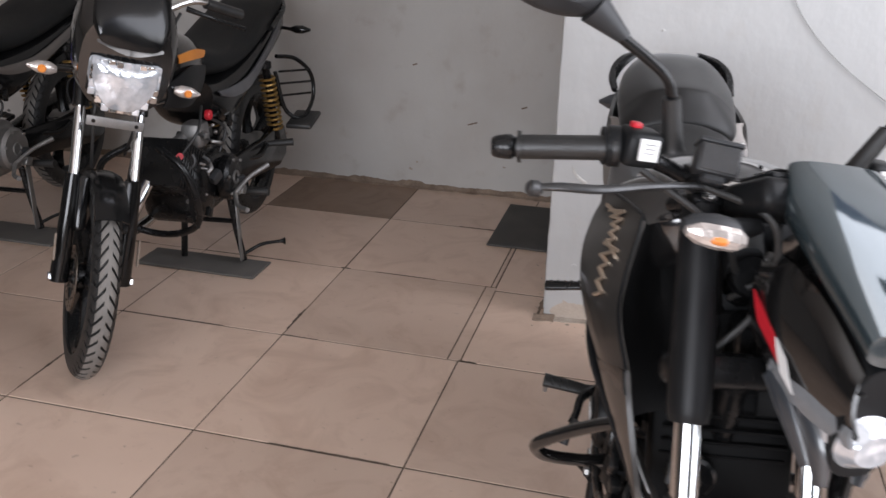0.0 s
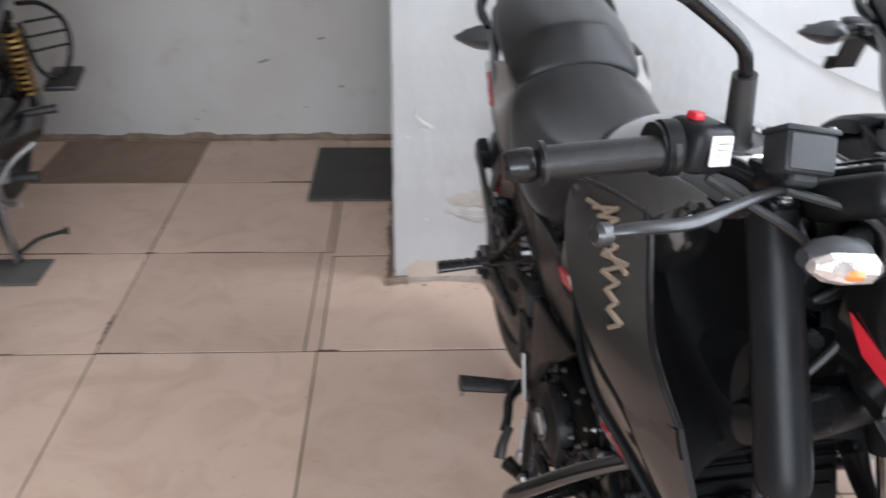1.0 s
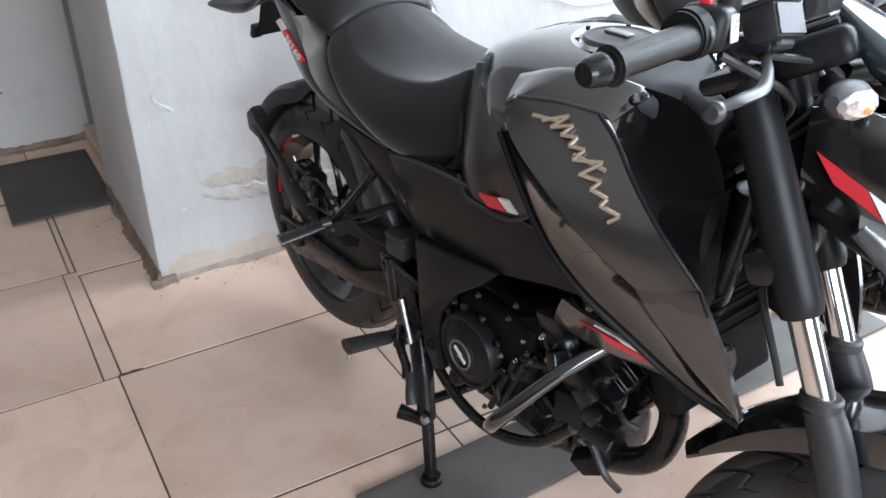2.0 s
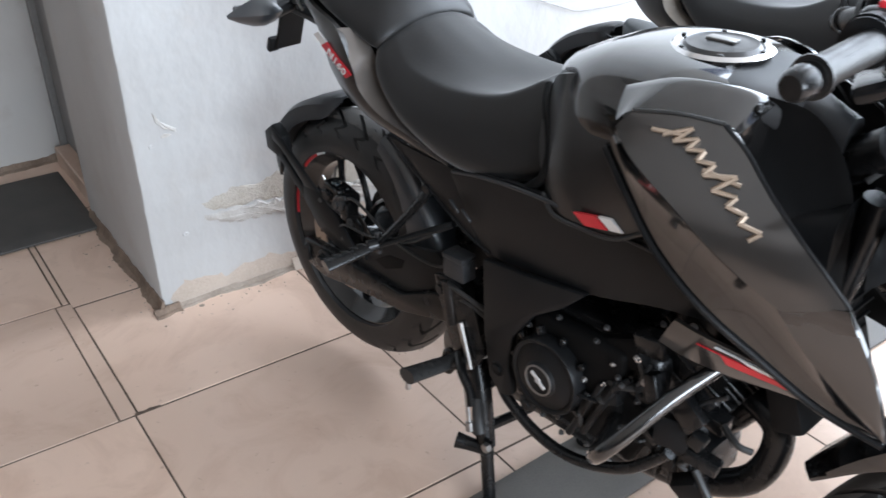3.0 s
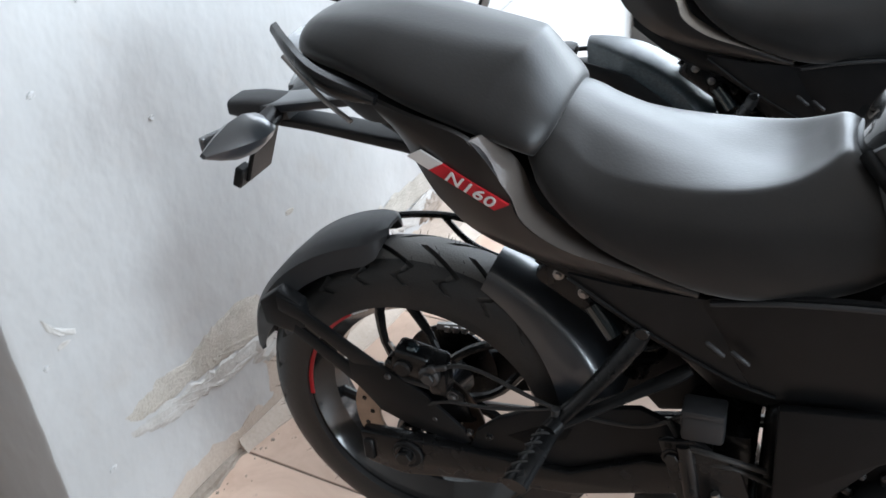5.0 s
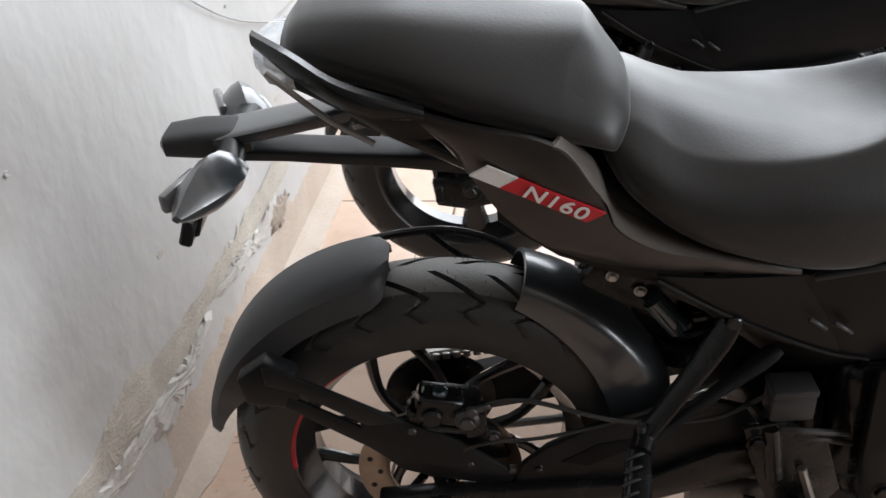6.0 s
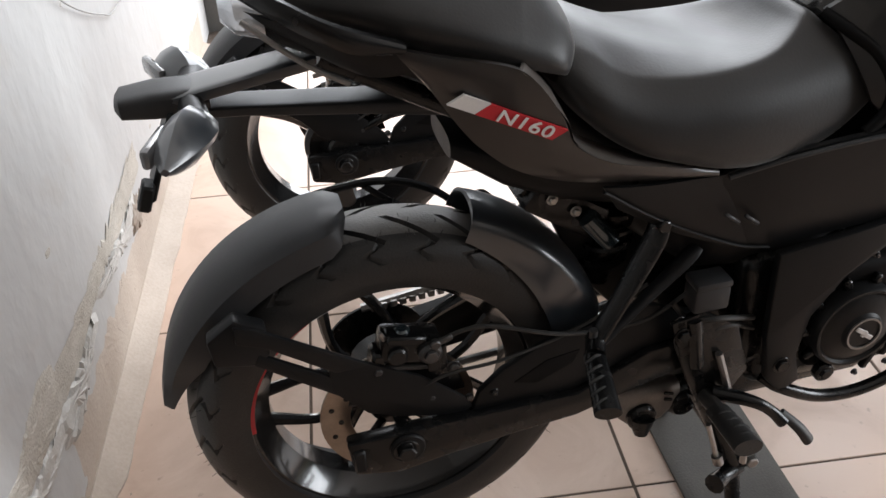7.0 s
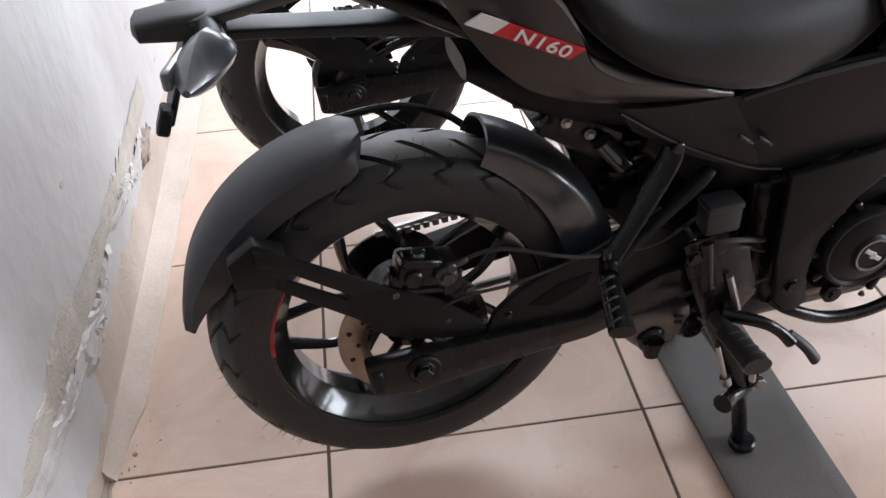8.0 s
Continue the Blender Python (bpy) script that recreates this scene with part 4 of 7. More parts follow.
    p("pillion_seat", cushion([
        [(-0.118, 0.03, 0.990), (-0.118, 0.050, 0.995), (-0.118, 0.054, 1.003), (-0.117, 0.048, 1.012), (-0.116, 0.035, 1.018), (-0.116, 0.012, 1.020)],
        [(-0.100, 0.05, 0.978), (-0.100, 0.082, 0.992), (-0.100, 0.090, 1.008), (-0.098, 0.080, 1.026), (-0.096, 0.055, 1.038), (-0.096, 0.015, 1.041)],
        [(-0.010, 0.07, 0.955), (-0.010, 0.114, 0.980), (-0.010, 0.123, 1.000), (-0.010, 0.105, 1.023), (-0.010, 0.074, 1.045), (-0.010, 0.015, 1.051)],
        [(0.050, 0.09, 0.935), (0.050, 0.130, 0.958), (0.052, 0.137, 0.983), (0.055, 0.111, 1.008), (0.058, 0.075, 1.033), (0.058, 0.015, 1.042)],
        [(0.108, 0.10, 0.918), (0.108, 0.139, 0.942), (0.112, 0.140, 0.966), (0.120, 0.107, 0.995), (0.132, 0.069, 1.017), (0.132, 0.015, 1.027)],
        [(0.162, 0.10, 0.905), (0.162, 0.139, 0.921), (0.164, 0.133, 0.950), (0.176, 0.089, 0.990), (0.192, 0.058, 1.007), (0.199, 0.012, 1.014)],
        [(0.169, 0.10, 0.904), (0.169, 0.139, 0.918), (0.172, 0.132, 0.947), (0.184, 0.087, 0.986), (0.201, 0.057, 1.003), (0.209, 0.012, 1.009)],
        [(0.210, 0.10, 0.893), (0.212, 0.136, 0.902), (0.218, 0.128, 0.925), (0.220, 0.099, 0.955), (0.228, 0.056, 0.968), (0.232, 0.012, 0.972)],
        [(0.222, 0.09, 0.888), (0.226, 0.122, 0.892), (0.236, 0.115, 0.905), (0.246, 0.099, 0.922), (0.252, 0.056, 0.936), (0.254, 0.012, 0.941)],
        [(0.215, 0.08, 0.886), (0.218, 0.11, 0.889), (0.226, 0.105, 0.898), (0.236, 0.09, 0.912), (0.240, 0.05, 0.925), (0.242, 0.012, 0.930)]], 2, 2), "seat", bike, "raised faceted black leatherette pillion seat")
    p("undertray", loft([section(0.10, 0.80, 0.765, 0.05, 3), section(0.17, 0.785, 0.715, 0.068, 3), section(0.25, 0.775, 0.68, 0.078, 3), section(0.34, 0.765, 0.655, 0.08, 3)]), "plastic", bike, "black plastic undertray below the seat")
    # tail
    tail = p("tail_core", loft([section(-0.125, 1.0, 0.962, 0.055, 3), section(-0.06, 0.992, 0.938, 0.095, 3), section(0.05, 0.955, 0.90, 0.115, 3), section(0.16, 0.92, 0.80, 0.118, 3), section(0.30, 0.80, 0.742, 0.108, 3), section(0.45, 0.75, 0.70, 0.10, 3)]), "plastic")
    up = [(-0.128, -0.06, 0.998), (-0.06, -0.112, 0.982), (0.02, -0.130, 0.960)]
    lo = [(-0.085, -0.07, 0.962), (-0.01, -0.108, 0.925), (0.045, -0.124, 0.925)]
    both("tail_flank", skin(up, lo, 12, 6, 0.004, 0.01), "plastic", bike, "matt black tail flank under the seat")
    up = [(0.018, -0.135, 0.962), (0.073, -0.148, 0.948), (0.140, -0.158, 0.933), (0.170, -0.163, 0.914), (0.203, -0.166, 0.866), (0.220, -0.166, 0.827), (0.267, -0.164, 0.795), (0.335, -0.155, 0.772), (0.43, -0.136, 0.741)]
    lo = [(0.045, -0.128, 0.925), (0.062, -0.133, 0.902), (0.078, -0.138, 0.877), (0.094, -0.142, 0.853), (0.112, -0.145, 0.832), (0.155, -0.147, 0.796), (0.226, -0.146, 0.767), (0.32, -0.140, 0.747), (0.43, -0.132, 0.729)]
    both("tail_panel", skin(up, lo, 34, 7, 0.006, 0.01), "tail", bike, "satin black tail side panel")
    up = [(0.168, -0.130, 0.925), (0.205, -0.122, 0.880), (0.220, -0.121, 0.838), (0.247, -0.121, 0.809), (0.324, -0.121, 0.771), (0.431, -0.125, 0.741)]
    lo = [(0.155, -0.1615, 0.926), (0.205, -0.1665, 0.866), (0.222, -0.1665, 0.827), (0.269, -0.1645, 0.795), (0.337, -0.1555, 0.772), (0.432, -0.1365, 0.741)]
    both("tail_stripe", skin(up, lo, 18, 6, 0.003, 0.01), "satin" if not far else "beige", bike, "satin grey band under the seat")
    grab = skin([(-0.138, -0.084, 1.036), (-0.095, -0.126, 1.027), (-0.045, -0.152, 1.002), (0.032, -0.147, 0.968)], [(-0.136, -0.088, 1.024), (-0.088, -0.128, 0.998), (-0.03, -0.150, 0.969), (0.030, -0.144, 0.957)], 16, 6, 0.005, 0.013)
    both("grab_rail", grab, "metal_black", bike, "black curved pillion grab handle")
    p("tail_lamp", loft([section(-0.150, 1.005, 0.975, 0.04, 3), section(-0.135, 1.012, 0.962, 0.062, 3), section(-0.105, 1.008, 0.955, 0.072, 3)]), "lens", bike, "clear-lensed tail lamp")
    p("tail_rim", tube([(-0.13, -0.082, 0.993), (-0.071, -0.098, 0.944), (-0.025, -0.110, 0.918)], 0.0035, 8), "alloy", tail)
    p("tail_rim", tube([(-0.13, 0.082, 0.993), (-0.071, 0.098, 0.944), (-0.025, 0.110, 0.918)], 0.0035, 8), "alloy", tail)
    # plate carrier
    def beam(rows, e=5):
        return loft([section(u, wt, wb, hw, e, 20) for u, wt, wb, hw in rows])
    carrier = p("plate_carrier", beam([(0.04, 0.936, 0.918, 0.026), (-0.09, 0.917, 0.899, 0.029), (-0.20, 0.901, 0.884, 0.032), (-0.222, 0.898, 0.884, 0.030)]), "hugger", bike, "black plastic number plate carrier")
    p("carrier_strut", beam([(0.14, 0.842, 0.812, 0.030), (0.0, 0.856, 0.838, 0.028), (-0.14, 0.872, 0.858, 0.026), (-0.215, 0.878, 0.864, 0.024)]), "plastic_grey", carrier)
    for k in range(2):
        p("carrier_slot", rbox((-0.035 + 0.07 * k, -0.0285 + 0.002 * k, 0.9015 + 0.0095 * k), (0.045, 0.002, 0.006), 0.001, 1, (0, -8, 0)), "alloy", carrier)
    p("carrier_head", loft([section(-0.284, 0.894, 0.882, 0.018, 3), section(-0.278, 0.900, 0.874, 0.028, 4), section(-0.24, 0.904, 0.870, 0.031, 4), section(-0.20, 0.903, 0.868, 0.030, 4), section(-0.178, 0.897, 0.870, 0.024, 3)]), "plastic_grey", carrier)
    p("plate_bracket", merge(rbox((-0.245, 0, 0.825), (0.008, 0.070, 0.12), 0.003, 1, (0, 22, 0)), rbox((-0.272, -0.035, 0.782), (0.016, 0.028, 0.035), 0.003, 1, (0, 22, 0))), "plastic", carrier)
    for s in (-1, 1):
        stalk = p("tail_indicator", tube(((-0.200, s * 0.02, 0.885), (-0.195, s * 0.075, 0.878)), (0.015, 0.019), 12, 6), "plastic", carrier, "black-bodied rear indicator")
        rr = [section(0, 0.012 * k, -0.012 * k, 0.016 * k, 1.35, 12) for k in (0.8, 1.7, 2.1, 1.9, 1.2, 0.3)]
        ys = (0.055, 0.072, 0.092, 0.115, 0.140, 0.164)
        body = loft([[Vector((-0.193 + q.y - 0.36 * (y - 0.055), s * y, 0.880 + 1.25 * q.z - 0.05 * (y - 0.055))) for q in r] for r, y in zip(rr, ys)])
        p("indicator_shell", body, "hugger", stalk)
        p("indicator_lens", rbox((-0.241, s * 0.108, 0.878), (0.012, 0.066, 0.024), 0.006, 2, (0, 0, s * 20)), "pale", stalk)
    # badge on the tail panel
    if not far:
        d = Vector((0.106, -0.014, -0.050))
        side = Vector((0.30, 0.0, 0.95))
        o = Vector((0.080, -0.147, 0.893))
        def strip(a0, a1, w, material, out):
            e = Vector((0, -out, 0))
            q = [o + d * a0 - side * 0 + e, o + d * a1 + e, o + d * (a1 + 0.13) + side * w + e, o + d * (a0 + 0.13) + side * w + e]
            bm = bmesh.new()
            f = bm.faces.new([bm.verts.new(v) for v in q])
            g = bmesh.ops.extrude_face_region(bm, geom=[f])
            bmesh.ops.translate(bm, vec=(0, 0.004, 0), verts=[v for v in g["geom"] if isinstance(v, bmesh.types.BMVert)])
            return p("badge", bm, material, bike, "red and white slanted model badge")
        strip(-0.08, 0.20, 0.0175, "white", 0.0085)
        red = strip(0.20, 1.02, 0.0175, "red", 0.0090)
        curve = bpy.data.curves.new("lettering", "FONT")
        curve.body, curve.size, curve.extrude, curve.align_y = "N160", 0.0205, 0.0006, "CENTER"
        curve.shear, curve.space_character, curve.offset = 0.18, 1.08, 0.00025
        tmp = bpy.data.objects.new("lettering", curve)
        scene.collection.objects.link(tmp)
        me = bpy.data.meshes.new_from_object(tmp.evaluated_get(bpy.context.evaluated_depsgraph_get()))
        bpy.data.objects.remove(tmp)
        xa = d.normalized()
        za = Vector((0, -1, 0)) - xa * Vector((0, -1, 0)).dot(xa)
        za.normalize()
        ya = za.cross(xa)
        me.transform(Matrix.Translation(o + d * 0.40 + side * 0.0080 + Vector((0, -0.0105, 0))) @ Matrix((xa, ya, za)).transposed().to_4x4() @ Matrix.Scale(1.42, 4, (1, 0, 0)))
        me.materials.clear()
        me.materials.append(M["white"])
        txt = new("lettering", me)
        txt.parent = red
        tagged(txt, "raised white model lettering")
    # side covers and frame plates
    cover_up = [(0.445, -0.138, 0.735), (0.54, -0.152, 0.758), (0.66, -0.160, 0.770), (0.80, -0.165, 0.768), (0.95, -0.168, 0.765), (1.05, -0.165, 0.72)]
    cover_lo = [(0.40, -0.12, 0.70), (0.50, -0.128, 0.60), (0.62, -0.135, 0.605), (0.76, -0.142, 0.622), (0.90, -0.150, 0.665), (1.05, -0.158, 0.695)]
    both("side_cover", skin(cover_up, cover_lo, 20, 6, 0.006, 0.008), "plastic", bike, "matt black plastic side cover")
    p("cover_edge", tube([(0.27, -0.144, 0.742), (0.36, -0.133, 0.675), (0.47, -0.133, 0.615), (0.53, -0.133, 0.597)], 0.0022, 8), "plastic")
    both("cover_ridge", tube([(a, b - 0.003, c - 0.006) for a, b, c in cover_up[:5]], 0.0035, 8, 40), "plastic_grey")
    p("under_seat_cover", skin([(0.27, -0.142, 0.747), (0.34, -0.142, 0.738), (0.44, -0.138, 0.732)], [(0.30, -0.125, 0.70), (0.40, -0.127, 0.64), (0.50, -0.13, 0.60)], 12, 5, 0.002, 0.006), "plastic")
    for i in range(2):
        both("cover_slot", rbox((0.455 + 0.03 * i, -0.147, 0.668 - 0.008 * i), (0.030, 0.006, 0.006), 0.002, 1, (0, 38, 0)), "plastic_grey")
    plate_poly = [(0.535, 0.597), (0.64, 0.608), (0.762, 0.625), (0.715, 0.578), (0.655, 0.535), (0.610, 0.47), (0.600, 0.40), (0.615, 0.345), (0.585, 0.325), (0.555, 0.36), (0.54, 0.45)]
    both("frame_plate", plate(plate_poly, -0.156, -0.140, 0.004), "plastic", bike, "matt black frame cover plate")
    p("plate_bolt", bolt((0.577, -0.158, 0.385), 0.011), "metal_black")
    # tank
    rows = [(0.582, 0.900, 0.83, 0.042), (0.605, 0.945, 0.82, 0.066), (0.64, 0.97, 0.80, 0.10), (0.71, 0.998, 0.785, 0.142), (0.79, 1.008, 0.775, 0.166), (0.86, 1.006, 0.77, 0.176), (0.91, 0.998, 0.80, 0.160), (0.95, 0.988, 0.86, 0.128), (0.966, 0.975, 0.90, 0.09)]
    u = spline([(a, b, c) for a, b, c, d in rows], 26)
    h = spline([(d, 0, 0) for a, b, c, d in rows], 26)
    p("fuel_tank", loft([section(q.x, q.y, q.z, k.x, 3.0, 44) for q, k in zip(u, h)]), "gloss", bike, "gloss black sculpted fuel tank")
    cap = p("fuel_cap", lathe([(0.001, -0.004), (0.052, -0.004), (0.056, 0.0), (0.05, 0.006), (0.046, 0.004), (0.03, 0.007), (0.001, 0.008)], 40), "lever", bike, "round dark metal fuel filler cap")
    cap.data.transform(Matrix.Translation((0.845, 0.0, 1.006)) @ pose(0, 0, 0, 90, 0, 0) @ Matrix.Diagonal((1, 1, 1, 1)))
    ring = p("cap_ring", lathe([(0.056, -0.004), (0.068, -0.004), (0.072, 0.001), (0.066, 0.006), (0.058, 0.004)], 40), "chrome", cap)
    ring.data.transform(Matrix.Translation((0.845, 0.0, 1.004)) @ pose(0, 0, 0, 90, 0, 0))
    p("key_flap", rbox((0.845, 0.0, 1.015), (0.045, 0.018, 0.006), 0.002), "steel", cap)
    for i in range(6):
        a = math.pi / 3 * i
        p("cap_screw", disc((0.845 + 0.062 * math.cos(a), 0.062 * math.sin(a), 1.0105), 0.004, 0.003, 8, 0.0008, "z"), "metal_black", cap)
    both("tank_gasket", tube([(0.592, -0.066, 0.903), (0.617, -0.098, 0.884), (0.644, -0.121, 0.860), (0.660, -0.137, 0.825), (0.656, -0.146, 0.790), (0.63, -0.148, 0.765)], 0.0085, 10, 30), "scoop", bike, "black rubber edge between seat and tank")
    # gloss knee panel with a small red and white mark
    knee_up = [(0.597, -0.066, 0.905), (0.622, -0.084, 0.930), (0.66, -0.108, 0.948), (0.71, -0.120, 0.960), (0.79, -0.146, 0.960), (0.86, -0.164, 0.940), (0.92, -0.168, 0.88)]
    knee_lo = [(0.640, -0.135, 0.800), (0.685, -0.160, 0.758), (0.74, -0.176, 0.752), (0.80, -0.181, 0.762), (0.86, -0.183, 0.778), (0.91, -0.182, 0.815)]
    both("knee_panel", skin(knee_up, knee_lo, 26, 10, 0.012, 0.008), "tail", bike, "satin black knee panel under the tank")
    for u0, u1, c in ((0.752, 0.793, "red"), (0.797, 0.820, "white")):
        k = [(u0, -0.1875, 0.780 + 0.2 * (u0 - 0.752)), (u1, -0.1885, 0.780 + 0.2 * (u1 - 0.752))]
        k2 = [(u0 + 0.022, -0.186, 0.765 + 0.2 * (u0 - 0.752)), (u1 + 0.022, -0.187, 0.765 + 0.2 * (u1 - 0.752))]
        both("knee_mark", skin(k, k2, 4, 3, 0.0, 0.006), c)
    both("knee_trim", tube([(0.668, -0.158, 0.772), (0.70, -0.170, 0.751), (0.76, -0.181, 0.755), (0.83, -0.186, 0.765), (0.893, -0.184, 0.806)], 0.0035, 8, 30), "rubber")
    # tank shroud that runs down to a point
    sh_up = [(0.845, -0.197, 0.961), (0.90, -0.173, 0.964), (0.950, -0.149, 0.958), (0.99, -0.158, 0.936), (1.036, -0.173, 0.901), (1.086, -0.185, 0.866), (1.12, -0.183, 0.836), (1.156, -0.172, 0.795)]
    sh_lo = [(0.826, -0.203, 0.938), (0.845, -0.213, 0.925), (0.866, -0.221, 0.912), (0.905, -0.231, 0.895), (0.945, -0.236, 0.876), (0.988, -0.235, 0.848), (1.04, -0.223, 0.811), (1.090, -0.205, 0.777)]
    shrouds = both("tank_shroud", skin(sh_up, sh_lo, 34, 8, 0.004, 0.008), "pewter", bike, "glossy dark brown-grey pointed tank shroud with a raised mark")
    tip_up = [(1.156, -0.171, 0.793), (1.178, -0.166, 0.755), (1.205, -0.156, 0.695), (1.226, -0.142, 0.622)]
    tip_lo = [(1.090, -0.205, 0.775), (1.115, -0.192, 0.735), (1.165, -0.165, 0.672), (1.225, -0.140, 0.616)]
    both("shroud_tip", skin(tip_up, tip_lo, 20, 7, 0.003, 0.008), "pewter", bike, "glossy dark brown-grey pointed tip of the shroud")
    both("shroud_facet", skin([(1.085, -0.2065, 0.781), (1.12, -0.1915, 0.792), (1.158, -0.1735, 0.794)], [(1.100, -0.2015, 0.762), (1.135, -0.186, 0.762), (1.174, -0.1705, 0.764)], 10, 4, 0.001, 0.004), "gloss", bike)
    side_up = [(0.826, -0.202, 0.936), (0.866, -0.220, 0.910), (0.945, -0.235, 0.874), (0.988, -0.234, 0.846), (1.04, -0.222, 0.809), (1.090, -0.204, 0.775), (1.165, -0.164, 0.670), (1.224, -0.139, 0.614)]
    side_lo = [(0.80, -0.186, 0.90), (0.848, -0.196, 0.85), (0.90, -0.205, 0.80), (0.955, -0.212, 0.764), (1.008, -0.205, 0.728), (1.055, -0.185, 0.692), (1.135, -0.153, 0.635), (1.222, -0.134, 0.610)]
    both("shroud_side", skin(side_up, side_lo, 34, 7, -0.006, 0.008), "gloss", bike, "gloss black underside of the tank shroud")
    both("shroud_edge", tube([(a, b - 0.002, c - 0.004) for a, b, c in side_lo], 0.0045, 8, 34), "plastic")
    both("shroud_seam", tube([(a, b + 0.002, c + 0.003) for a, b, c in sh_up[:3]], 0.0032, 8, 20), "rubber")
    both("shroud_lip", tube([(a, b + 0.003, c) for a, b, c in sh_up[2:]], 0.0035, 8, 30), "plastic")
    # shoulder that closes the gap up to the tank
    both("shroud_shoulder", skin([(0.80, -0.150, 0.975), (0.86, -0.135, 0.995), (0.92, -0.110, 0.995), (0.958, -0.085, 0.985), (0.972, -0.070, 0.972)], [(0.822, -0.198, 0.944), (0.845, -0.195, 0.963), (0.90, -0.170, 0.967), (0.950, -0.146, 0.961), (0.968, -0.140, 0.950)], 18, 7, 0.004, 0.006), "gloss", bike, "gloss black shoulder between tank and shroud")
    p("tank_front_cover", loft([section(0.90, 1.0, 0.92, 0.118, 3), section(0.945, 0.994, 0.93, 0.108, 3), (section(0.966, 0.986, 0.94, 0.088, 3)), section(0.99, 0.979, 0.90, 0.034, 3), section(1.05, 0.955, 0.84, 0.028, 3)]), "plastic_grey", bike, "matt charcoal cover in front of the tank")
    # the air scoop: a deep hollow between shroud and fork
    outer = spline([(0.955, -0.145, 0.960), (0.99, -0.155, 0.936), (1.036, -0.170, 0.900), (1.086, -0.182, 0.865), (1.12, -0.180, 0.834), (1.156, -0.168, 0.792), (1.185, -0.160, 0.735)], 22)
    inner = spline([(0.968, -0.075, 0.982), (1.01, -0.045, 0.965), (1.05, -0.035, 0.925), (1.075, -0.032, 0.875), (1.085, -0.032, 0.825), (1.09, -0.035, 0.77), (1.095, -0.04, 0.70)], 22)
    rings = []
    for i, (a, b) in enumerate(zip(outer, inner)):
        t = i / 21
        depth = 0.125 * math.sin(math.pi * min(1.0, 0.04 + 1.02 * t)) ** 0.7
        row = []
        for j in range(11):
            k = j / 10
            q = a.lerp(b, k)
            q.x -= depth * (math.sin(math.pi * k) ** 1.6) + 0.012 * math.sin(math.pi * k)
            row.append(q)
        rings.append(row + [q - Vector((0.006, 0, 0)) for q in row[::-1]])
    both("air_scoop", loft(rings), "scoop", bike, "hollow air scoop inside the shroud, painted near-black for its shade")
    both("shroud_bolt", moved(disc((0, 0, 0), 0.0075, 0.006, 14, 0.002, "x"), Matrix.Translation((0.968, -0.098, 0.972)) @ pose(0, 0, 0, 0, -35, 0)), "metal_black")
    # raised mark as one plain zigzag band
    for s, sh in ((-1, shrouds[0]), (1, shrouds[1])):
        def mark(a, b):
            base, top = spline(sh_lo, 34), spline(sh_up, 34)
            i = min(32.999, max(0.0, 6.5 + 17.5 * a))
            k, f = int(i), i - int(i)
            c = 0.40 - 0.36 * b
            q = base[k].lerp(base[k + 1], f).lerp(top[k].lerp(top[k + 1], f), 1 - c)
            q.y -= 0.0045 + 0.004 * (1 - (2 * c - 1) ** 2)
            return Vector((q.x, -s * q.y, q.z))
        zig = [(0.02 + 0.96 * k / 16 + 0.012 * math.sin(3.1 * k), (0.34 if k % 2 else -0.10) + (0.24 if k in (1, 9) else 0.0) + 0.07 * math.sin(2.3 * k)) for k in range(17)]
        for (a0, b0), (a1, b1) in zip(zig, zig[1:]):
            p("raised_bar", tube((mark(a0, b0), mark(a1, b1)), 0.0044, 6, 3, True, 0.7), "letter", sh, "raised bronze slanted bar")
        p("raised_bar", tube((mark(0.46, -0.05), mark(0.62, 0.62)), 0.0036, 6, 4), "letter", sh, "raised bronze slanted bar")
        p("raised_bar", tube((mark(-0.10, 0.0), mark(0.12, 0.22)), 0.0034, 6, 4), "letter", sh, "raised bronze slanted bar")
    # red and white wing under the shroud
    wing_up = [(0.935, -0.178, 0.676), (0.985, -0.186, 0.678), (1.04, -0.168, 0.664), (1.10, -0.141, 0.640), (1.16, -0.126, 0.622), (1.215, -0.112, 0.610)]
    wing_lo = [(0.905, -0.162, 0.618), (0.955, -0.166, 0.616), (1.02, -0.154, 0.612), (1.09, -0.133, 0.610), (1.155, -0.120, 0.608), (1.212, -0.110, 0.606)]
    wings = both("lower_wing", skin(wing_up, wing_lo, 18, 5, 0.003, 0.008), "pewter", bike, "brown-grey lower wing with red and white stripe")
    for s, w in ((-1, wings[0]), (1, wings[1])):
        ea, eb = spline(wing_up, 26), spline(wing_lo, 26)
        for i0, i1, k0, k1, c in ((5, 23, 0.26, 0.52, "red"), (7, 24, 0.10, 0.22, "white")):
            def on(i, k):
                q = ea[i].lerp(eb[i], k)
                return (q.x, s * (-q.y + 0.0045), q.z)
            idx = range(i0, i1)
            p("wing_stripe", skin([on(i, k0) for i in idx], [on(i, k1 if i > i0 + 3 else k0 + 0.02) for i in idx], 18, 3, 0.0, 0.004, s), c, w)
    # engine
    eng = p("engine_block", rbox((0.72, 0, 0.42), (0.34, 0.24, 0.26), 0.045, 3), "metal_black", bike, "black coated engine with small bright bolts")
    p("gearbox", rbox((0.60, 0, 0.45), (0.16, 0.22, 0.22), 0.03, 3), "metal_black", eng)
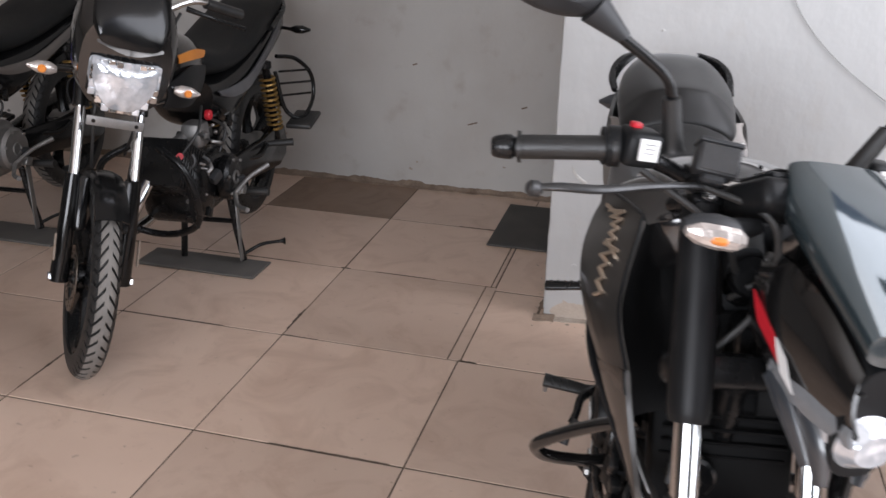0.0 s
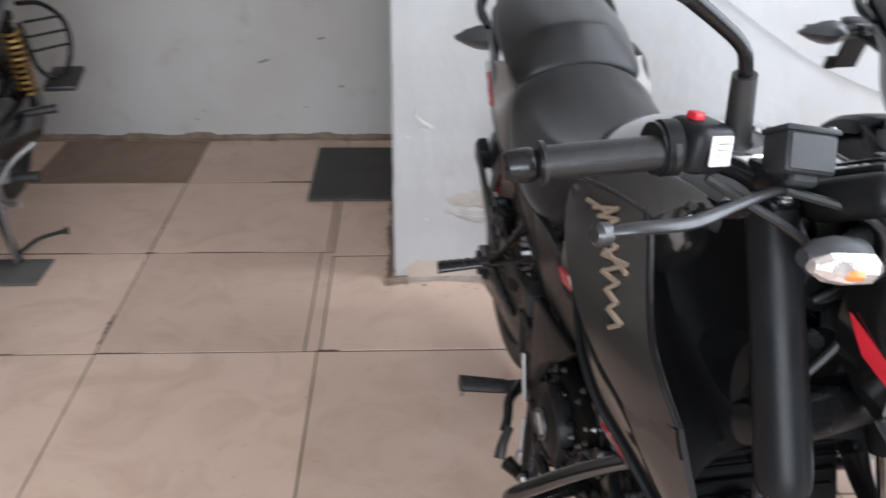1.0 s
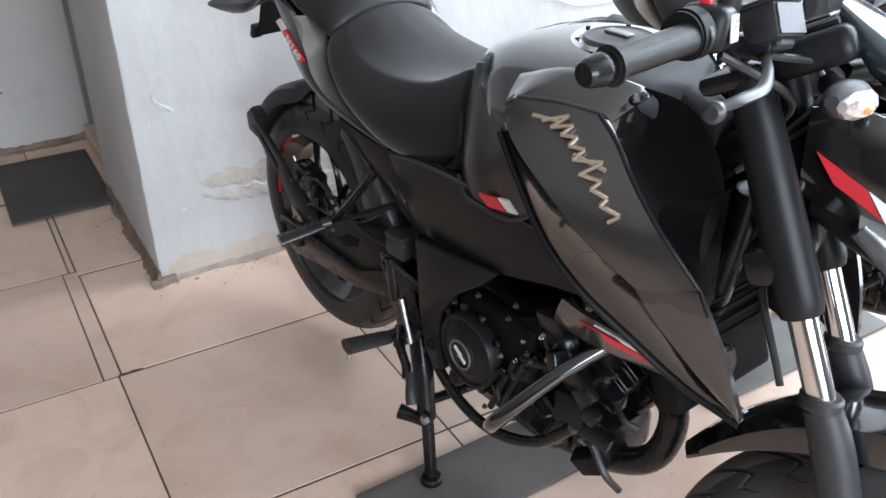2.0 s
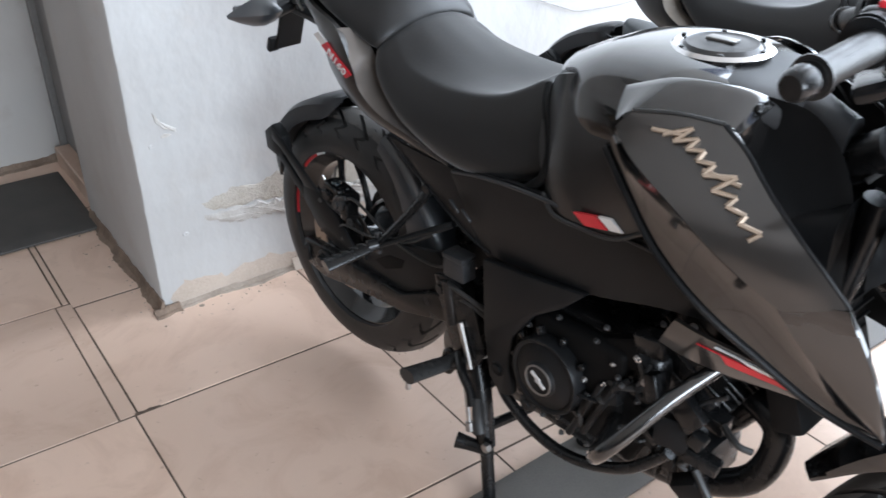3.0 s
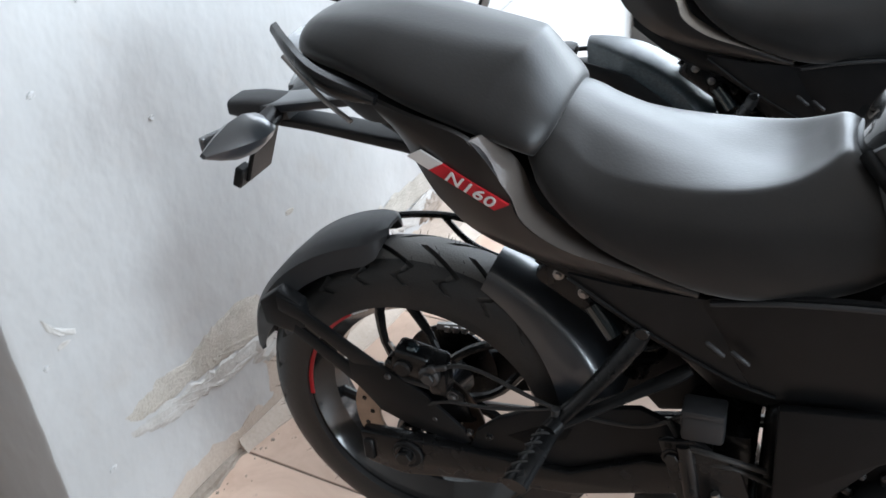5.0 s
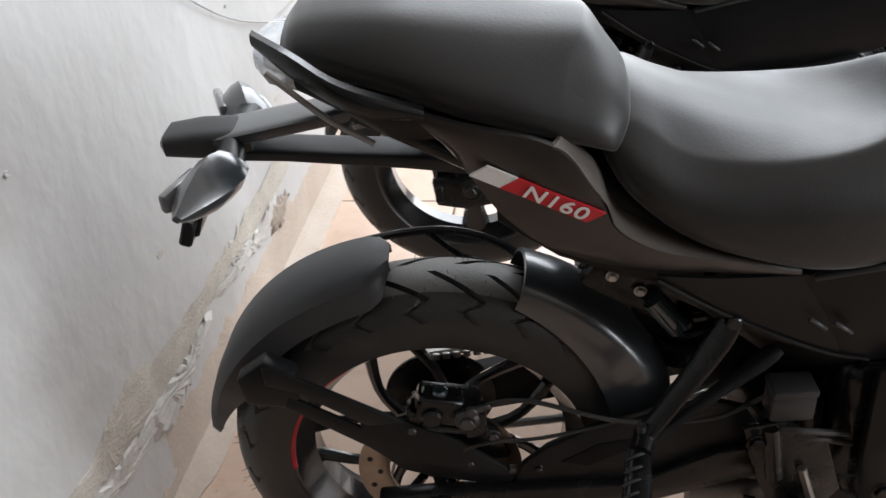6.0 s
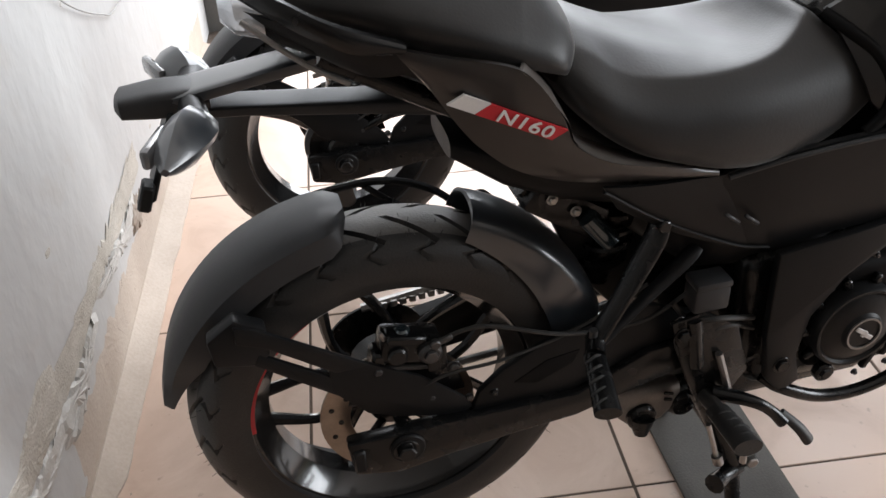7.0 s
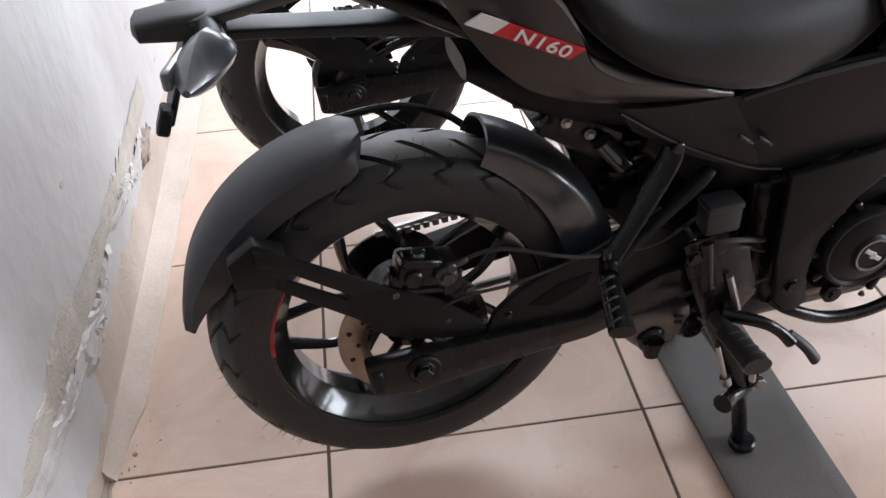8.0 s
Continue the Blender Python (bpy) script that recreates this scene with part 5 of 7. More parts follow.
    p("crankcase_cover", merge(rbox((0.735, -0.120, 0.44), (0.20, 0.04, 0.20), 0.04, 3), rbox((0.82, -0.112, 0.40), (0.12, 0.03, 0.13), 0.02, 2, (0, 20, 0)), rbox((0.80, -0.112, 0.52), (0.12, 0.03, 0.06), 0.012, 2, (0, -25, 0))), "scoop", eng)
    for i in range(10):
        a = 2 * math.pi * i / 10
        p("cover_lug", rbox((0.692 + 0.080 * math.cos(a), -0.146, 0.434 + 0.080 * math.sin(a)), (0.018, 0.014, 0.012), 0.003, 1, (0, -math.degrees(a), 0)), "metal_black", eng)
    p("cylinder", rbox((0.93, 0, 0.57), (0.14, 0.16, 0.18), 0.02, 2, (0, 28, 0)), "metal_black", eng)
    for i in range(9):
        p("cooling_fin", rbox((0.90 + 0.009 * i, 0, 0.50 + 0.016 * i), (0.17, 0.165 - 0.012 * (i % 2), 0.007), 0.002, 1, (0, 28, 0)), "metal_black", eng)
    clutch = p("clutch_cover", lathe([(0.001, 0.02), (0.073, 0.02), (0.073, -0.010), (0.070, -0.016), (0.066, -0.016), (0.062, -0.012), (0.050, -0.018), (0.034, -0.021), (0.030, -0.026), (0.001, -0.026)], 48, (0.692, -0.150, 0.434)), "plastic", eng, "round black clutch cover with a silver emblem")
    p("emblem_ring", lathe([(0.026, -0.004), (0.029, -0.004), (0.029, 0.002), (0.026, 0.002)], 36, (0.692, -0.1745, 0.434)), "alloy", clutch)
    for dx, dz, ang, ln in ((-0.006, 0.006, 35, 0.022), (0.006, -0.005, 35, 0.022), (0.0, 0.0, -52, 0.012)):
        p("emblem", rbox((0.692 + dx, -0.1775, 0.434 + dz), (ln, 0.003, 0.0075), 0.001, 1, (0, ang, 0)), "white", clutch)
    for i in range(9):
        a = radians(25 + 40 * i)
        p("engine_bolt", bolt((0.735 + 0.115 * math.cos(a), -0.147, 0.44 + 0.118 * math.sin(a)), 0.004), "lever", eng)
    for c in ((0.80, -0.146, 0.58), (0.87, -0.10, 0.60), (0.83, -0.146, 0.50), (0.86, -0.13, 0.46), (0.78, -0.146, 0.33), (0.68, -0.146, 0.335), (0.64, -0.147, 0.53)):
        p("engine_bolt", bolt(c, 0.004), "lever", eng)
    p("oil_cap", merge(disc((0.655, -0.155, 0.352), 0.017, 0.016, 20), disc((0.655, -0.162, 0.352), 0.011, 0.01, 6)), "metal_black", eng)
    p("engine_rib", merge(*[rbox((0.77 + 0.03 * i, -0.143, 0.40 + 0.02 * i), (0.012, 0.012, 0.16), 0.003, 1, (0, 24, 0)) for i in range(2)]), "plastic", eng)
    p("carburettor", merge(rbox((0.80, 0.0, 0.66), (0.12, 0.12, 0.10), 0.02), tube(((0.70, 0, 0.66), (0.90, 0, 0.62)), 0.035, 16)), "metal_black", eng)
    p("radiator", rbox((1.06, 0, 0.62), (0.05, 0.22, 0.20), 0.01, 2, (0, -20, 0)), "scoop", bike)
    for i in range(7):
        p("radiator_fin", rbox((1.088, 0, 0.545 + 0.024 * i), (0.006, 0.19, 0.005), 0.001, 1), "scoop", bike)
    p("horn", merge(disc((1.12, -0.05, 0.60), 0.038, 0.025, 28, 0.005, "x"), disc((1.135, -0.05, 0.60), 0.015, 0.01, 18, 0.003, "x")), "metal_black", bike)
    p("exhaust_header", tube(((0.98, -0.02, 0.50), (1.05, -0.03, 0.46), (1.03, -0.04, 0.36), (0.94, -0.05, 0.30), (0.80, -0.05, 0.27)), 0.024, 16), "metal_black", bike, "dark exhaust header pipe")
    muff = p("muffler", merge(rbox((0.66, 0.01, 0.265), (0.36, 0.15, 0.09), 0.035, 3), tube(((0.52, -0.02, 0.268), (0.45, -0.045, 0.262)), 0.036, 18, 4)), "metal_black", bike, "stubby black underbelly exhaust")
    low = Matrix.Translation((0.400, -0.070, 0.262)) @ Matrix.Scale(1.08, 4) @ Matrix.Translation((-0.361, 0.135, -0.341))
    p("exhaust_shield", moved(loft([section(0.315, 0.395, 0.345, 0.012, 3, 24, -0.135), section(0.335, 0.40, 0.325, 0.020, 3, 24, -0.135), section(0.385, 0.395, 0.322, 0.022, 3, 24, -0.130), section(0.42, 0.38, 0.335, 0.014, 3, 24, -0.122)]), low), "shield", muff, "pale heat-stained metal end cap")
    p("exhaust_outlet", moved(merge(disc((0.348, -0.156, 0.352), 0.023, 0.016, 24, 0.004), tube(((0.348, -0.158, 0.350), (0.345, -0.166, 0.325)), (0.02, 0.010), 14, 4)), low), "metal_black", muff, "dark round exhaust outlet")
    p("shield_slot", moved(merge(rbox((0.392, -0.152, 0.382), (0.016, 0.004, 0.005), 0.001, 1, (0, 20, 0)), rbox((0.392, -0.152, 0.370), (0.014, 0.004, 0.005), 0.001, 1, (0, 20, 0))), low), "metal_black", muff)
    p("muffler_joint", moved(merge(disc((0.425, -0.135, 0.340), 0.022, 0.02, 20, 0.004), disc((0.432, -0.148, 0.340), 0.006, 0.006, 8, 0.001)), low), "metal_black", muff)
    p("sump", rbox((0.86, -0.03, 0.345), (0.22, 0.13, 0.09), 0.02, 2), "metal_black", eng)
    for i in range(6):
        p("sump_fin", rbox((0.80 + 0.03 * i, -0.095, 0.345), (0.010, 0.02, 0.075), 0.003, 1), "metal_black", eng)
    # pipes, hoses and fixings that crowd the engine's open side
    rnd = random.Random(31)
    for i in range(46):
        c = Vector((rnd.uniform(0.76, 1.02), rnd.uniform(-0.150, -0.105), rnd.uniform(0.34, 0.64)))
        if c.z > 0.42 + 1.1 * (c.x - 0.70):
            c.z = 0.42 + 0.5 * (c.x - 0.70)
        if i % 3 == 0:
            p("engine_bolt", bolt(c, rnd.uniform(0.003, 0.005)), rnd.choice(("steel", "lever", "chrome")), eng)
        elif i % 3 == 1:
            e = c + Vector((rnd.uniform(-0.07, 0.07), rnd.uniform(-0.01, 0.02), rnd.uniform(-0.08, 0.08)))
            p("engine_pipe", tube((c, c.lerp(e, 0.5) + Vector((rnd.uniform(-0.02, 0.02), -0.012, 0)), e), rnd.uniform(0.003, 0.007), 8, 10), rnd.choice(("metal_black", "rubber", "rubber", "lever")), eng)
        else:
            p("engine_fitting", rbox(c, (rnd.uniform(0.02, 0.06), rnd.uniform(0.015, 0.03), rnd.uniform(0.015, 0.05)), 0.004, 2, (rnd.uniform(-20, 20), rnd.uniform(-40, 40), rnd.uniform(-20, 20))), rnd.choice(("metal_black", "metal_black", "scoop", "plastic")), eng)
    # guard tube on the right-hand side and its partner
    loop = [(1.0, -0.12, 0.615), (0.965, -0.20, 0.57), (0.935, -0.265, 0.52), (0.912, -0.287, 0.485), (0.885, -0.265, 0.45), (0.855, -0.20, 0.425), (0.82, -0.12, 0.41)]
    both("leg_guard", tube(loop, 0.012, 14, 40), "gloss", bike, "black tubular leg guard loop")
    # footrests, brackets, pedal
    for s in (-1, 1):
        br = p("pillion_bracket", merge(tube(((0.366, s * 0.120, 0.672), (0.352, s * 0.130, 0.642), (0.300, s * 0.152, 0.573), (0.257, s * 0.168, 0.522)), (0.014, 0.017, 0.014, 0.014), 14, 18, True, 0.55), disc((0.364, s * 0.132, 0.666), 0.010, 0.012, 8, 0.002)), "metal_black", bike, "black cast pillion footrest bracket")
        p("bracket_arm", tube(((0.425, s * 0.120, 0.612), (0.405, s * 0.128, 0.600), (0.34, s * 0.148, 0.564), (0.265, s * 0.170, 0.522)), (0.011, 0.013, 0.010, 0.010), 12, 18, True, 0.55), "plastic", br)
        p("bracket_pin", tube(((0.257, s * 0.168, 0.545), (0.257, s * 0.168, 0.500)), 0.006, 10), "lever", br)
        peg = p("pillion_footrest", merge(tube(((0.262, s * 0.165, 0.523), (0.252, s * 0.19, 0.52)), 0.014, 10), tube(((0.252, s * 0.185, 0.518), (0.232, s * 0.280, 0.503)), (0.0150, 0.0185), 14, 6, True, 0.66)), "metal_black", br)
        for i in range(5):
            y = 0.198 + 0.017 * i
            p("rubber_rib", tube(((0.262 - 0.004 * i, s * (y - 0.004), 0.519 - 0.003 * i), (0.249 - 0.004 * i, s * y, 0.5268 - 0.0027 * i), (0.233 - 0.004 * i, s * (y + 0.004), 0.521 - 0.003 * i)), 0.0022, 8, 6), "rubber", peg)
        fr = p("rider_footrest", merge(tube(((0.462, s * 0.14, 0.345), (0.462, s * 0.185, 0.347)), 0.013, 10), tube(((0.462, s * 0.18, 0.347), (0.457, s * 0.272, 0.362)), (0.019, 0.022), 14, 6, True, 0.62)), "rubber", bike, "black rubber-topped footrest")
        for i in range(4):
            p("rubber_rib", tube(((0.479, s * (0.198 + 0.018 * i), 0.352 + 0.003 * i), (0.461, s * (0.198 + 0.018 * i), 0.3625 + 0.0035 * i), (0.442, s * (0.198 + 0.018 * i), 0.352 + 0.003 * i)), 0.0028, 6, 6), "rubber", fr)
        p("footrest_feeler", tube(((0.455, s * 0.266, 0.352), (0.455, s * 0.268, 0.33)), 0.005, 8), "steel", fr)
        p("heel_plate", plate([(0.39, 0.50), (0.44, 0.51), (0.50, 0.47), (0.53, 0.38), (0.50, 0.335), (0.45, 0.33), (0.42, 0.40)], s * 0.133, s * 0.142, 0.003), "metal_black", bike)
    ped = p("brake_pedal", tube(((0.47, -0.15, 0.355), (0.515, -0.185, 0.355), (0.545, -0.195, 0.335), (0.562, -0.205, 0.316)), (0.012, 0.010, 0.009, 0.010), 10, 16), "metal_black", bike, "black rear brake pedal")
    p("pedal_pad", tube(((0.563, -0.195, 0.326), (0.585, -0.213, 0.306), (0.600, -0.222, 0.284)), (0.009, 0.0105, 0.0115), 12, 8, True, 0.75), "rubber", ped)
    p("pedal_spring", tube(((0.50, -0.15, 0.34), (0.47, -0.148, 0.43)), 0.006, 8), "steel", ped)
    res = p("brake_reservoir", merge(rbox((0.447, -0.128, 0.532), (0.056, 0.036, 0.042), 0.006), rbox((0.447, -0.128, 0.557), (0.056, 0.040, 0.012), 0.004)), "plastic_grey", bike, "translucent grey brake fluid reservoir")
    p("reservoir_hose", tube(((0.455, -0.13, 0.53), (0.43, -0.135, 0.50), (0.41, -0.13, 0.46), (0.42, -0.135, 0.42)), 0.006, 8), "rubber", res)
    p("master_cylinder", merge(tube(((0.425, -0.138, 0.50), (0.44, -0.138, 0.41)), 0.013, 12), bolt((0.41, -0.145, 0.475), 0.01), bolt((0.405, -0.138, 0.495), 0.008)), "metal_black", res)
    for i, pts in enumerate((((0.41, -0.13, 0.49), (0.46, -0.15, 0.50), (0.53, -0.13, 0.47)), ((0.42, -0.125, 0.45), (0.48, -0.14, 0.475), (0.54, -0.12, 0.44)), ((0.40, -0.12, 0.52), (0.45, -0.135, 0.45), (0.50, -0.12, 0.40)))):
        p("cable", tube(pts, 0.0045, 8), "rubber", bike)
    # centre stand
    stand = p("centre_stand", merge(tube(((0.475, -0.110, 0.33), (0.505, -0.125, 0.26), (0.535, -0.140, 0.165)), (0.024, 0.022, 0.019), 12, 10, True, 1.0), tube(((0.535, -0.140, 0.165), (0.556, -0.150, 0.03)), 0.0135, 12, 4)), "metal_black", bike, "black tubular centre stand resting on a rubber mat")
    p("stand_leg", merge(tube(((0.475, 0.110, 0.33), (0.505, 0.125, 0.26), (0.535, 0.140, 0.165)), (0.024, 0.022, 0.019), 12, 10), tube(((0.535, 0.140, 0.165), (0.556, 0.150, 0.03)), 0.0135, 12, 4)), "metal_black", stand)
    p("stand_foot", disc((0.56, -0.152, 0.022), 0.024, 0.018, 18, 0.004, "z"), "metal_black", stand)
    p("stand_foot", disc((0.56, 0.152, 0.022), 0.024, 0.018, 18, 0.004, "z"), "metal_black", stand)
    p("stand_brace", tube(((0.525, -0.13, 0.20), (0.535, 0, 0.19), (0.525, 0.13, 0.20)), 0.011, 10, 8), "metal_black", stand)
    p("stand_spring", merge(tube(((0.478, -0.142, 0.275), (0.497, -0.150, 0.205)), 0.0045, 8), tube(((0.497, -0.150, 0.207), (0.502, -0.152, 0.19)), 0.009, 10)), "steel", stand, "bright stand return spring")
    p("stand_lever", merge(tube(((0.545, -0.147, 0.165), (0.51, -0.160, 0.165), (0.485, -0.175, 0.17)), (0.013, 0.014, 0.017), 10, 10), rbox((0.552, -0.152, 0.182), (0.020, 0.014, 0.024), 0.004)), "metal_black", stand)
    p("stand_bolt", disc((0.557, -0.162, 0.186), 0.011, 0.012, 6, 0.002), "steel", stand)
    # low guard tube under the engine
    p("engine_guard", tube(((0.565, -0.13, 0.345), (0.592, -0.148, 0.328), (0.67, -0.15, 0.290), (0.76, -0.15, 0.288), (0.86, -0.145, 0.33), (0.93, -0.13, 0.40)), 0.0105, 12, 36), "metal_black", bike, "black tubular guard below the engine")
    side = p("side_stand", tube(((0.58, 0.13, 0.34), (0.45, 0.16, 0.30), (0.34, 0.17, 0.27)), 0.010, 10, 10), "metal_black", bike)
    # main frame tubes
    p("frame", merge(tube(((1.10, 0, 0.93), (0.85, 0, 0.76), (0.60, 0, 0.68), (0.50, 0, 0.52), (0.47, 0, 0.36)), 0.03, 14), tube(((0.55, -0.06, 0.72), (0.25, -0.07, 0.78), (-0.05, -0.05, 0.93)), 0.013, 10), tube(((0.55, 0.06, 0.72), (0.25, 0.07, 0.78), (-0.05, 0.05, 0.93)), 0.013, 10), tube(((1.10, 0, 0.86), (1.05, 0, 0.60), (0.95, 0, 0.40), (0.80, 0, 0.28)), 0.022, 12)), "metal_black")
    inner = p("inner_cover", loft([section(0.36, 0.75, 0.60, 0.06, 3), section(0.46, 0.76, 0.52, 0.095, 3), section(0.60, 0.79, 0.50, 0.105, 3), section(0.80, 0.80, 0.60, 0.11, 3), section(1.0, 0.84, 0.64, 0.10, 3), section(1.08, 0.86, 0.74, 0.07, 3)]), "plastic")

    # ---- steered front end ----
    piv = Vector((1.235, 0, 0.806))
    ax = Vector((-0.42, 0, 0.907)).normalized()
    steer = Matrix.Translation((-0.035, 0, -0.015)) @ Matrix.Translation(piv) @ Matrix.Rotation(radians(24), 4, ax) @ Matrix.Translation(-piv)

    def f(name, bm, material, parent=bike, label=""):
        return part(name, moved(bm, steer), material, parent, label)

    def along(z, y, fwd=0.0):
        """A point on the fork line at height z."""
        return (1.235 - 0.463 * (z - 0.806) + fwd, y, z)
    fz = 0.3045
    fwm = steer @ Matrix.Translation((1.235 + 0.463 * (0.806 - fz) - 0.035, 0, fz))
    fw = wheel(bike, "front_wheel", fwm, 0.293, 0.10, 0.212, not far, 5 if not far else 3, "rim", [(20, 52, "red"), (140, 172, "red")], 0.13, -0.062)
    for s in (-1, 1):
        leg = f("fork_leg", tube((along(0.665, s * 0.1), along(0.60, s * 0.1), along(0.45, s * 0.1, -0.015), along(0.28, s * 0.1, -0.04)), (0.023, 0.027, 0.026, 0.03), 18, 20), "plastic_grey", bike, "black telescopic fork leg with a chromed tube")
        f("chrome_tube", tube((along(0.62, s * 0.1), along(0.83, s * 0.1)), 0.0185, 20, 2), "chrome", leg)
        f("fork_upper", tube((along(0.775, s * 0.1), along(0.80, s * 0.1), along(0.90, s * 0.1), along(1.04, s * 0.1)), (0.026, 0.030, 0.029, 0.026), 20, 14), "plastic", leg)
        f("dust_seal", disc(along(0.672, s * 0.1), 0.027, 0.02, 20, 0.004, "z"), "rubber", leg)
        f("fork_cap", disc(along(1.052, s * 0.1), 0.022, 0.012, 16, 0.003, "z"), "steel", leg)
    f("lower_yoke", rbox(along(0.83, 0, -0.02), (0.07, 0.25, 0.05), 0.015, 2, (0, -25, 0)), "metal_black", bike)
    f("upper_yoke", rbox(along(1.035, 0, -0.02), (0.075, 0.25, 0.025), 0.01, 2, (0, -25, 0)), "metal_black", bike)
    rings = []
    c0 = Vector((1.235 + 0.463 * (0.806 - fz) - 0.035, 0, fz))
    for i in range(25):
        a = radians(30 + 118 * i / 24)
        t = i / 24
        hw = 0.03 + 0.04 * math.sin(math.pi * t) ** 0.6
        r = 0.345
        def pt(rr, y, aa=a):
            return c0 + Vector((rr * math.cos(aa), y, rr * math.sin(aa)))
        o = [pt(r - 0.045 * math.sin(math.pi * t) - 0.006, -hw), pt(r - 0.008, -hw * 0.95), pt(r, -hw * 0.5), pt(r + 0.004, 0), pt(r, hw * 0.5), pt(r - 0.008, hw * 0.95), pt(r - 0.045 * math.sin(math.pi * t) - 0.006, hw)]
        rings.append(o + [q + (c0 + Vector((0, q.y, 0)) - q) * 0.015 for q in o[::-1]])
    f("front_fender", loft(rings), "gloss" if not far else "plastic", bike, "black front mudguard over the tyre")
    # handlebar and controls
    hb = lambda y, x, z: (1.087 + x, 0.955 * y, z - 0.048 - 0.18 * max(0.0, abs(y) - 0.21))
    hc = lambda y, x, z: hb(y - math.copysign(0.028, y), x, z)
    bar = f("handlebar", tube((hb(-0.37, -0.052, 1.137), hb(-0.25, -0.005, 1.145), hb(-0.15, 0.015, 1.125), hb(-0.06, 0.03, 1.085), hb(0.06, 0.03, 1.085), hb(0.15, 0.015, 1.125), hb(0.25, -0.005, 1.145), hb(0.37, -0.052, 1.137)), 0.011, 14, 50), "metal_black", bike, "black tubular handlebar turned to one side")
    for s in (-1, 1):
        g0, g1 = Vector(hb(s * 0.236, 0.002, 1.146)), Vector(hb(s * 0.356, -0.046, 1.140))
        grip = f("grip", tube((g0, g0.lerp(g1, 0.05), g0.lerp(g1, 0.07), g0.lerp(g1, 0.97), g1), (0.021, 0.021, 0.0172, 0.0165, 0.0165), 20, 26), "grip", bar)
        axis = (g1 - g0).normalized()
        for i in range(24):
            q = g0.lerp(g1, 0.34 + 0.016 * i + 0.05 * (i % 3))
            around = Matrix.Rotation(radians(s * (35 - 36 * (i % 3))), 3, axis) @ Vector((1, 0, 0.25)).normalized()
            f("grip_stud", tube((q + around * 0.0172 - axis * 0.0022, q + around * 0.0172 + axis * 0.0022), 0.0011, 5, 2), "grip", grip)
        f("grip_flange", tube((g1, g1.lerp(g0, -0.035)), 0.0215, 20, 2), "grip", bar)
        f("bar_end", tube((g1.lerp(g0, -0.03), g1.lerp(g0, -0.06), g1.lerp(g0, -0.12), g1.lerp(g0, -0.26), g1.lerp(g0, -0.31)), (0.0135, 0.0135, 0.0170, 0.0150, 0.0120), 18, 12), "metal_black", bar)
        sw = f("switch_housing", merge(rbox(hc(s * 0.234, 0.002, 1.147), (0.052, 0.056, 0.050), 0.013, 3), tube((hc(s * 0.258, -0.004, 1.146), hc(s * 0.273, -0.010, 1.146)), 0.0275, 24, 3), tube((hc(s * 0.276, -0.011, 1.146), hc(s * 0.280, -0.012, 1.146)), 0.0255, 24, 3)), "plastic", bar, "black switch housing")
        if s < 0:
            f("kill_switch", rbox(hc(-0.243, -0.002, 1.175), (0.013, 0.015, 0.010), 0.003), "red", sw, "red stop switch")
        f("switch_sticker", rbox(hc(s * 0.232, 0.030, 1.150), (0.003, 0.029, 0.029), 0.001, 1, (0, -10, 0)), "white", sw, "white sticker with faint lines")
        for i in range(3):
            f("sticker_bar", rbox(hc(s * 0.232, 0.0318, 1.158 - 0.006 * i), (0.001, 0.017 - 0.003 * (i % 2), 0.001), 0, 1, (0, -10, 0)), "grey", sw)
        lev = f("brake_lever" if s < 0 else "clutch_lever", tube((hb(s * 0.095, 0.052, 1.120), hb(s * 0.15, 0.060, 1.118), hb(s * 0.22, 0.076, 1.117), hb(s * 0.29, 0.086, 1.122), hb(s * 0.34, 0.078, 1.126), hb(s * 0.366, 0.066, 1.124)), (0.0065, 0.0060, 0.0060, 0.0075, 0.0075, 0.0060), 12, 28, True, 0.75), "lever", bar, "curved dark grey metal lever with a ball end")
        f("lever_ball", moved(disc((0, 0, 0), 0.0105, 0.019, 18, 0.008), Matrix.Translation(hb(s * 0.372, 0.062, 1.121))), "lever", lev)
        f("lever_perch", rbox(hb(s * 0.115, 0.036, 1.124), (0.05, 0.04, 0.026), 0.006), "metal_black", lev)
        f("lever_pivot", merge(disc(hb(s * 0.098, 0.050, 1.136), 0.009, 0.010, 14, 0.002, "z"), disc(hb(s * 0.098, 0.050, 1.142), 0.005, 0.004, 6, 0.001, "z")), "steel", lev)
        # mirror
        stem = f("mirror", tube((hc(s * 0.190, 0.010, 1.185), hc(s * 0.215, 0.016, 1.226), hc(s * 0.232, 0.018, 1.246), hc(s * 0.262, 0.010, 1.268), hc(s * 0.310, -0.005, 1.30)), (0.007, 0.007, 0.007, 0.0075, 0.008), 12, 24), "metal_black", bar, "black rear-view mirror on a bent stem")
        f("mirror_boot", tube((hc(s * 0.183, 0.008, 1.150), hc(s * 0.187, 0.009, 1.160), hc(s * 0.212, 0.015, 1.220)), (0.017, 0.014, 0.012), 16, 8), "rubber", stem)
        head = loft([[Vector(hc(s * 0.365, -0.02, 1.352)) + Vector((x, s * (0.075 * k * math.cos(a) + 0.03), 0.036 * k * math.sin(a) + 0.006 * math.cos(a))) for a in (2 * math.pi * i / 24 for i in range(24))] for x, k in ((-0.014, 0.96), (-0.012, 1.0), (0.002, 0.98), (0.02, 0.75), (0.034, 0.35))])
        f("mirror_shell", head, "plastic_grey", stem)
        f("mirror_neck", tube((hc(s * 0.295, -0.002, 1.292), hc(s * 0.345, -0.012, 1.33)), (0.009, 0.022), 14, 6), "plastic_grey", stem)
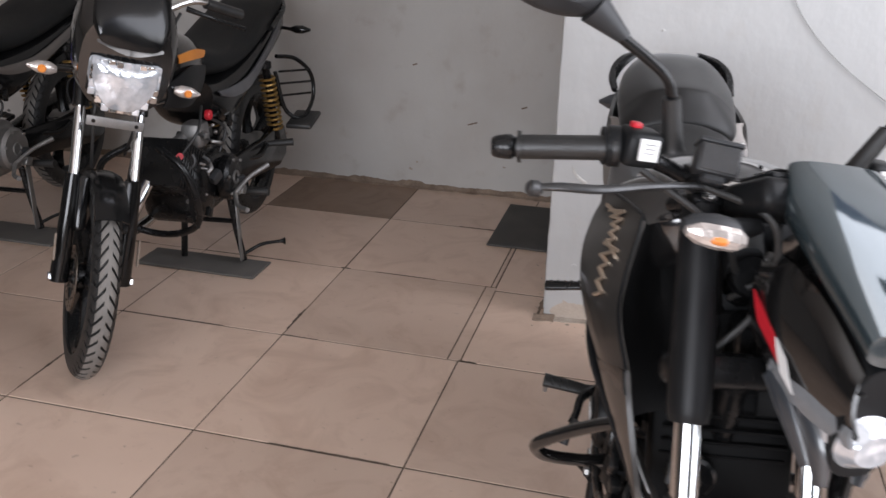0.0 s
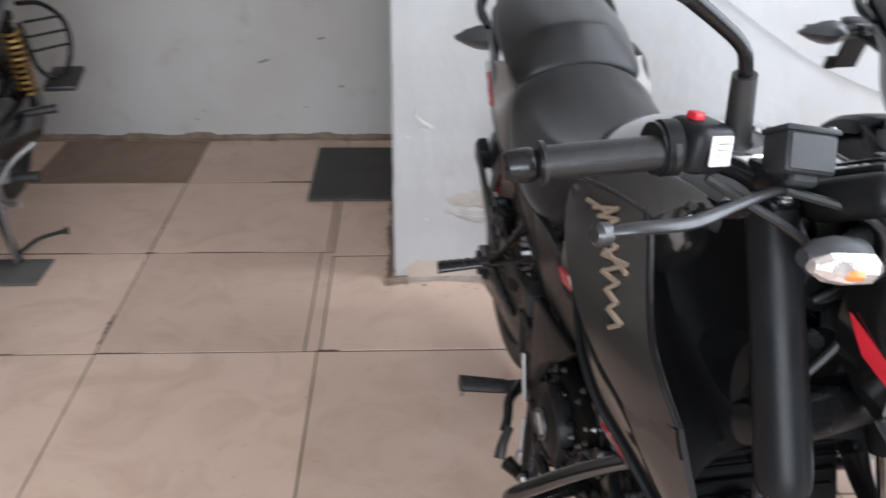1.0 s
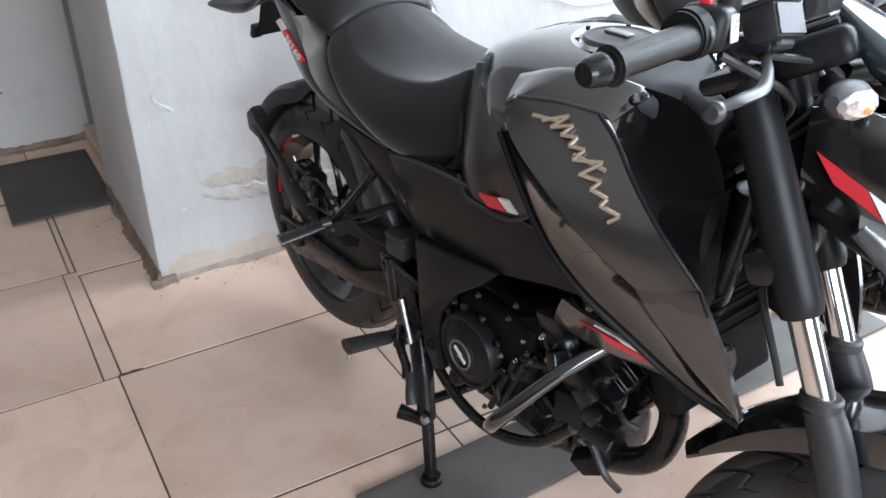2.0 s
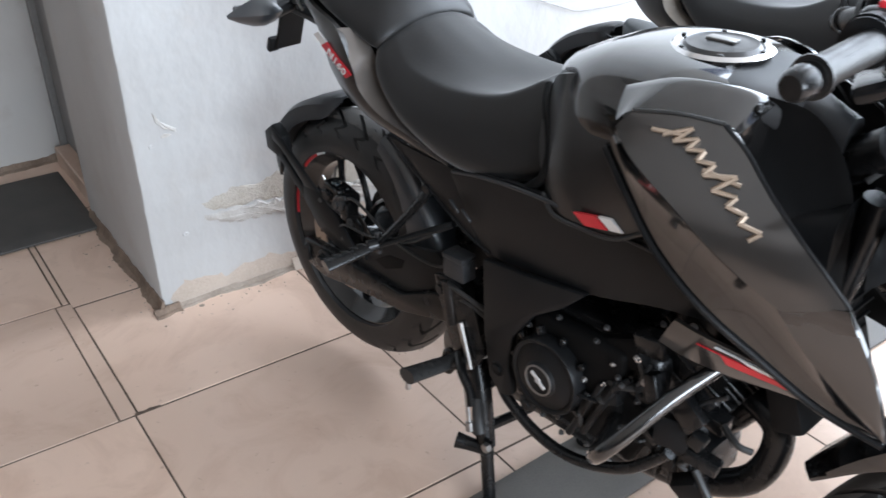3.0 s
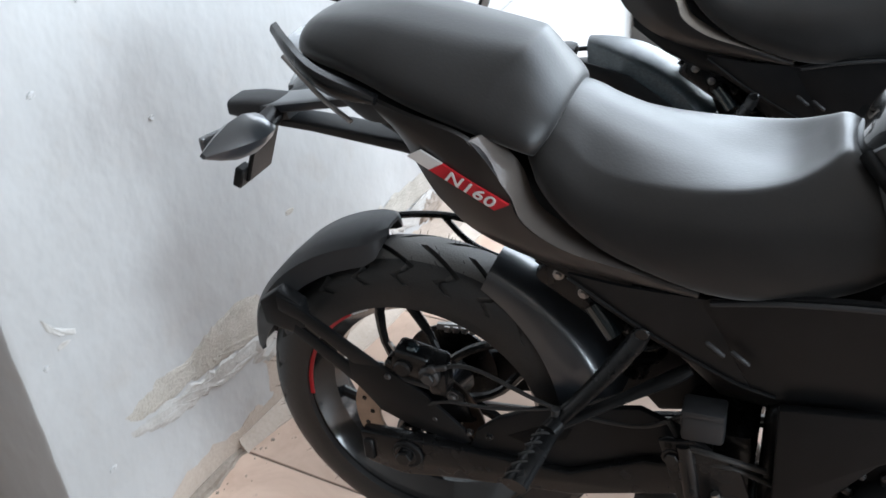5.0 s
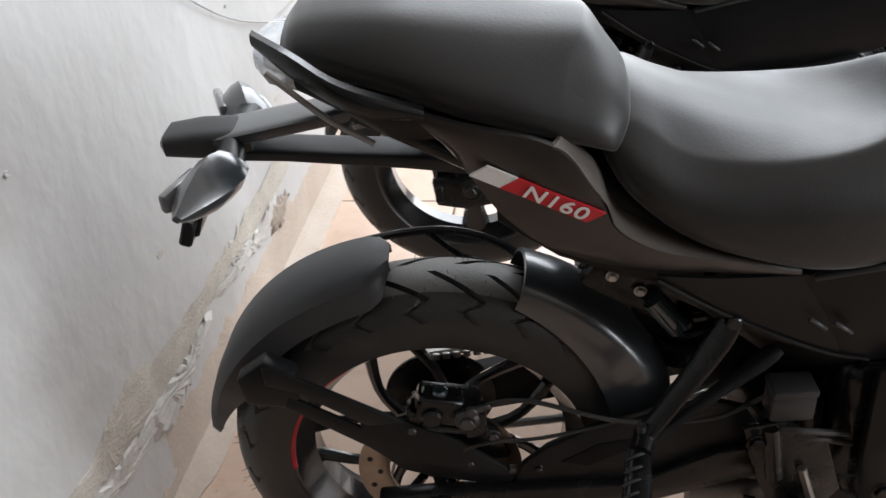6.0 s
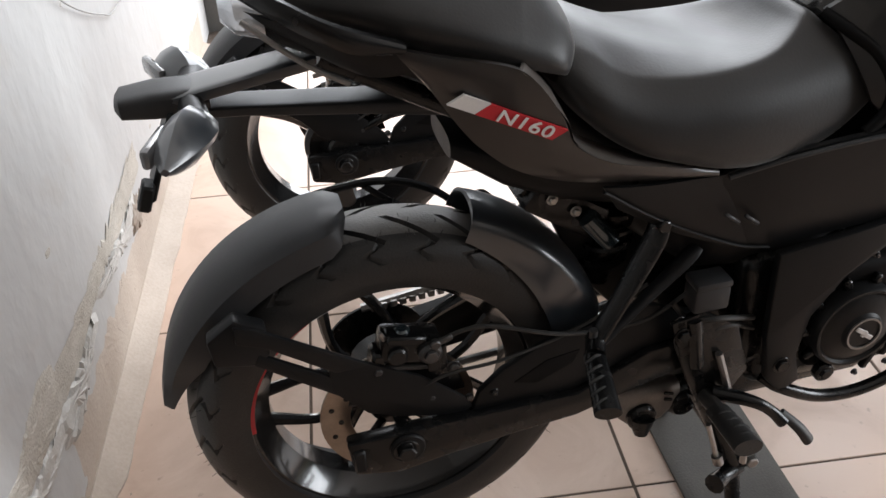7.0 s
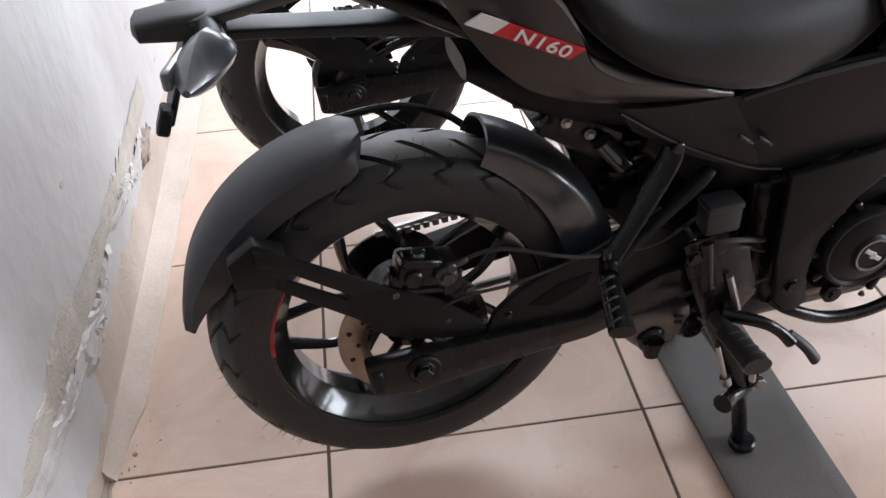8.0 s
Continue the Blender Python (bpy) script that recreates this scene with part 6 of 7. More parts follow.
        glass = loft([[Vector(hc(s * 0.365, -0.02, 1.352)) + Vector((x, s * (0.07 * math.cos(a) + 0.03), 0.032 * math.sin(a) + 0.006 * math.cos(a))) for a in (2 * math.pi * i / 24 for i in range(24))] for x in (-0.0142, -0.016)])
        f("mirror_glass", glass, "chrome", stem)
    rot = (0, -26, -24)
    rm = Matrix.Translation(hb(-0.112, 0.052, 1.152)) @ pose(0, 0, 0, *rot)
    rsv = f("fluid_reservoir", moved(merge(rbox((0, 0, 0), (0.046, 0.056, 0.042), 0.006, 2), rbox((0, 0, 0.0225), (0.048, 0.058, 0.006), 0.002, 2), rbox((0, 0, -0.024), (0.030, 0.032, 0.014), 0.004, 1)), rm), "plastic_grey", bar, "square grey brake fluid reservoir")
    f("reservoir_face", moved(rbox((0.0235, 0, 0.0), (0.002, 0.048, 0.035), 0.001, 1), rm), "lever", rsv)
    for dy, dx in ((-0.022, -0.018), (0.022, 0.018)):
        f("reservoir_screw", moved(disc((dx, dy, 0.0262), 0.004, 0.003, 10, 0.0008, "z"), rm), "steel", rsv)
    # cockpit and headlamp
    cx = 1.087
    dash = f("instrument_pod", merge(rbox((cx + 0.095, 0.0, 1.075), (0.10, 0.17, 0.045), 0.016, 3, (0, -28, 0)), rbox((cx + 0.085, 0.0, 1.097), (0.07, 0.13, 0.012), 0.004, 2, (0, -28, 0))), "plastic", bike, "black digital instrument pod")
    f("display", rbox((cx + 0.080, 0.0, 1.106), (0.05, 0.10, 0.004), 0.001, 1, (0, -28, 0)), "gloss", dash)
    nose = steer @ Matrix.Translation((0, 0.032, 0.012))

    def fh(name, bm, material, parent=bike, label=""):
        return part(name, moved(bm, nose), material, parent, label)
    cowl_up = [(cx + 0.105, -0.054, 0.995), (cx + 0.160, -0.062, 1.005), (cx + 0.240, -0.053, 0.98), (cx + 0.310, -0.036, 0.93)]
    cowl_lo = [(cx + 0.115, -0.050, 0.885), (cx + 0.200, -0.060, 0.865), (cx + 0.275, -0.047, 0.856), (cx + 0.330, -0.030, 0.852)]
    def fboth(name, bm, material, parent=bike, label=""):
        o = mirrored(bm)
        return fh(name, bm, material, parent, label), fh(name, o, material, parent, label)
    cowl = fboth("headlamp_cowl", skin(cowl_up, cowl_lo, 18, 8, 0.012, 0.006), "gloss", bike, "gloss black headlamp cowl side with red and white stripe")
    fh("headlamp_shell", loft([section(cx + 0.13, 0.98, 0.85, 0.042, 3), section(cx + 0.19, 0.995, 0.82, 0.052, 3), section(cx + 0.26, 0.965, 0.79, 0.042, 3), section(cx + 0.315, 0.94, 0.79, 0.045, 3)]), "plastic", bike)
    fh("visor", loft([section(cx + 0.11, 1.125, 1.10, 0.075, 3), section(cx + 0.16, 1.105, 1.04, 0.095, 3), section(cx + 0.24, 1.06, 1.0, 0.085, 3), section(cx + 0.32, 0.99, 0.945, 0.055, 3)]), "smoke", bike, "smoked blue-grey glossy fly screen")
    for s, cw in ((-1, cowl[0]), (1, cowl[1])):
        for a, b, c in ((0.135, 0.20, "red"), (0.203, 0.232, "white")):
            st = skin([(cx - 0.01 + a, s * 0.0735, 0.945 - 0.5 * (a - 0.14)), (cx - 0.01 + b, s * 0.0735, 0.945 - 0.5 * (b - 0.14))], [(cx - 0.01 + a + 0.028, s * 0.0720, 0.91 - 0.5 * (a - 0.14)), (cx - 0.01 + b + 0.028, s * 0.0690, 0.91 - 0.5 * (b - 0.14))], 5, 3, 0.001, 0.003, s)
            fh("cowl_stripe", st, c, cw)
        fl = f("front_indicator", tube((hb(s * 0.07, 0.12, 1.092), hb(s * 0.13, 0.145, 1.092)), (0.012, 0.016), 12, 6), "plastic", bike, "front indicator with a clear faceted lens and amber bulb")
        rr = [(0.122, 0.5), (0.134, 0.92), (0.158, 1.0), (0.182, 0.80), (0.196, 0.35)]
        f("indicator_shell", loft([[Vector(hb(s * y, 0.160 - 0.25 * (y - 0.12), 1.092)) + Vector((0.0200 * k * math.cos(a), 0, 0.0215 * k * math.sin(a))) for a in (2 * math.pi * i / 18 for i in range(18))] for y, k in rr]), "plastic_grey", fl)
        bowl = [[Vector(hb(s * y, 0.171 - 0.25 * (y - 0.12), 1.089)) + Vector((0.0150 * k * math.cos(a), 0, 0.0175 * k * math.sin(a))) for a in (2 * math.pi * i / 9 for i in range(9))] for y, k in rr]
        ln = f("indicator_lens", loft(bowl), "signal", fl)
        ln.data.shade_flat()
        f("indicator_bulb", loft([[Vector(hb(s * y, 0.1765 - 0.25 * (y - 0.12), 1.087)) + Vector((0.0120 * k * math.cos(a), 0, 0.0080 * k * math.sin(a))) for a in (2 * math.pi * i / 10 for i in range(10))] for y, k in ((0.146, 0.5), (0.152, 0.95), (0.160, 1.0), (0.168, 0.8), (0.172, 0.4))]), "amber", ln)
    fboth("cowl_fin", tube(((cx + 0.195, -0.059, 0.865), (cx + 0.235, -0.049, 0.835), (cx + 0.280, -0.034, 0.780)), (0.010, 0.012, 0.006), 10, 12, True, 1.6), "hugger")
    fboth("cowl_fin", tube(((cx + 0.250, -0.050, 0.852), (cx + 0.290, -0.038, 0.815), (cx + 0.305, -0.028, 0.770)), (0.008, 0.011, 0.006), 10, 12, True, 1.6), "hugger")
    fboth("cowl_seam", tube(((cx + 0.115, -0.058, 0.980), (cx + 0.175, -0.063, 0.948), (cx + 0.250, -0.055, 0.925), (cx + 0.320, -0.035, 0.908)), 0.003, 6, 24), "plastic")
    lampf = fh("headlamp", loft([section(cx + 0.27, 0.875, 0.805, 0.045, 2.1), section(cx + 0.315, 0.878, 0.802, 0.043, 2.1), section(cx + 0.335, 0.862, 0.818, 0.028, 2.1)]), "lens", bike, "clear projector headlamp")
    fboth("daytime_lamp", skin([(cx + 0.190, -0.064, 0.885), (cx + 0.260, -0.056, 0.875), (cx + 0.325, -0.037, 0.865)], [(cx + 0.195, -0.063, 0.855), (cx + 0.270, -0.054, 0.845), (cx + 0.330, -0.035, 0.840)], 8, 3, 0.004, 0.006), "pale", lampf)
    for i, pts in enumerate(((hb(-0.13, 0.05, 1.12), hb(-0.05, 0.13, 1.10), hb(-0.02, 0.12, 0.98), hb(-0.07, 0.10, 0.86), hb(-0.10, 0.16, 0.72)), (hb(-0.20, 0.02, 1.12), hb(-0.10, 0.09, 1.07), hb(-0.02, 0.05, 1.0)), (hb(0.20, 0.02, 1.12), hb(0.10, 0.10, 1.06), hb(0.0, 0.06, 0.98)), (hb(0.14, 0.04, 1.12), hb(0.06, 0.13, 1.06), hb(0.0, 0.03, 0.95)))):
        f("control_cable", tube(pts, 0.005, 8, 30), "rubber", bike)
    return bike


# ---- the commuter bike ----
def commuter_bike(m, label, steer_deg, trim):
    """A small commuter bike on its centre stand: x forwards from the rear axle, y to its left, z up."""
    bike = thing("motorcycle", label, "motorcycle", m, "motorcycles in the garage")

    def p(name, bm, material, parent=bike, label=""):
        return part(name, bm, material, parent, label)

    def both(name, bm, material, parent=bike, label=""):
        o = mirrored(bm)
        return p(name, bm, material, parent, label), p(name, o, material, parent, label)
    RZ = 0.355
    rear = wheel(bike, "rear_wheel", Matrix.Translation((0, 0, RZ)), 0.30, 0.085, 0.228, False, 5, "metal_black", None, 0, rubber="dusty")
    p("brake_drum", disc((0, 0, RZ), 0.065, 0.12, 32, 0.01), "alloy", rear)
    fw = []
    for i in range(20):
        a = radians(62 + 100 * i / 19)
        def pt(r, y):
            return Vector((r * math.cos(a), y, RZ + r * math.sin(a)))
        o = [pt(0.315, -0.06), pt(0.335, -0.055), pt(0.342, -0.03), pt(0.343, 0), pt(0.342, 0.03), pt(0.335, 0.055), pt(0.315, 0.06)]
        fw.append(o + [q + (Vector((0, q.y, RZ)) - q) * 0.014 for q in o[::-1]])
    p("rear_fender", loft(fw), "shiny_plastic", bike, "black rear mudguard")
    both("swingarm", tube(((0, -0.10, RZ), (0.25, -0.105, 0.36), (0.50, -0.09, 0.38)), 0.018, 12), "metal_black")
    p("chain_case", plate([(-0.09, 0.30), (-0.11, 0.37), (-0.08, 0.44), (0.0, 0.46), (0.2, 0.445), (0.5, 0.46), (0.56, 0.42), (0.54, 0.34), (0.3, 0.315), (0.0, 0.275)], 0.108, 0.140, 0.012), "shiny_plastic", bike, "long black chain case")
    for s in (-1, 1):
        sh = p("shock_absorber", tube(((0.02, s * 0.135, 0.40), (0.13, s * 0.135, 0.74)), 0.016, 14), "metal_black", bike, "shock absorber with a golden coil spring")
        coil = [(0.035 + 0.082 * t + 0.030 * math.cos(t * 66), s * 0.135 + 0.030 * math.sin(t * 66), 0.45 + 0.235 * t) for t in (i / 150 for i in range(151))]
        p("spring", tube(coil, 0.0055, 6, 301), "gold", sh)
        p("shock_cap", disc((0.13, s * 0.135, 0.735), 0.026, 0.03, 18, 0.004, "z"), "metal_black", sh)
    # seat, tail, tank
    def body(rows, e=3.0, n=22):
        u = spline([(a, b, c) for a, b, c, d in rows], n)
        h = spline([(d, 0, 0) for a, b, c, d in rows], n)
        return loft([section(q.x, q.y, q.z, k.x, e, 30) for q, k in zip(u, h)])
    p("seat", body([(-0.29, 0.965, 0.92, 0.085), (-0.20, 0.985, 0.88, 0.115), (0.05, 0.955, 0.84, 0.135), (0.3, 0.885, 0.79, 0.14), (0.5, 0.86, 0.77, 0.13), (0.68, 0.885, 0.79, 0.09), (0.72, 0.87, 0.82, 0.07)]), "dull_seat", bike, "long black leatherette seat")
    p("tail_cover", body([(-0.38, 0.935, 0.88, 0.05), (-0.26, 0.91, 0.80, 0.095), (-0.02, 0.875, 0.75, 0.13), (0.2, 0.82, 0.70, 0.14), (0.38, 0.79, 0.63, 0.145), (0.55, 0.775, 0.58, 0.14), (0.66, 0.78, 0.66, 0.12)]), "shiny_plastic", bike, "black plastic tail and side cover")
    both("side_stripe", skin([(-0.16, -0.118, 0.885), (0.16, -0.150, 0.80), (0.38, -0.158, 0.745), (0.55, -0.152, 0.735), (0.64, -0.135, 0.735)], [(-0.12, -0.120, 0.83), (0.18, -0.152, 0.755), (0.38, -0.160, 0.70), (0.53, -0.154, 0.695), (0.62, -0.137, 0.715)], 18, 5, 0.004, 0.006), "grey" if trim == "orange" else "satin", bike, "grey painted side panel stripe")
    p("fuel_tank", body([(0.66, 0.90, 0.78, 0.09), (0.72, 0.94, 0.76, 0.125), (0.85, 0.98, 0.75, 0.155), (1.0, 0.985, 0.76, 0.15), (1.08, 0.95, 0.80, 0.10), (1.10, 0.92, 0.84, 0.07)], 2.6), "gloss", bike, "gloss black commuter fuel tank")
    both("tank_decal", skin([(0.78, -0.154, 0.905), (0.88, -0.163, 0.925), (1.0, -0.158, 0.925)], [(0.80, -0.156, 0.885), (0.90, -0.165, 0.895), (1.0, -0.160, 0.90)], 8, 3, 0.003, 0.004), trim)
    both("tank_shroud", skin([(0.80, -0.16, 0.86), (0.95, -0.172, 0.88), (1.10, -0.16, 0.85)], [(0.86, -0.155, 0.77), (0.98, -0.165, 0.76), (1.12, -0.15, 0.79)], 12, 5, 0.008, 0.006), "plastic" if trim == "orange" else "blue", bike)
    # engine
    eng = p("engine_block", rbox((0.66, 0, 0.40), (0.34, 0.22, 0.22), 0.05, 3), "metal_black" if trim == "orange" else "alloy", bike, "commuter engine with a round side cover")
    p("side_cover", disc((0.60, 0.135, 0.41), 0.085, 0.05, 36, 0.012), "metal_black" if trim == "orange" else "alloy", eng)
    p("cover_emblem", lathe([(0.02, -0.003), (0.026, -0.003), (0.026, 0.003), (0.02, 0.003)], 28, (0.60, 0.163, 0.41)), "alloy", eng)
    p("right_cover", disc((0.64, -0.135, 0.41), 0.10, 0.05, 36, 0.012), "metal_black" if trim == "orange" else "alloy", eng)
    for i in range(6):
        a = math.pi / 3 * i + 0.3
        p("engine_bolt", disc((0.60 + 0.072 * math.cos(a), 0.163, 0.41 + 0.072 * math.sin(a)), 0.006, 0.008, 8, 0.001), "steel", eng)
    p("cylinder", rbox((0.83, 0, 0.50), (0.16, 0.15, 0.15), 0.02, 2, (0, 55, 0)), "metal_black", eng)
    for i in range(7):
        p("cooling_fin", rbox((0.78 + 0.018 * i, 0, 0.47 + 0.012 * i), (0.012, 0.19, 0.17), 0.003, 1, (0, -35, 0)), "metal_black", eng)
    p("carburettor", merge(rbox((0.72, 0.07, 0.60), (0.09, 0.08, 0.09), 0.02), tube(((0.64, 0.05, 0.61), (0.82, 0.03, 0.58)), 0.022, 12)), "alloy", eng)
    p("plug_cap", tube(((0.90, 0.08, 0.56), (0.95, 0.11, 0.585)), 0.012, 12), "red", eng, "red spark plug cap")
    p("fuel_knob", disc((0.70, 0.115, 0.665), 0.018, 0.02, 16, 0.003), "red", eng, "red fuel tap knob")
    for i, pts in enumerate((((0.70, 0.10, 0.66), (0.62, 0.14, 0.60), (0.66, 0.13, 0.52)), ((0.90, 0.08, 0.56), (0.84, 0.13, 0.64), (0.72, 0.10, 0.70)), ((0.78, 0.10, 0.62), (0.70, 0.15, 0.56), (0.58, 0.12, 0.55)))):
        p("cable", tube(pts, 0.005, 8), "rubber")
    p("exhaust_pipe", tube(((0.92, -0.02, 0.48), (0.98, -0.06, 0.38), (0.90, -0.11, 0.29), (0.65, -0.13, 0.27), (0.40, -0.15, 0.29)), 0.019, 14), "chrome", bike)
    p("silencer", tube(((0.42, -0.155, 0.29), (0.30, -0.165, 0.31), (-0.25, -0.18, 0.40), (-0.32, -0.18, 0.41)), (0.025, 0.045, 0.048, 0.03), 20, 20), "metal_black", bike, "black silencer")
    guard = p("leg_guard", tube(((0.98, -0.05, 0.62), (1.0, -0.14, 0.56), (0.98, -0.17, 0.44), (0.93, -0.14, 0.34), (0.90, -0.05, 0.29), (0.90, 0.05, 0.29), (0.93, 0.14, 0.34), (0.98, 0.17, 0.44), (1.0, 0.14, 0.56), (0.98, 0.05, 0.62)), 0.012, 12, 70), "metal_black", bike, "black tubular leg guard")
    p("guard_flap", skin([(0.99, 0.125, 0.60), (1.0, 0.150, 0.56), (0.985, 0.165, 0.52)], [(0.955, 0.135, 0.40), (0.94, 0.150, 0.33), (0.93, 0.162, 0.38)], 12, 6, 0.008, 0.006, 1.0), "plastic", guard)
    # small fittings that crowd the engine
    frnd = random.Random(77)
    for i in range(26):
        c = Vector((frnd.uniform(0.55, 0.96), frnd.uniform(0.10, 0.165), frnd.uniform(0.33, 0.66)))
        if i % 3 == 0:
            p("engine_bolt", disc(c, frnd.uniform(0.005, 0.009), 0.010, 8, 0.0015, frnd.choice("xy")), "steel", eng)
        elif i % 3 == 1:
            e = c + Vector((frnd.uniform(-0.05, 0.05), frnd.uniform(-0.02, 0.02), frnd.uniform(-0.05, 0.05)))
            p("engine_pipe", tube((c, c.lerp(e, 0.5) + Vector((0, 0.01, 0)), e), frnd.uniform(0.004, 0.008), 8, 8), frnd.choice(("metal_black", "lever", "rubber", "alloy")), eng)
        else:
            p("engine_fitting", rbox(c, (frnd.uniform(0.02, 0.05), frnd.uniform(0.015, 0.03), frnd.uniform(0.015, 0.04)), 0.004, 2, (frnd.uniform(-30, 30), frnd.uniform(-40, 40), frnd.uniform(-30, 30))), frnd.choice(("metal_black", "metal_black", "plastic_grey", "alloy")), eng)
    # rests, levers, guard for passengers' clothes
    for s in (-1, 1):
        p("footrest", tube(((0.50, s * 0.12, 0.32), (0.50, s * 0.25, 0.325)), (0.014, 0.017), 12, 4), "rubber")
        p("pillion_footrest", tube(((0.18, s * 0.14, 0.42), (0.16, s * 0.25, 0.43)), (0.012, 0.016), 12, 4), "rubber")
        p("footrest_bracket", tube(((0.40, s * 0.13, 0.42), (0.28, s * 0.145, 0.40), (0.18, s * 0.145, 0.42)), 0.010, 10), "metal_black")
    p("gear_lever", tube(((0.64, 0.17, 0.36), (0.56, 0.20, 0.40), (0.49, 0.25, 0.43)), (0.009, 0.008, 0.010), 10, 14), "alloy", bike, "bare alloy gear lever")
    p("kick_lever", tube(((0.64, 0.17, 0.36), (0.70, 0.20, 0.335), (0.74, 0.25, 0.335)), (0.009, 0.008, 0.010), 10, 14), "alloy")
    sg = p("side_guard", tube(((0.06, 0.16, 0.76), (-0.04, 0.21, 0.735), (-0.11, 0.255, 0.66), (-0.10, 0.265, 0.56), (0.02, 0.25, 0.50), (0.06, 0.19, 0.54), (0.08, 0.16, 0.70)), 0.009, 10, 60), "metal_black", bike, "black wire side guard loop with rungs")
    for i in range(3):
        t = 0.60 + 0.05 * i
        p("rung", tube(((0.075, 0.175, t), (-0.10, 0.255, t - 0.02)), 0.005, 8), "metal_black", sg)
    p("foot_board", rbox((0.02, 0.255, 0.49), (0.17, 0.11, 0.022), 0.008, 2, (0, 8, 0)), "rubber", sg, "black rubber side footboard")
    p("grab_rail", tube(((0.05, -0.14, 0.87), (-0.15, -0.13, 0.92), (-0.30, -0.06, 0.95), (-0.30, 0.06, 0.95), (-0.15, 0.13, 0.92), (0.05, 0.14, 0.87)), 0.012, 12, 40), "metal_black", bike, "black pillion grab rail")
    for s in (-1, 1):
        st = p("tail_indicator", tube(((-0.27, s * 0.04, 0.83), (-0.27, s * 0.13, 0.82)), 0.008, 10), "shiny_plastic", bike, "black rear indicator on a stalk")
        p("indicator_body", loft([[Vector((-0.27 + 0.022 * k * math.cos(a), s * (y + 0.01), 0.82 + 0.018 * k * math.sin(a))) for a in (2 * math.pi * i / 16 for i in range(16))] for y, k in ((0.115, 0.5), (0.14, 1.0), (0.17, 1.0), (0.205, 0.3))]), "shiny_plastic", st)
    # centre stand
    stand = p("centre_stand", tube(((0.50, 0.09, 0.31), (0.49, 0.105, 0.17), (0.475, 0.125, 0.022)), 0.013, 12, 10), "metal_black", bike, "black centre stand standing on a rubber mat")
    p("stand_leg", tube(((0.50, -0.09, 0.31), (0.49, -0.105, 0.17), (0.475, -0.125, 0.022)), 0.013, 12, 10), "metal_black", stand)
    p("stand_plate", rbox((0.492, 0.118, 0.165), (0.030, 0.006, 0.27), 0.002, 1, (4.0, -5, 0)), "alloy", stand, "bare metal face of the stand leg")
    p("stand_brace", tube(((0.49, -0.103, 0.19), (0.49, 0.103, 0.19)), 0.010, 10), "metal_black", stand)
    p("stand_lever", tube(((0.47, 0.125, 0.045), (0.42, 0.18, 0.07), (0.385, 0.245, 0.075), (0.375, 0.265, 0.075)), (0.007, 0.007, 0.007, 0.016), 10, 20), "metal_black", stand)
    # steered front
    piv, ax = Vector((1.15, 0, 0.80)), Vector((-0.42, 0, 0.907)).normalized()
    steer = Matrix.Translation(piv) @ Matrix.Rotation(radians(steer_deg), 4, ax) @ Matrix.Translation(-piv)

    def f(name, bm, material, parent=bike, label=""):
        return part(name, moved(bm, steer), material, parent, label)

    def al(z, y, fwd=0.0):
        return (1.15 - 0.463 * (z - 0.80) + fwd, y, z)
    cz = 0.290 if steer_deg > 33 else 0.2945
    c0 = Vector((1.31, 0, cz))
    wheel(bike, "front_wheel", steer @ Matrix.Translation(c0), 0.303, 0.08, 0.228, False, 5, "metal_black", None, 0.10, -0.055, rubber="dusty")
    for s in (-1, 1):
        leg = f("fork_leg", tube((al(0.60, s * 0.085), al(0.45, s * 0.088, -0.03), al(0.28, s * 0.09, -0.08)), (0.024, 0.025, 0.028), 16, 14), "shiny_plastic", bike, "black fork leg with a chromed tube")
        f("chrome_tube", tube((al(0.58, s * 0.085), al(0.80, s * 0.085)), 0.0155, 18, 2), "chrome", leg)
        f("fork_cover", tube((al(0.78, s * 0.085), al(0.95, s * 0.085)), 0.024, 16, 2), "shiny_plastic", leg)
        f("reflector", rbox(Vector(al(0.40, s * 0.118)), (0.014, 0.006, 0.08), 0.002, 1, (0, -25, 0)), "rust", leg)
        f("axle_nut", disc(tuple(c0 + Vector((0, s * 0.115, 0))), 0.014, 0.016, 6, 0.002), "chrome", leg)
    rings = []
    for i in range(24):
        a = radians(56 + 99 * i / 23)
        t = i / 23
        def pt(r, y):
            return c0 + Vector((r * math.cos(a), y, r * math.sin(a)))
        w = 0.048
        o = [pt(0.30 if 0.2 < t < 0.8 else 0.312, -w), pt(0.325, -w * 0.95), pt(0.334, -w * 0.5), pt(0.336, 0), pt(0.334, w * 0.5), pt(0.325, w * 0.95), pt(0.30 if 0.2 < t < 0.8 else 0.312, w)]
        rings.append(o + [q + (c0 + Vector((0, q.y, 0)) - q) * 0.014 for q in o[::-1]])
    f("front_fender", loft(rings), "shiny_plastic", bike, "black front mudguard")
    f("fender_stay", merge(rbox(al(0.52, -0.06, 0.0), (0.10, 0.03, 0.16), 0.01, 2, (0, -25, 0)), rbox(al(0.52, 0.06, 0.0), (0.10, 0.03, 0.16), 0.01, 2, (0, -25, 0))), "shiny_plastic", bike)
    # headlamp with its cowl
    hx = 1.15

    def fh(name, bm, material, parent=bike, label=""):
        return part(name, moved(bm, steer @ Matrix.Translation((0, 0, 0.028))), material, parent, label)
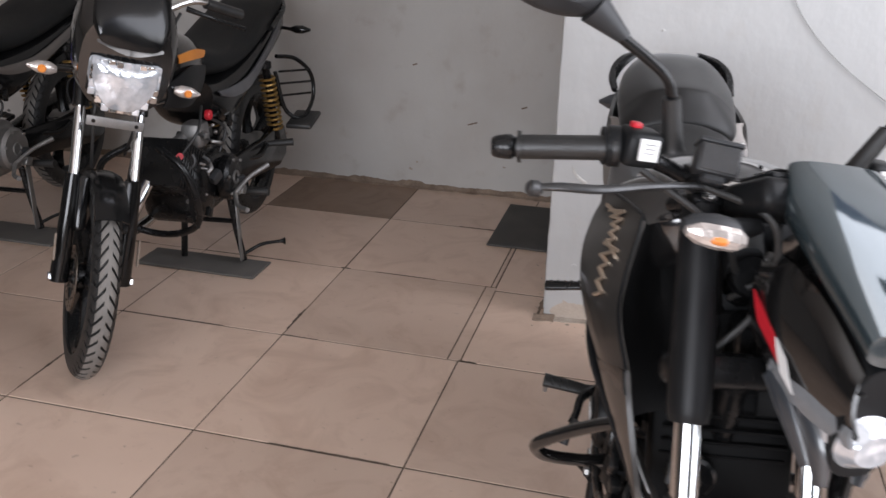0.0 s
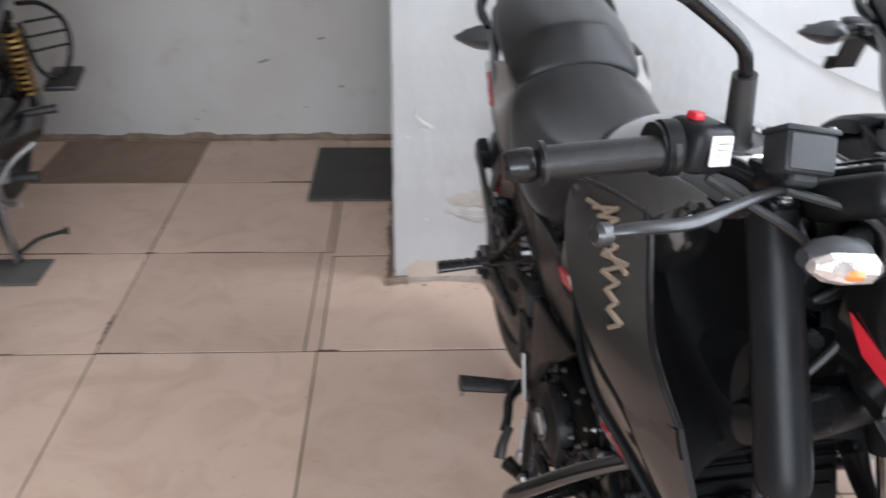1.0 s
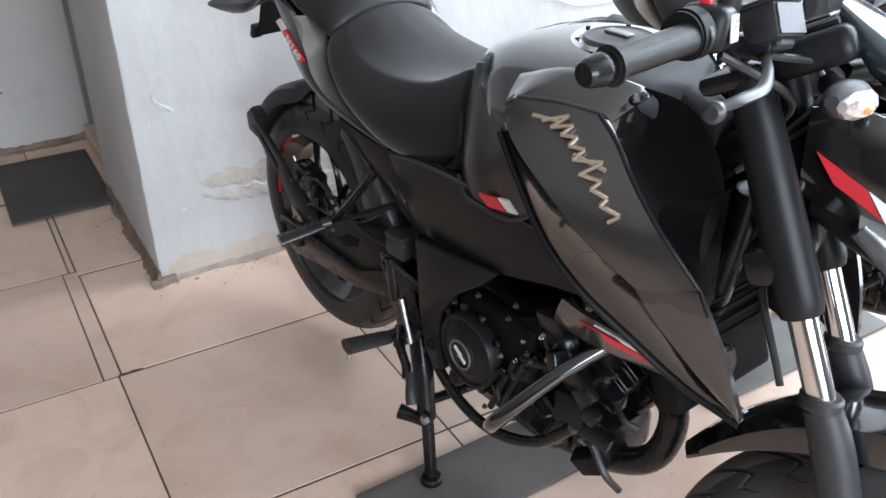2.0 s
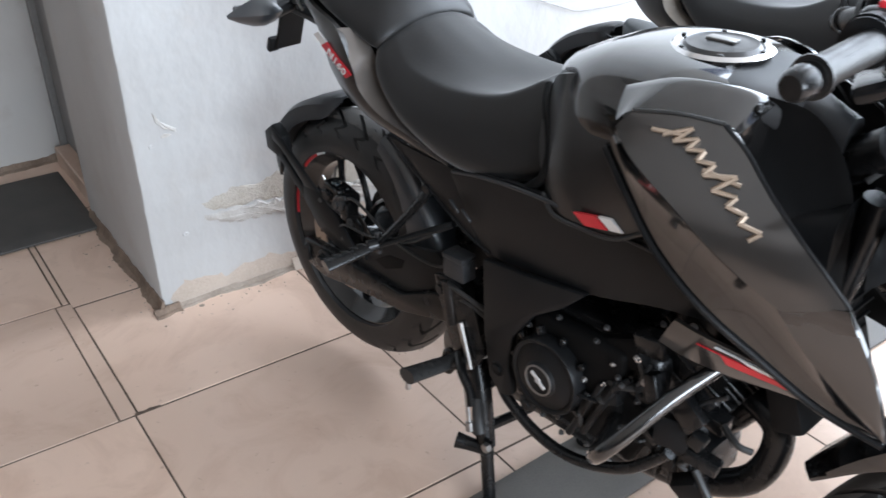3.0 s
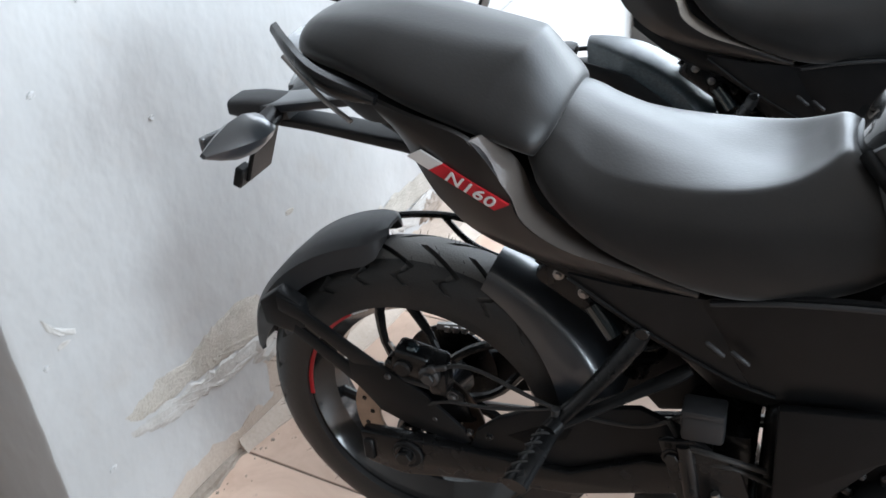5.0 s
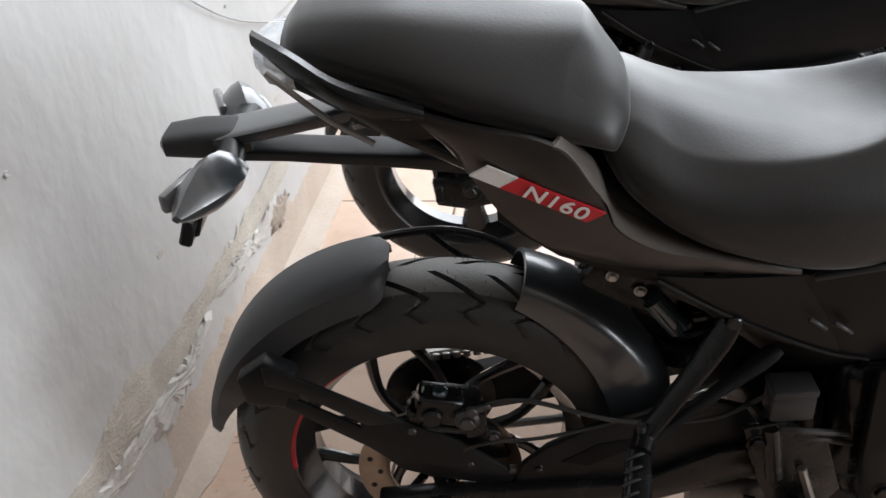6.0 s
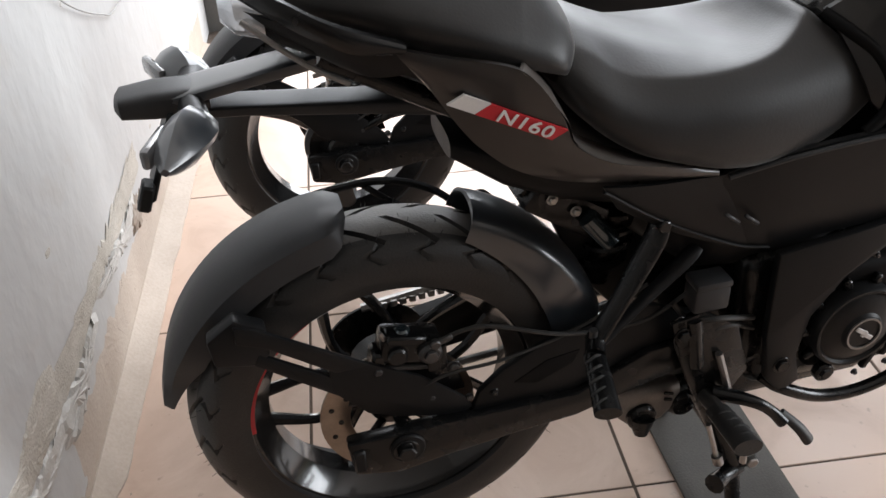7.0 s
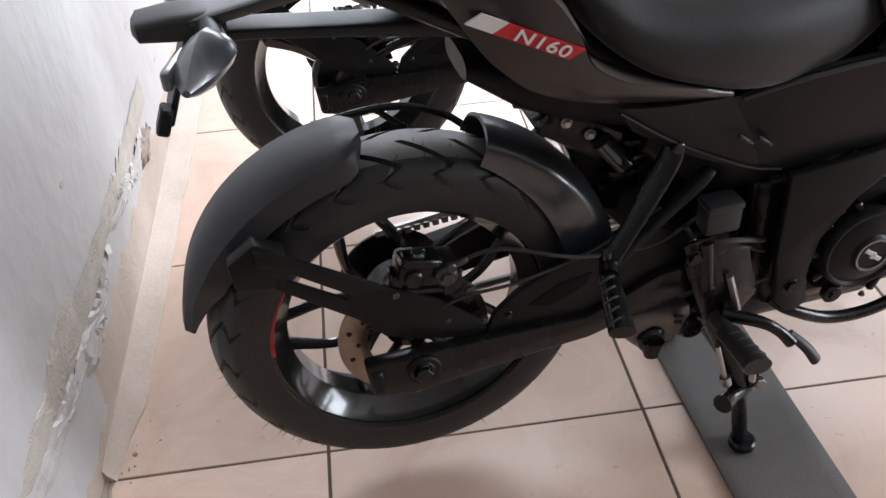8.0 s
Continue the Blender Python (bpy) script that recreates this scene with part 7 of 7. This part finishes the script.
    fh("headlamp_cowl", loft([section(hx - 0.04, 1.10, 0.90, 0.115, 2.8), section(hx + 0.03, 1.13, 0.84, 0.145, 2.8), section(hx + 0.10, 1.10, 0.80, 0.142, 2.6), section(hx + 0.135, 1.06, 0.79, 0.125, 2.6)]), "gloss", bike, "gloss black headlamp cowl")
    fh("fly_screen", loft([section(hx + 0.0, 1.215, 1.19, 0.07, 2.6), section(hx + 0.06, 1.18, 1.06, 0.105, 2.6), section(hx + 0.13, 1.08, 0.995, 0.105, 2.6), section(hx + 0.155, 1.02, 0.975, 0.085, 2.6)]), "shiny_plastic", bike, "smoked black fly screen")
    rows = []
    for x, k in ((hx + 0.12, 1.0), (hx + 0.15, 0.97), (hx + 0.168, 0.85), (hx + 0.178, 0.55), (hx + 0.181, 0.2)):
        ring = []
        for i in range(32):
            a = 2 * math.pi * i / 32
            c, sn = math.cos(a), math.sin(a)
            w = 0.100 * (1.0 + 0.06 * sn if sn > 0 else 0.70 + 0.30 * (1 + sn))
            y = w * math.copysign(abs(c) ** (0.35 if sn > 0 else 0.6), c)
            z = (0.072 if sn > 0 else 0.098) * math.copysign(abs(sn) ** (0.45 if sn > 0 else 0.9), sn) - (0.022 * (1 - abs(c)) if sn > 0 else 0)
            ring.append(Vector((x, y * k, 0.885 + z * k)))
        rows.append(ring)
    lamp = fh("headlamp", loft(rows), "lens", bike, "large clear headlamp with a bright reflector")
    facet_rnd = random.Random(19)
    for a in range(-4, 5):
        for b in range(-4, 4):
            y, z = a * 0.021, 0.888 + b * 0.0215
            wide = 0.094 if z > 0.87 else 0.094 * (1 - ((0.87 - z) / 0.10) ** 2)
            if abs(y) > wide or z < 0.80 or z > 0.945:
                continue
            tilt = (0, facet_rnd.uniform(-12, 12), facet_rnd.uniform(-12, 12))
            fh("reflector_facet", rbox((hx + 0.172 - 1.6 * y * y - 1.4 * (z - 0.885) ** 2, y, z), (0.006, 0.0215, 0.022), 0.003, 1, tilt), "chrome" if facet_rnd.random() < 0.3 else "lens", lamp)
    fh("lamp_rim", tube([(q.x - 0.004, q.y * 1.04, 0.885 + (q.z - 0.885) * 1.04) for q in rows[0]] + [(rows[0][0].x - 0.004, rows[0][0].y * 1.04, 0.885 + (rows[0][0].z - 0.885) * 1.04)], 0.007, 8, 64), "shiny_plastic", lamp)
    fh("pilot_lamp", skin([(hx + 0.13, -0.09, 0.992), (hx + 0.155, 0.0, 0.974), (hx + 0.13, 0.09, 0.992)], [(hx + 0.14, -0.085, 0.978), (hx + 0.165, 0.0, 0.960), (hx + 0.14, 0.085, 0.978)], 12, 3, 0, 0.008), "alloy", lamp)
    f("plate_bracket", rbox((hx + 0.115, 0.0, 0.775), (0.008, 0.16, 0.03), 0.004, 2), "alloy", bike, "bare metal number plate bracket")
    for s in (-1, 1):
        f("bracket_hole", disc((hx + 0.1195, s * 0.06, 0.775), 0.006, 0.003, 10, 0.001, "x"), "metal_black", bike)
        st = f("front_indicator", tube(((hx + 0.02, s * 0.12, 0.89), (hx + 0.02, s * 0.165, 0.885)), 0.010, 10), "shiny_plastic", bike, "front indicator with a clear lens and amber bulb")
        f("indicator_lens", loft([[Vector((hx + 0.03 + 0.018 * k * math.cos(a), s * y, 0.882 + 0.019 * k * math.sin(a))) for a in (2 * math.pi * i / 18 for i in range(18))] for y, k in ((0.165, 0.5), (0.185, 1.0), (0.215, 0.95), (0.245, 0.2))]), "signal", st)
        f("indicator_bulb", disc((hx + 0.048, s * 0.205, 0.882), 0.012, 0.008, 14, 0.003, "x"), "amber", st)
    bar = f("handlebar", tube(((hx - 0.16, -0.36, 1.12), (hx - 0.08, -0.2, 1.14), (hx - 0.03, -0.05, 1.06), (hx - 0.03, 0.05, 1.06), (hx - 0.08, 0.2, 1.14), (hx - 0.16, 0.36, 1.12)), 0.011, 12, 40), "chrome", bike, "handlebar with black grips")
    for s in (-1, 1):
        f("grip", tube(((hx - 0.10, s * 0.24, 1.138), (hx - 0.16, s * 0.37, 1.118)), 0.017, 16), "grip", bar)
        f("lever", tube(((hx - 0.03, s * 0.17, 1.12), (hx - 0.02, s * 0.25, 1.11), (hx - 0.08, s * 0.37, 1.09)), (0.009, 0.007, 0.007), 10, 16), "metal_black", bar)
    for i, pts in enumerate((((hx - 0.05, -0.16, 1.1), (hx + 0.02, -0.06, 1.0), (hx + 0.06, -0.05, 0.76), (hx + 0.02, -0.03, 0.6)), ((hx - 0.05, 0.16, 1.1), (hx + 0.0, 0.10, 0.95), (hx - 0.06, 0.09, 0.72), (hx - 0.2, 0.10, 0.58)))):
        f("control_cable", tube(pts, 0.005, 8, 24), "rubber")
    return bike


# ---- damp patches, mortar and wires on the walls ----
def patch(name, outline, depth, seed, material, jit=0.006):
    ob = part(name, ragged(outline, depth, seed, jit), material, pier, "", False)
    return ob


patch("bare_patch", [(0.155, 0.285), (0.20, 0.302), (0.26, 0.312), (0.33, 0.305), (0.38, 0.326), (0.44, 0.335), (0.51, 0.342), (0.56, 0.318), (0.56, 0.235), (0.50, 0.228), (0.44, 0.238), (0.38, 0.242), (0.32, 0.252), (0.25, 0.256), (0.18, 0.262)], 0.0022, 1, "bare")
patch("chipped_edge", [(0.15, 0.246), (0.20, 0.250), (0.26, 0.250), (0.33, 0.246), (0.40, 0.238), (0.47, 0.232), (0.54, 0.228), (0.56, 0.200), (0.50, 0.188), (0.42, 0.190), (0.36, 0.200), (0.30, 0.198), (0.25, 0.206), (0.19, 0.226)], 0.0045, 2, "chip", 0.007)
patch("bare_patch", [(0.54, 0.300), (0.60, 0.297), (0.66, 0.280), (0.72, 0.288), (0.80, 0.280), (0.9, 0.288), (1.06, 0.290), (1.22, 0.297), (1.42, 0.30), (1.42, 0.235), (1.2, 0.228), (1.05, 0.23), (0.95, 0.238), (0.82, 0.245), (0.72, 0.235), (0.62, 0.222), (0.55, 0.228)], 0.0022, 3, "bare", 0.010)
patch("chipped_edge", [(0.50, 0.232), (0.57, 0.230), (0.62, 0.222), (0.68, 0.228), (0.74, 0.232), (0.80, 0.238), (0.83, 0.224), (0.77, 0.208), (0.72, 0.190), (0.66, 0.170), (0.60, 0.158), (0.54, 0.156), (0.50, 0.182)], 0.009, 4, "chip", 0.008)
patch("chipped_edge", [(0.84, 0.238), (0.95, 0.234), (1.06, 0.226), (1.2, 0.222), (1.3, 0.225), (1.32, 0.18), (1.2, 0.165), (1.05, 0.192), (0.96, 0.205), (0.87, 0.216)], 0.005, 5, "chip", 0.010)
patch("brown_spot", [(1.20, 0.20), (1.26, 0.215), (1.36, 0.20), (1.38, 0.165), (1.30, 0.14), (1.22, 0.155)], 0.0062, 15, "rust", 0.012)
patch("paint_flake", [(0.062, 0.572), (0.075, 0.552), (0.10, 0.53), (0.122, 0.516), (0.118, 0.508), (0.09, 0.522), (0.066, 0.545)], 0.004, 6, "chip", 0.002)
rnd = random.Random(33)
for i in range(11):
    x0, x1 = 0.03 + 0.25 * i, 0.03 + 0.25 * i + rnd.uniform(0.24, 0.29)
    top = (0.035, 0.075) if i < 2 else (0.135, 0.165)
    tops = [(x1 - (x1 - x0) * k / 6, rnd.uniform(*top)) for k in range(7)]
    patch("damp_stain", [(x0, 0.004), (x1, 0.004)] + tops, 0.0008 + 0.0003 * (i % 2), 200 + i, "seep", 0.006)
rnd = random.Random(21)
for i in range(9):
    x, z, s = rnd.uniform(0.04, 2.2), rnd.uniform(0.12, 1.1), rnd.uniform(0.003, 0.008)
    patch("paint_blister", [(x + s * math.cos(a) * rnd.uniform(0.7, 1.6), z + s * math.sin(a)) for a in (2 * math.pi * k / 7 for k in range(7))], 0.0022, 30 + i, "wall", 0.001)


for i in range(16):
    x, z, s = 0.05 + 1.7 * rnd.random() ** 1.3, rnd.uniform(0.1, 1.5), rnd.uniform(0.003, 0.009)
    k = rnd.uniform(1.0, 2.6)
    patch("paint_chip", [(x + s * k * math.cos(a), z + s * math.sin(a) * rnd.uniform(0.5, 1.2)) for a in (2 * math.pi * q / 7 for q in range(7))], 0.0010, 90 + i, rnd.choice(("chip", "bare", "chip")), 0.0015)


def fillet(name, a, b, inward, parent, seed, size=(0.022, 0.03), material="grime"):
    """A crumbly mortar fillet where a wall meets the floor, from a to b; inward points into the room."""
    rnd = random.Random(seed)
    a, b, w = Vector(a), Vector(b), Vector(inward)
    n = max(4, int((b - a).length / 0.012))
    rings = []
    for i in range(n + 1):
        q = a.lerp(b, i / n)
        wave = noise.noise(Vector((seed * 3.1, i * 0.11, 0))) + 0.6 * noise.noise(Vector((seed * 3.1, i * 0.43, 5)))
        d, h = size[0] * (1 + 0.6 * wave + rnd.uniform(-0.06, 0.06)), size[1] * (1 + 0.75 * noise.noise(Vector((seed, i * 0.09, 9))) + 0.3 * noise.noise(Vector((seed, i * 0.37, 2))) + rnd.uniform(-0.05, 0.05))
        rings.append([q - w * 0.004 + Vector((0, 0, -0.005)), q + w * d + Vector((0, 0, -0.003)), q + w * d * 0.75 + Vector((0, 0, 0.004)), q + w * 0.45 * d + Vector((0, 0, 0.3 * h)), q + w * 0.003 + Vector((0, 0, h)), q - w * 0.004 + Vector((0, 0, h))])
    return part(name, loft(rings), material, parent, "", False)


wall_north = bpy.data.objects["wall_north"]
fillet("mortar_fillet", (-0.004, 0.0, 0), (0.46, 0.0, 0), (0, -1, 0), pier, 11, (0.026, 0.010), "silt")
fillet("mortar_fillet", (0.0, 0.70, 0), (0.0, -0.01, 0), (-1, 0, 0), pier, 12, (0.024, 0.034))
fillet("mortar_fillet", (-6.0, 1.275, 0), (0.05, 1.275, 0), (0, -1, 0), wall_north, 13, (0.028, 0.024), "grime")
fillet("rubble", (-0.03, -0.008, 0), (0.045, -0.008, 0), (0, -1, 0), pier, 14, (0.036, 0.012))
# a low skirt of mortar that widens along the white wall
rnd = random.Random(52)
rows = []
for i in range(121):
    x = 0.40 + 2.4 * i / 120
    w = 0.018 + 0.030 * min(1.0, (x - 0.40) / 0.18) + 0.012 * (x - 0.4) + 0.006 * noise.noise(Vector((x * 9, 0, 3))) + rnd.uniform(-0.0012, 0.0012)
    rows.append([Vector((x, 0.004, -0.004)), Vector((x, -w, -0.003)), Vector((x, -w + 0.002, 0.004)), Vector((x, -0.7 * w, 0.009)), Vector((x, -0.35 * w, 0.018)), Vector((x, -0.003, 0.032)), Vector((x, 0.004, 0.032))])
part("mortar_skirt", loft(rows), "seep", pier)
# crumbs of dirt strewn along the foot of the pier
crumbs = bmesh.new()
for i in range(80):
    if i % 2:
        x, y = -abs(rnd.gauss(0.03, 0.03)) - 0.012, rnd.uniform(-0.03, 0.66)
    else:
        x, y = rnd.uniform(-0.03, 0.55), -abs(rnd.gauss(0.04, 0.025)) - 0.012
    r = rnd.uniform(0.0008, 0.0026) * (1.9 if i % 13 == 0 else 1.0)
    bmesh.ops.create_icosphere(crumbs, subdivisions=1, radius=r, matrix=Matrix.Translation((x, y, 0.4 * r)) @ Matrix.Diagonal((rnd.uniform(0.8, 2.0), rnd.uniform(0.7, 1.6), 0.6, 1)))
tagged(part("dirt_crumbs", crumbs, "silt", floor, "", False), "brown crumbs of dirt on the tiles", "", "", "stuff")
# brown spots low on the old wall
rnd = random.Random(61)
for i in range(7):
    x, z = -0.05 - 1.6 * rnd.random(), 0.07 + 0.20 * rnd.random() ** 2
    a = rnd.uniform(0.004, 0.010)
    bm = ragged([(x + a * rnd.uniform(0.6, 1.5) * math.cos(q), z + 0.6 * a * math.sin(q) * rnd.uniform(0.6, 1.3)) for q in (2 * math.pi * k / 9 for k in range(9))], 0.0009, 460 + i, 0.003)
    part("wall_spot", moved(bm, Matrix.Translation((0, 1.275, 0))), "rust", wall_north, "", False)
for x, z, l in ((-0.565, 0.352, 0.05), (-0.315, 0.45, 0.03), (-0.86, 0.62, 0.025), (-0.24, 0.24, 0.02)):
    part("scratch", rbox((x, 1.2745, z), (l, 0.004, 0.007), 0.002, 1, (0, -18, 0)), "grime", wall_north)

wire = part("wall_cable", tube([(0.60, -0.006, 1.42), (0.63, -0.006, 1.26), (0.671, -0.006, 1.151), (0.736, -0.006, 1.058), (0.832, -0.007, 0.966), (0.958, -0.008, 0.876), (1.194, -0.009, 0.727), (1.408, -0.009, 0.634), (1.55, -0.009, 0.60), (1.9, -0.008, 0.62), (2.4, -0.006, 0.8)], 0.0019, 8, 90), "wire")
tagged(wire, "thin grey cable hanging slack along the white wall", "cable")


# ---- rubber mats ----
def rubber_mat(x0, x1, y0, y1, label, rz=0.0, h=0.009, cover="mat"):
    cx, cy = (x0 + x1) / 2, (y0 + y1) / 2
    bm = rbox((0, 0, 0), (x1 - x0, y1 - y0, h), 0.003, 2)
    bmesh.ops.subdivide_edges(bm, edges=[e for e in bm.edges if e.calc_length() > 0.1], cuts=7, use_grid_fill=True)
    for v in bm.verts:
        v.co.z += 0.0012 * noise.noise(Vector((v.co.x * 7 + x0, v.co.y * 7, 0)))
    ob = part("rubber_mat", bm, cover)
    ob.matrix_world = pose(cx, cy, h / 2 + 0.0018, 0, 0, rz)
    return tagged(ob, label, "mat", "rubber mats on the floor")


# ---- the things ----
def bike_at(x, y, yaw, z=0.0):
    return Matrix.Translation((x, y, z)) @ Matrix.Rotation(yaw - math.pi / 2, 4, "Z")


rubber_mat(-0.335, 0.0, 0.60, 1.14, "dark rubber doormat before the grey door", cover="doormat")
rubber_mat(0.13, 0.76, -1.275, -1.075, "dark rubber mat under the centre stand", 3)
rubber_mat(0.975, 1.62, -1.26, -1.07, "dark rubber mat under a centre stand", 1)
rubber_mat(-1.63, -1.12, -0.025, 0.14, "dark rubber mat under the commuter bike", 0)
rubber_mat(-2.60, -2.055, 0.02, 0.20, "dark rubber mat under the commuter bike", 0)

naked_bike(bike_at(0.356, -0.567, 0.135), "gloss black street bike on a centre stand, steering turned")
naked_bike(bike_at(1.216, -0.517, 0.11), "black street bike parked beside another, silver tail stripe", far=True)
commuter_bike(bike_at(-1.40, 0.56, 0.12), "black commuter bike with golden rear springs, on its stand", 37, "orange")
commuter_bike(bike_at(-2.36, 0.62, 0.08), "black commuter bike with violet-blue trim and grey engine", 30, "blue")


# ---- floor tiles, last ----
def tile_mesh(sx, sy, name):
    bm = rbox((0, 0, -0.006), (sx, sy, 0.012), 0.0012, 1)
    me = bpy.data.meshes.new(name)
    bm.to_mesh(me)
    bm.free()
    return me


def lay(me, x, y, material, rnd):
    if not me.materials:
        me.materials.append(M[material])
    ob = new("tile", me)
    ob.parent = floor
    ob.location = (x, y, rnd.uniform(-0.0006, 0.0006))
    ob.rotation_euler = (rnd.uniform(-0.0008, 0.0008), rnd.uniform(-0.0008, 0.0008), rnd.uniform(-0.0015, 0.0015))


TX, TY, GAP, GAPY = 0.6155, 0.597, 0.0044, 0.0060
rnd = random.Random(4)
full, brown = tile_mesh(TX - GAP, TY - GAPY, "tile"), tile_mesh(TX - GAP, TY - GAPY, "tile_brown")
narrow, strip_me = tile_mesh(TX - 0.036 - GAP, TY - GAPY, "tile_narrow"), tile_mesh(0.044 - GAP, TY - GAPY, "tile_strip")
narrow_b, strip_b = tile_mesh(TX - 0.016 - GAP, TY - GAPY, "tile_narrow_b"), tile_mesh(0.019 - GAP, TY - GAPY, "tile_strip_b")
short_me, long_me = tile_mesh(TX - 0.008 - GAP, 0.566 - GAPY, "tile_short"), tile_mesh(TX - 0.004 - GAP, 0.626 - GAPY, "tile_long")
for i in range(-13, 7):
    for j in range(-10, 3):
        x0, y0 = -0.212 + TX * i, -0.404 + TY * j
        x1, y1 = x0 + TX, y0 + TY
        if y0 > 1.27 or x1 > 3.25 or x1 < -8.0 or y1 < -6.2 or (x0 > -0.05 and y0 > -0.02 and j >= 1):
            continue
        if i == -1 and j == 0:
            lay(narrow, x0 + (TX - 0.036) / 2, (y0 + y1) / 2, "tile", rnd)
            lay(strip_me, x1 - 0.014, (y0 + y1) / 2, "tile", rnd)
        elif i == -1 and j == 1:
            lay(narrow_b, x0 + (TX - 0.016) / 2, (y0 + y1) / 2, "tile", rnd)
            lay(strip_b, x1 - 0.006, (y0 + y1) / 2, "tile", rnd)
        elif i == 0 and j == 0:
            lay(short_me, (x0 + x1) / 2 + 0.004, y0 + 0.283, "tile", rnd)
        elif i == 0 and j == 1:
            lay(long_me, (x0 + x1) / 2 + 0.002, y1 - 0.313, "tile", rnd)
        elif (i, j) == (-2, 2):
            lay(brown, (x0 + x1) / 2, (y0 + y1) / 2, "tile_dark", rnd)
        else:
            lay(full, (x0 + x1) / 2, (y0 + y1) / 2, "tile", rnd)

# dirt that has gathered along some of the joints
for k, (ja, jb, side) in enumerate((((-1.45, -0.404), (-1.05, -0.404), 0.006), ((-0.84, 0.193), (-0.80, 0.193), 0.012), ((-0.50, 0.79), (-0.22, 0.79), 0.009), ((-0.83, -0.36), (-0.83, -0.20), 0.008), ((-0.212, -0.40), (-0.15, -0.404), 0.009), ((-1.9, 0.193), (-1.70, 0.193), 0.012), ((0.403, -0.405), (0.62, -0.404), 0.004), ((-0.827, -0.404), (-0.70, -0.404), 0.007), ((-1.44, 0.193), (-1.02, 0.193), 0.006), ((-0.827, 0.25), (-0.827, 0.55), 0.005), ((-0.60, -1.0), (-0.25, -1.0), 0.005), ((-1.443, -0.95), (-1.443, -0.55), 0.006), ((-0.70, 0.193), (-0.45, 0.193), 0.006))):
    a, b = Vector((*ja, 0)), Vector((*jb, 0))
    along = (b - a).normalized()
    across = Vector((-along.y, along.x, 0))
    rr = random.Random(60 + k)
    count = max(5, int((b - a).length / 0.012))
    rows = []
    for i in range(count + 1):
        c = a.lerp(b, i / count)
        w = side * rr.uniform(0.25, 1.0) * math.sin(math.pi * (0.08 + 0.84 * i / count)) ** 0.5
        rows.append([c - across * w + Vector((0, 0, 0.0004)), c - across * 0.4 * w + Vector((0, 0, 0.0016)), c + across * 0.5 * w + Vector((0, 0, 0.0016)), c + across * w * rr.uniform(0.6, 1.1) + Vector((0, 0, 0.0004))])
    part("joint_dirt", loft(rows), "joint", floor, "", False)
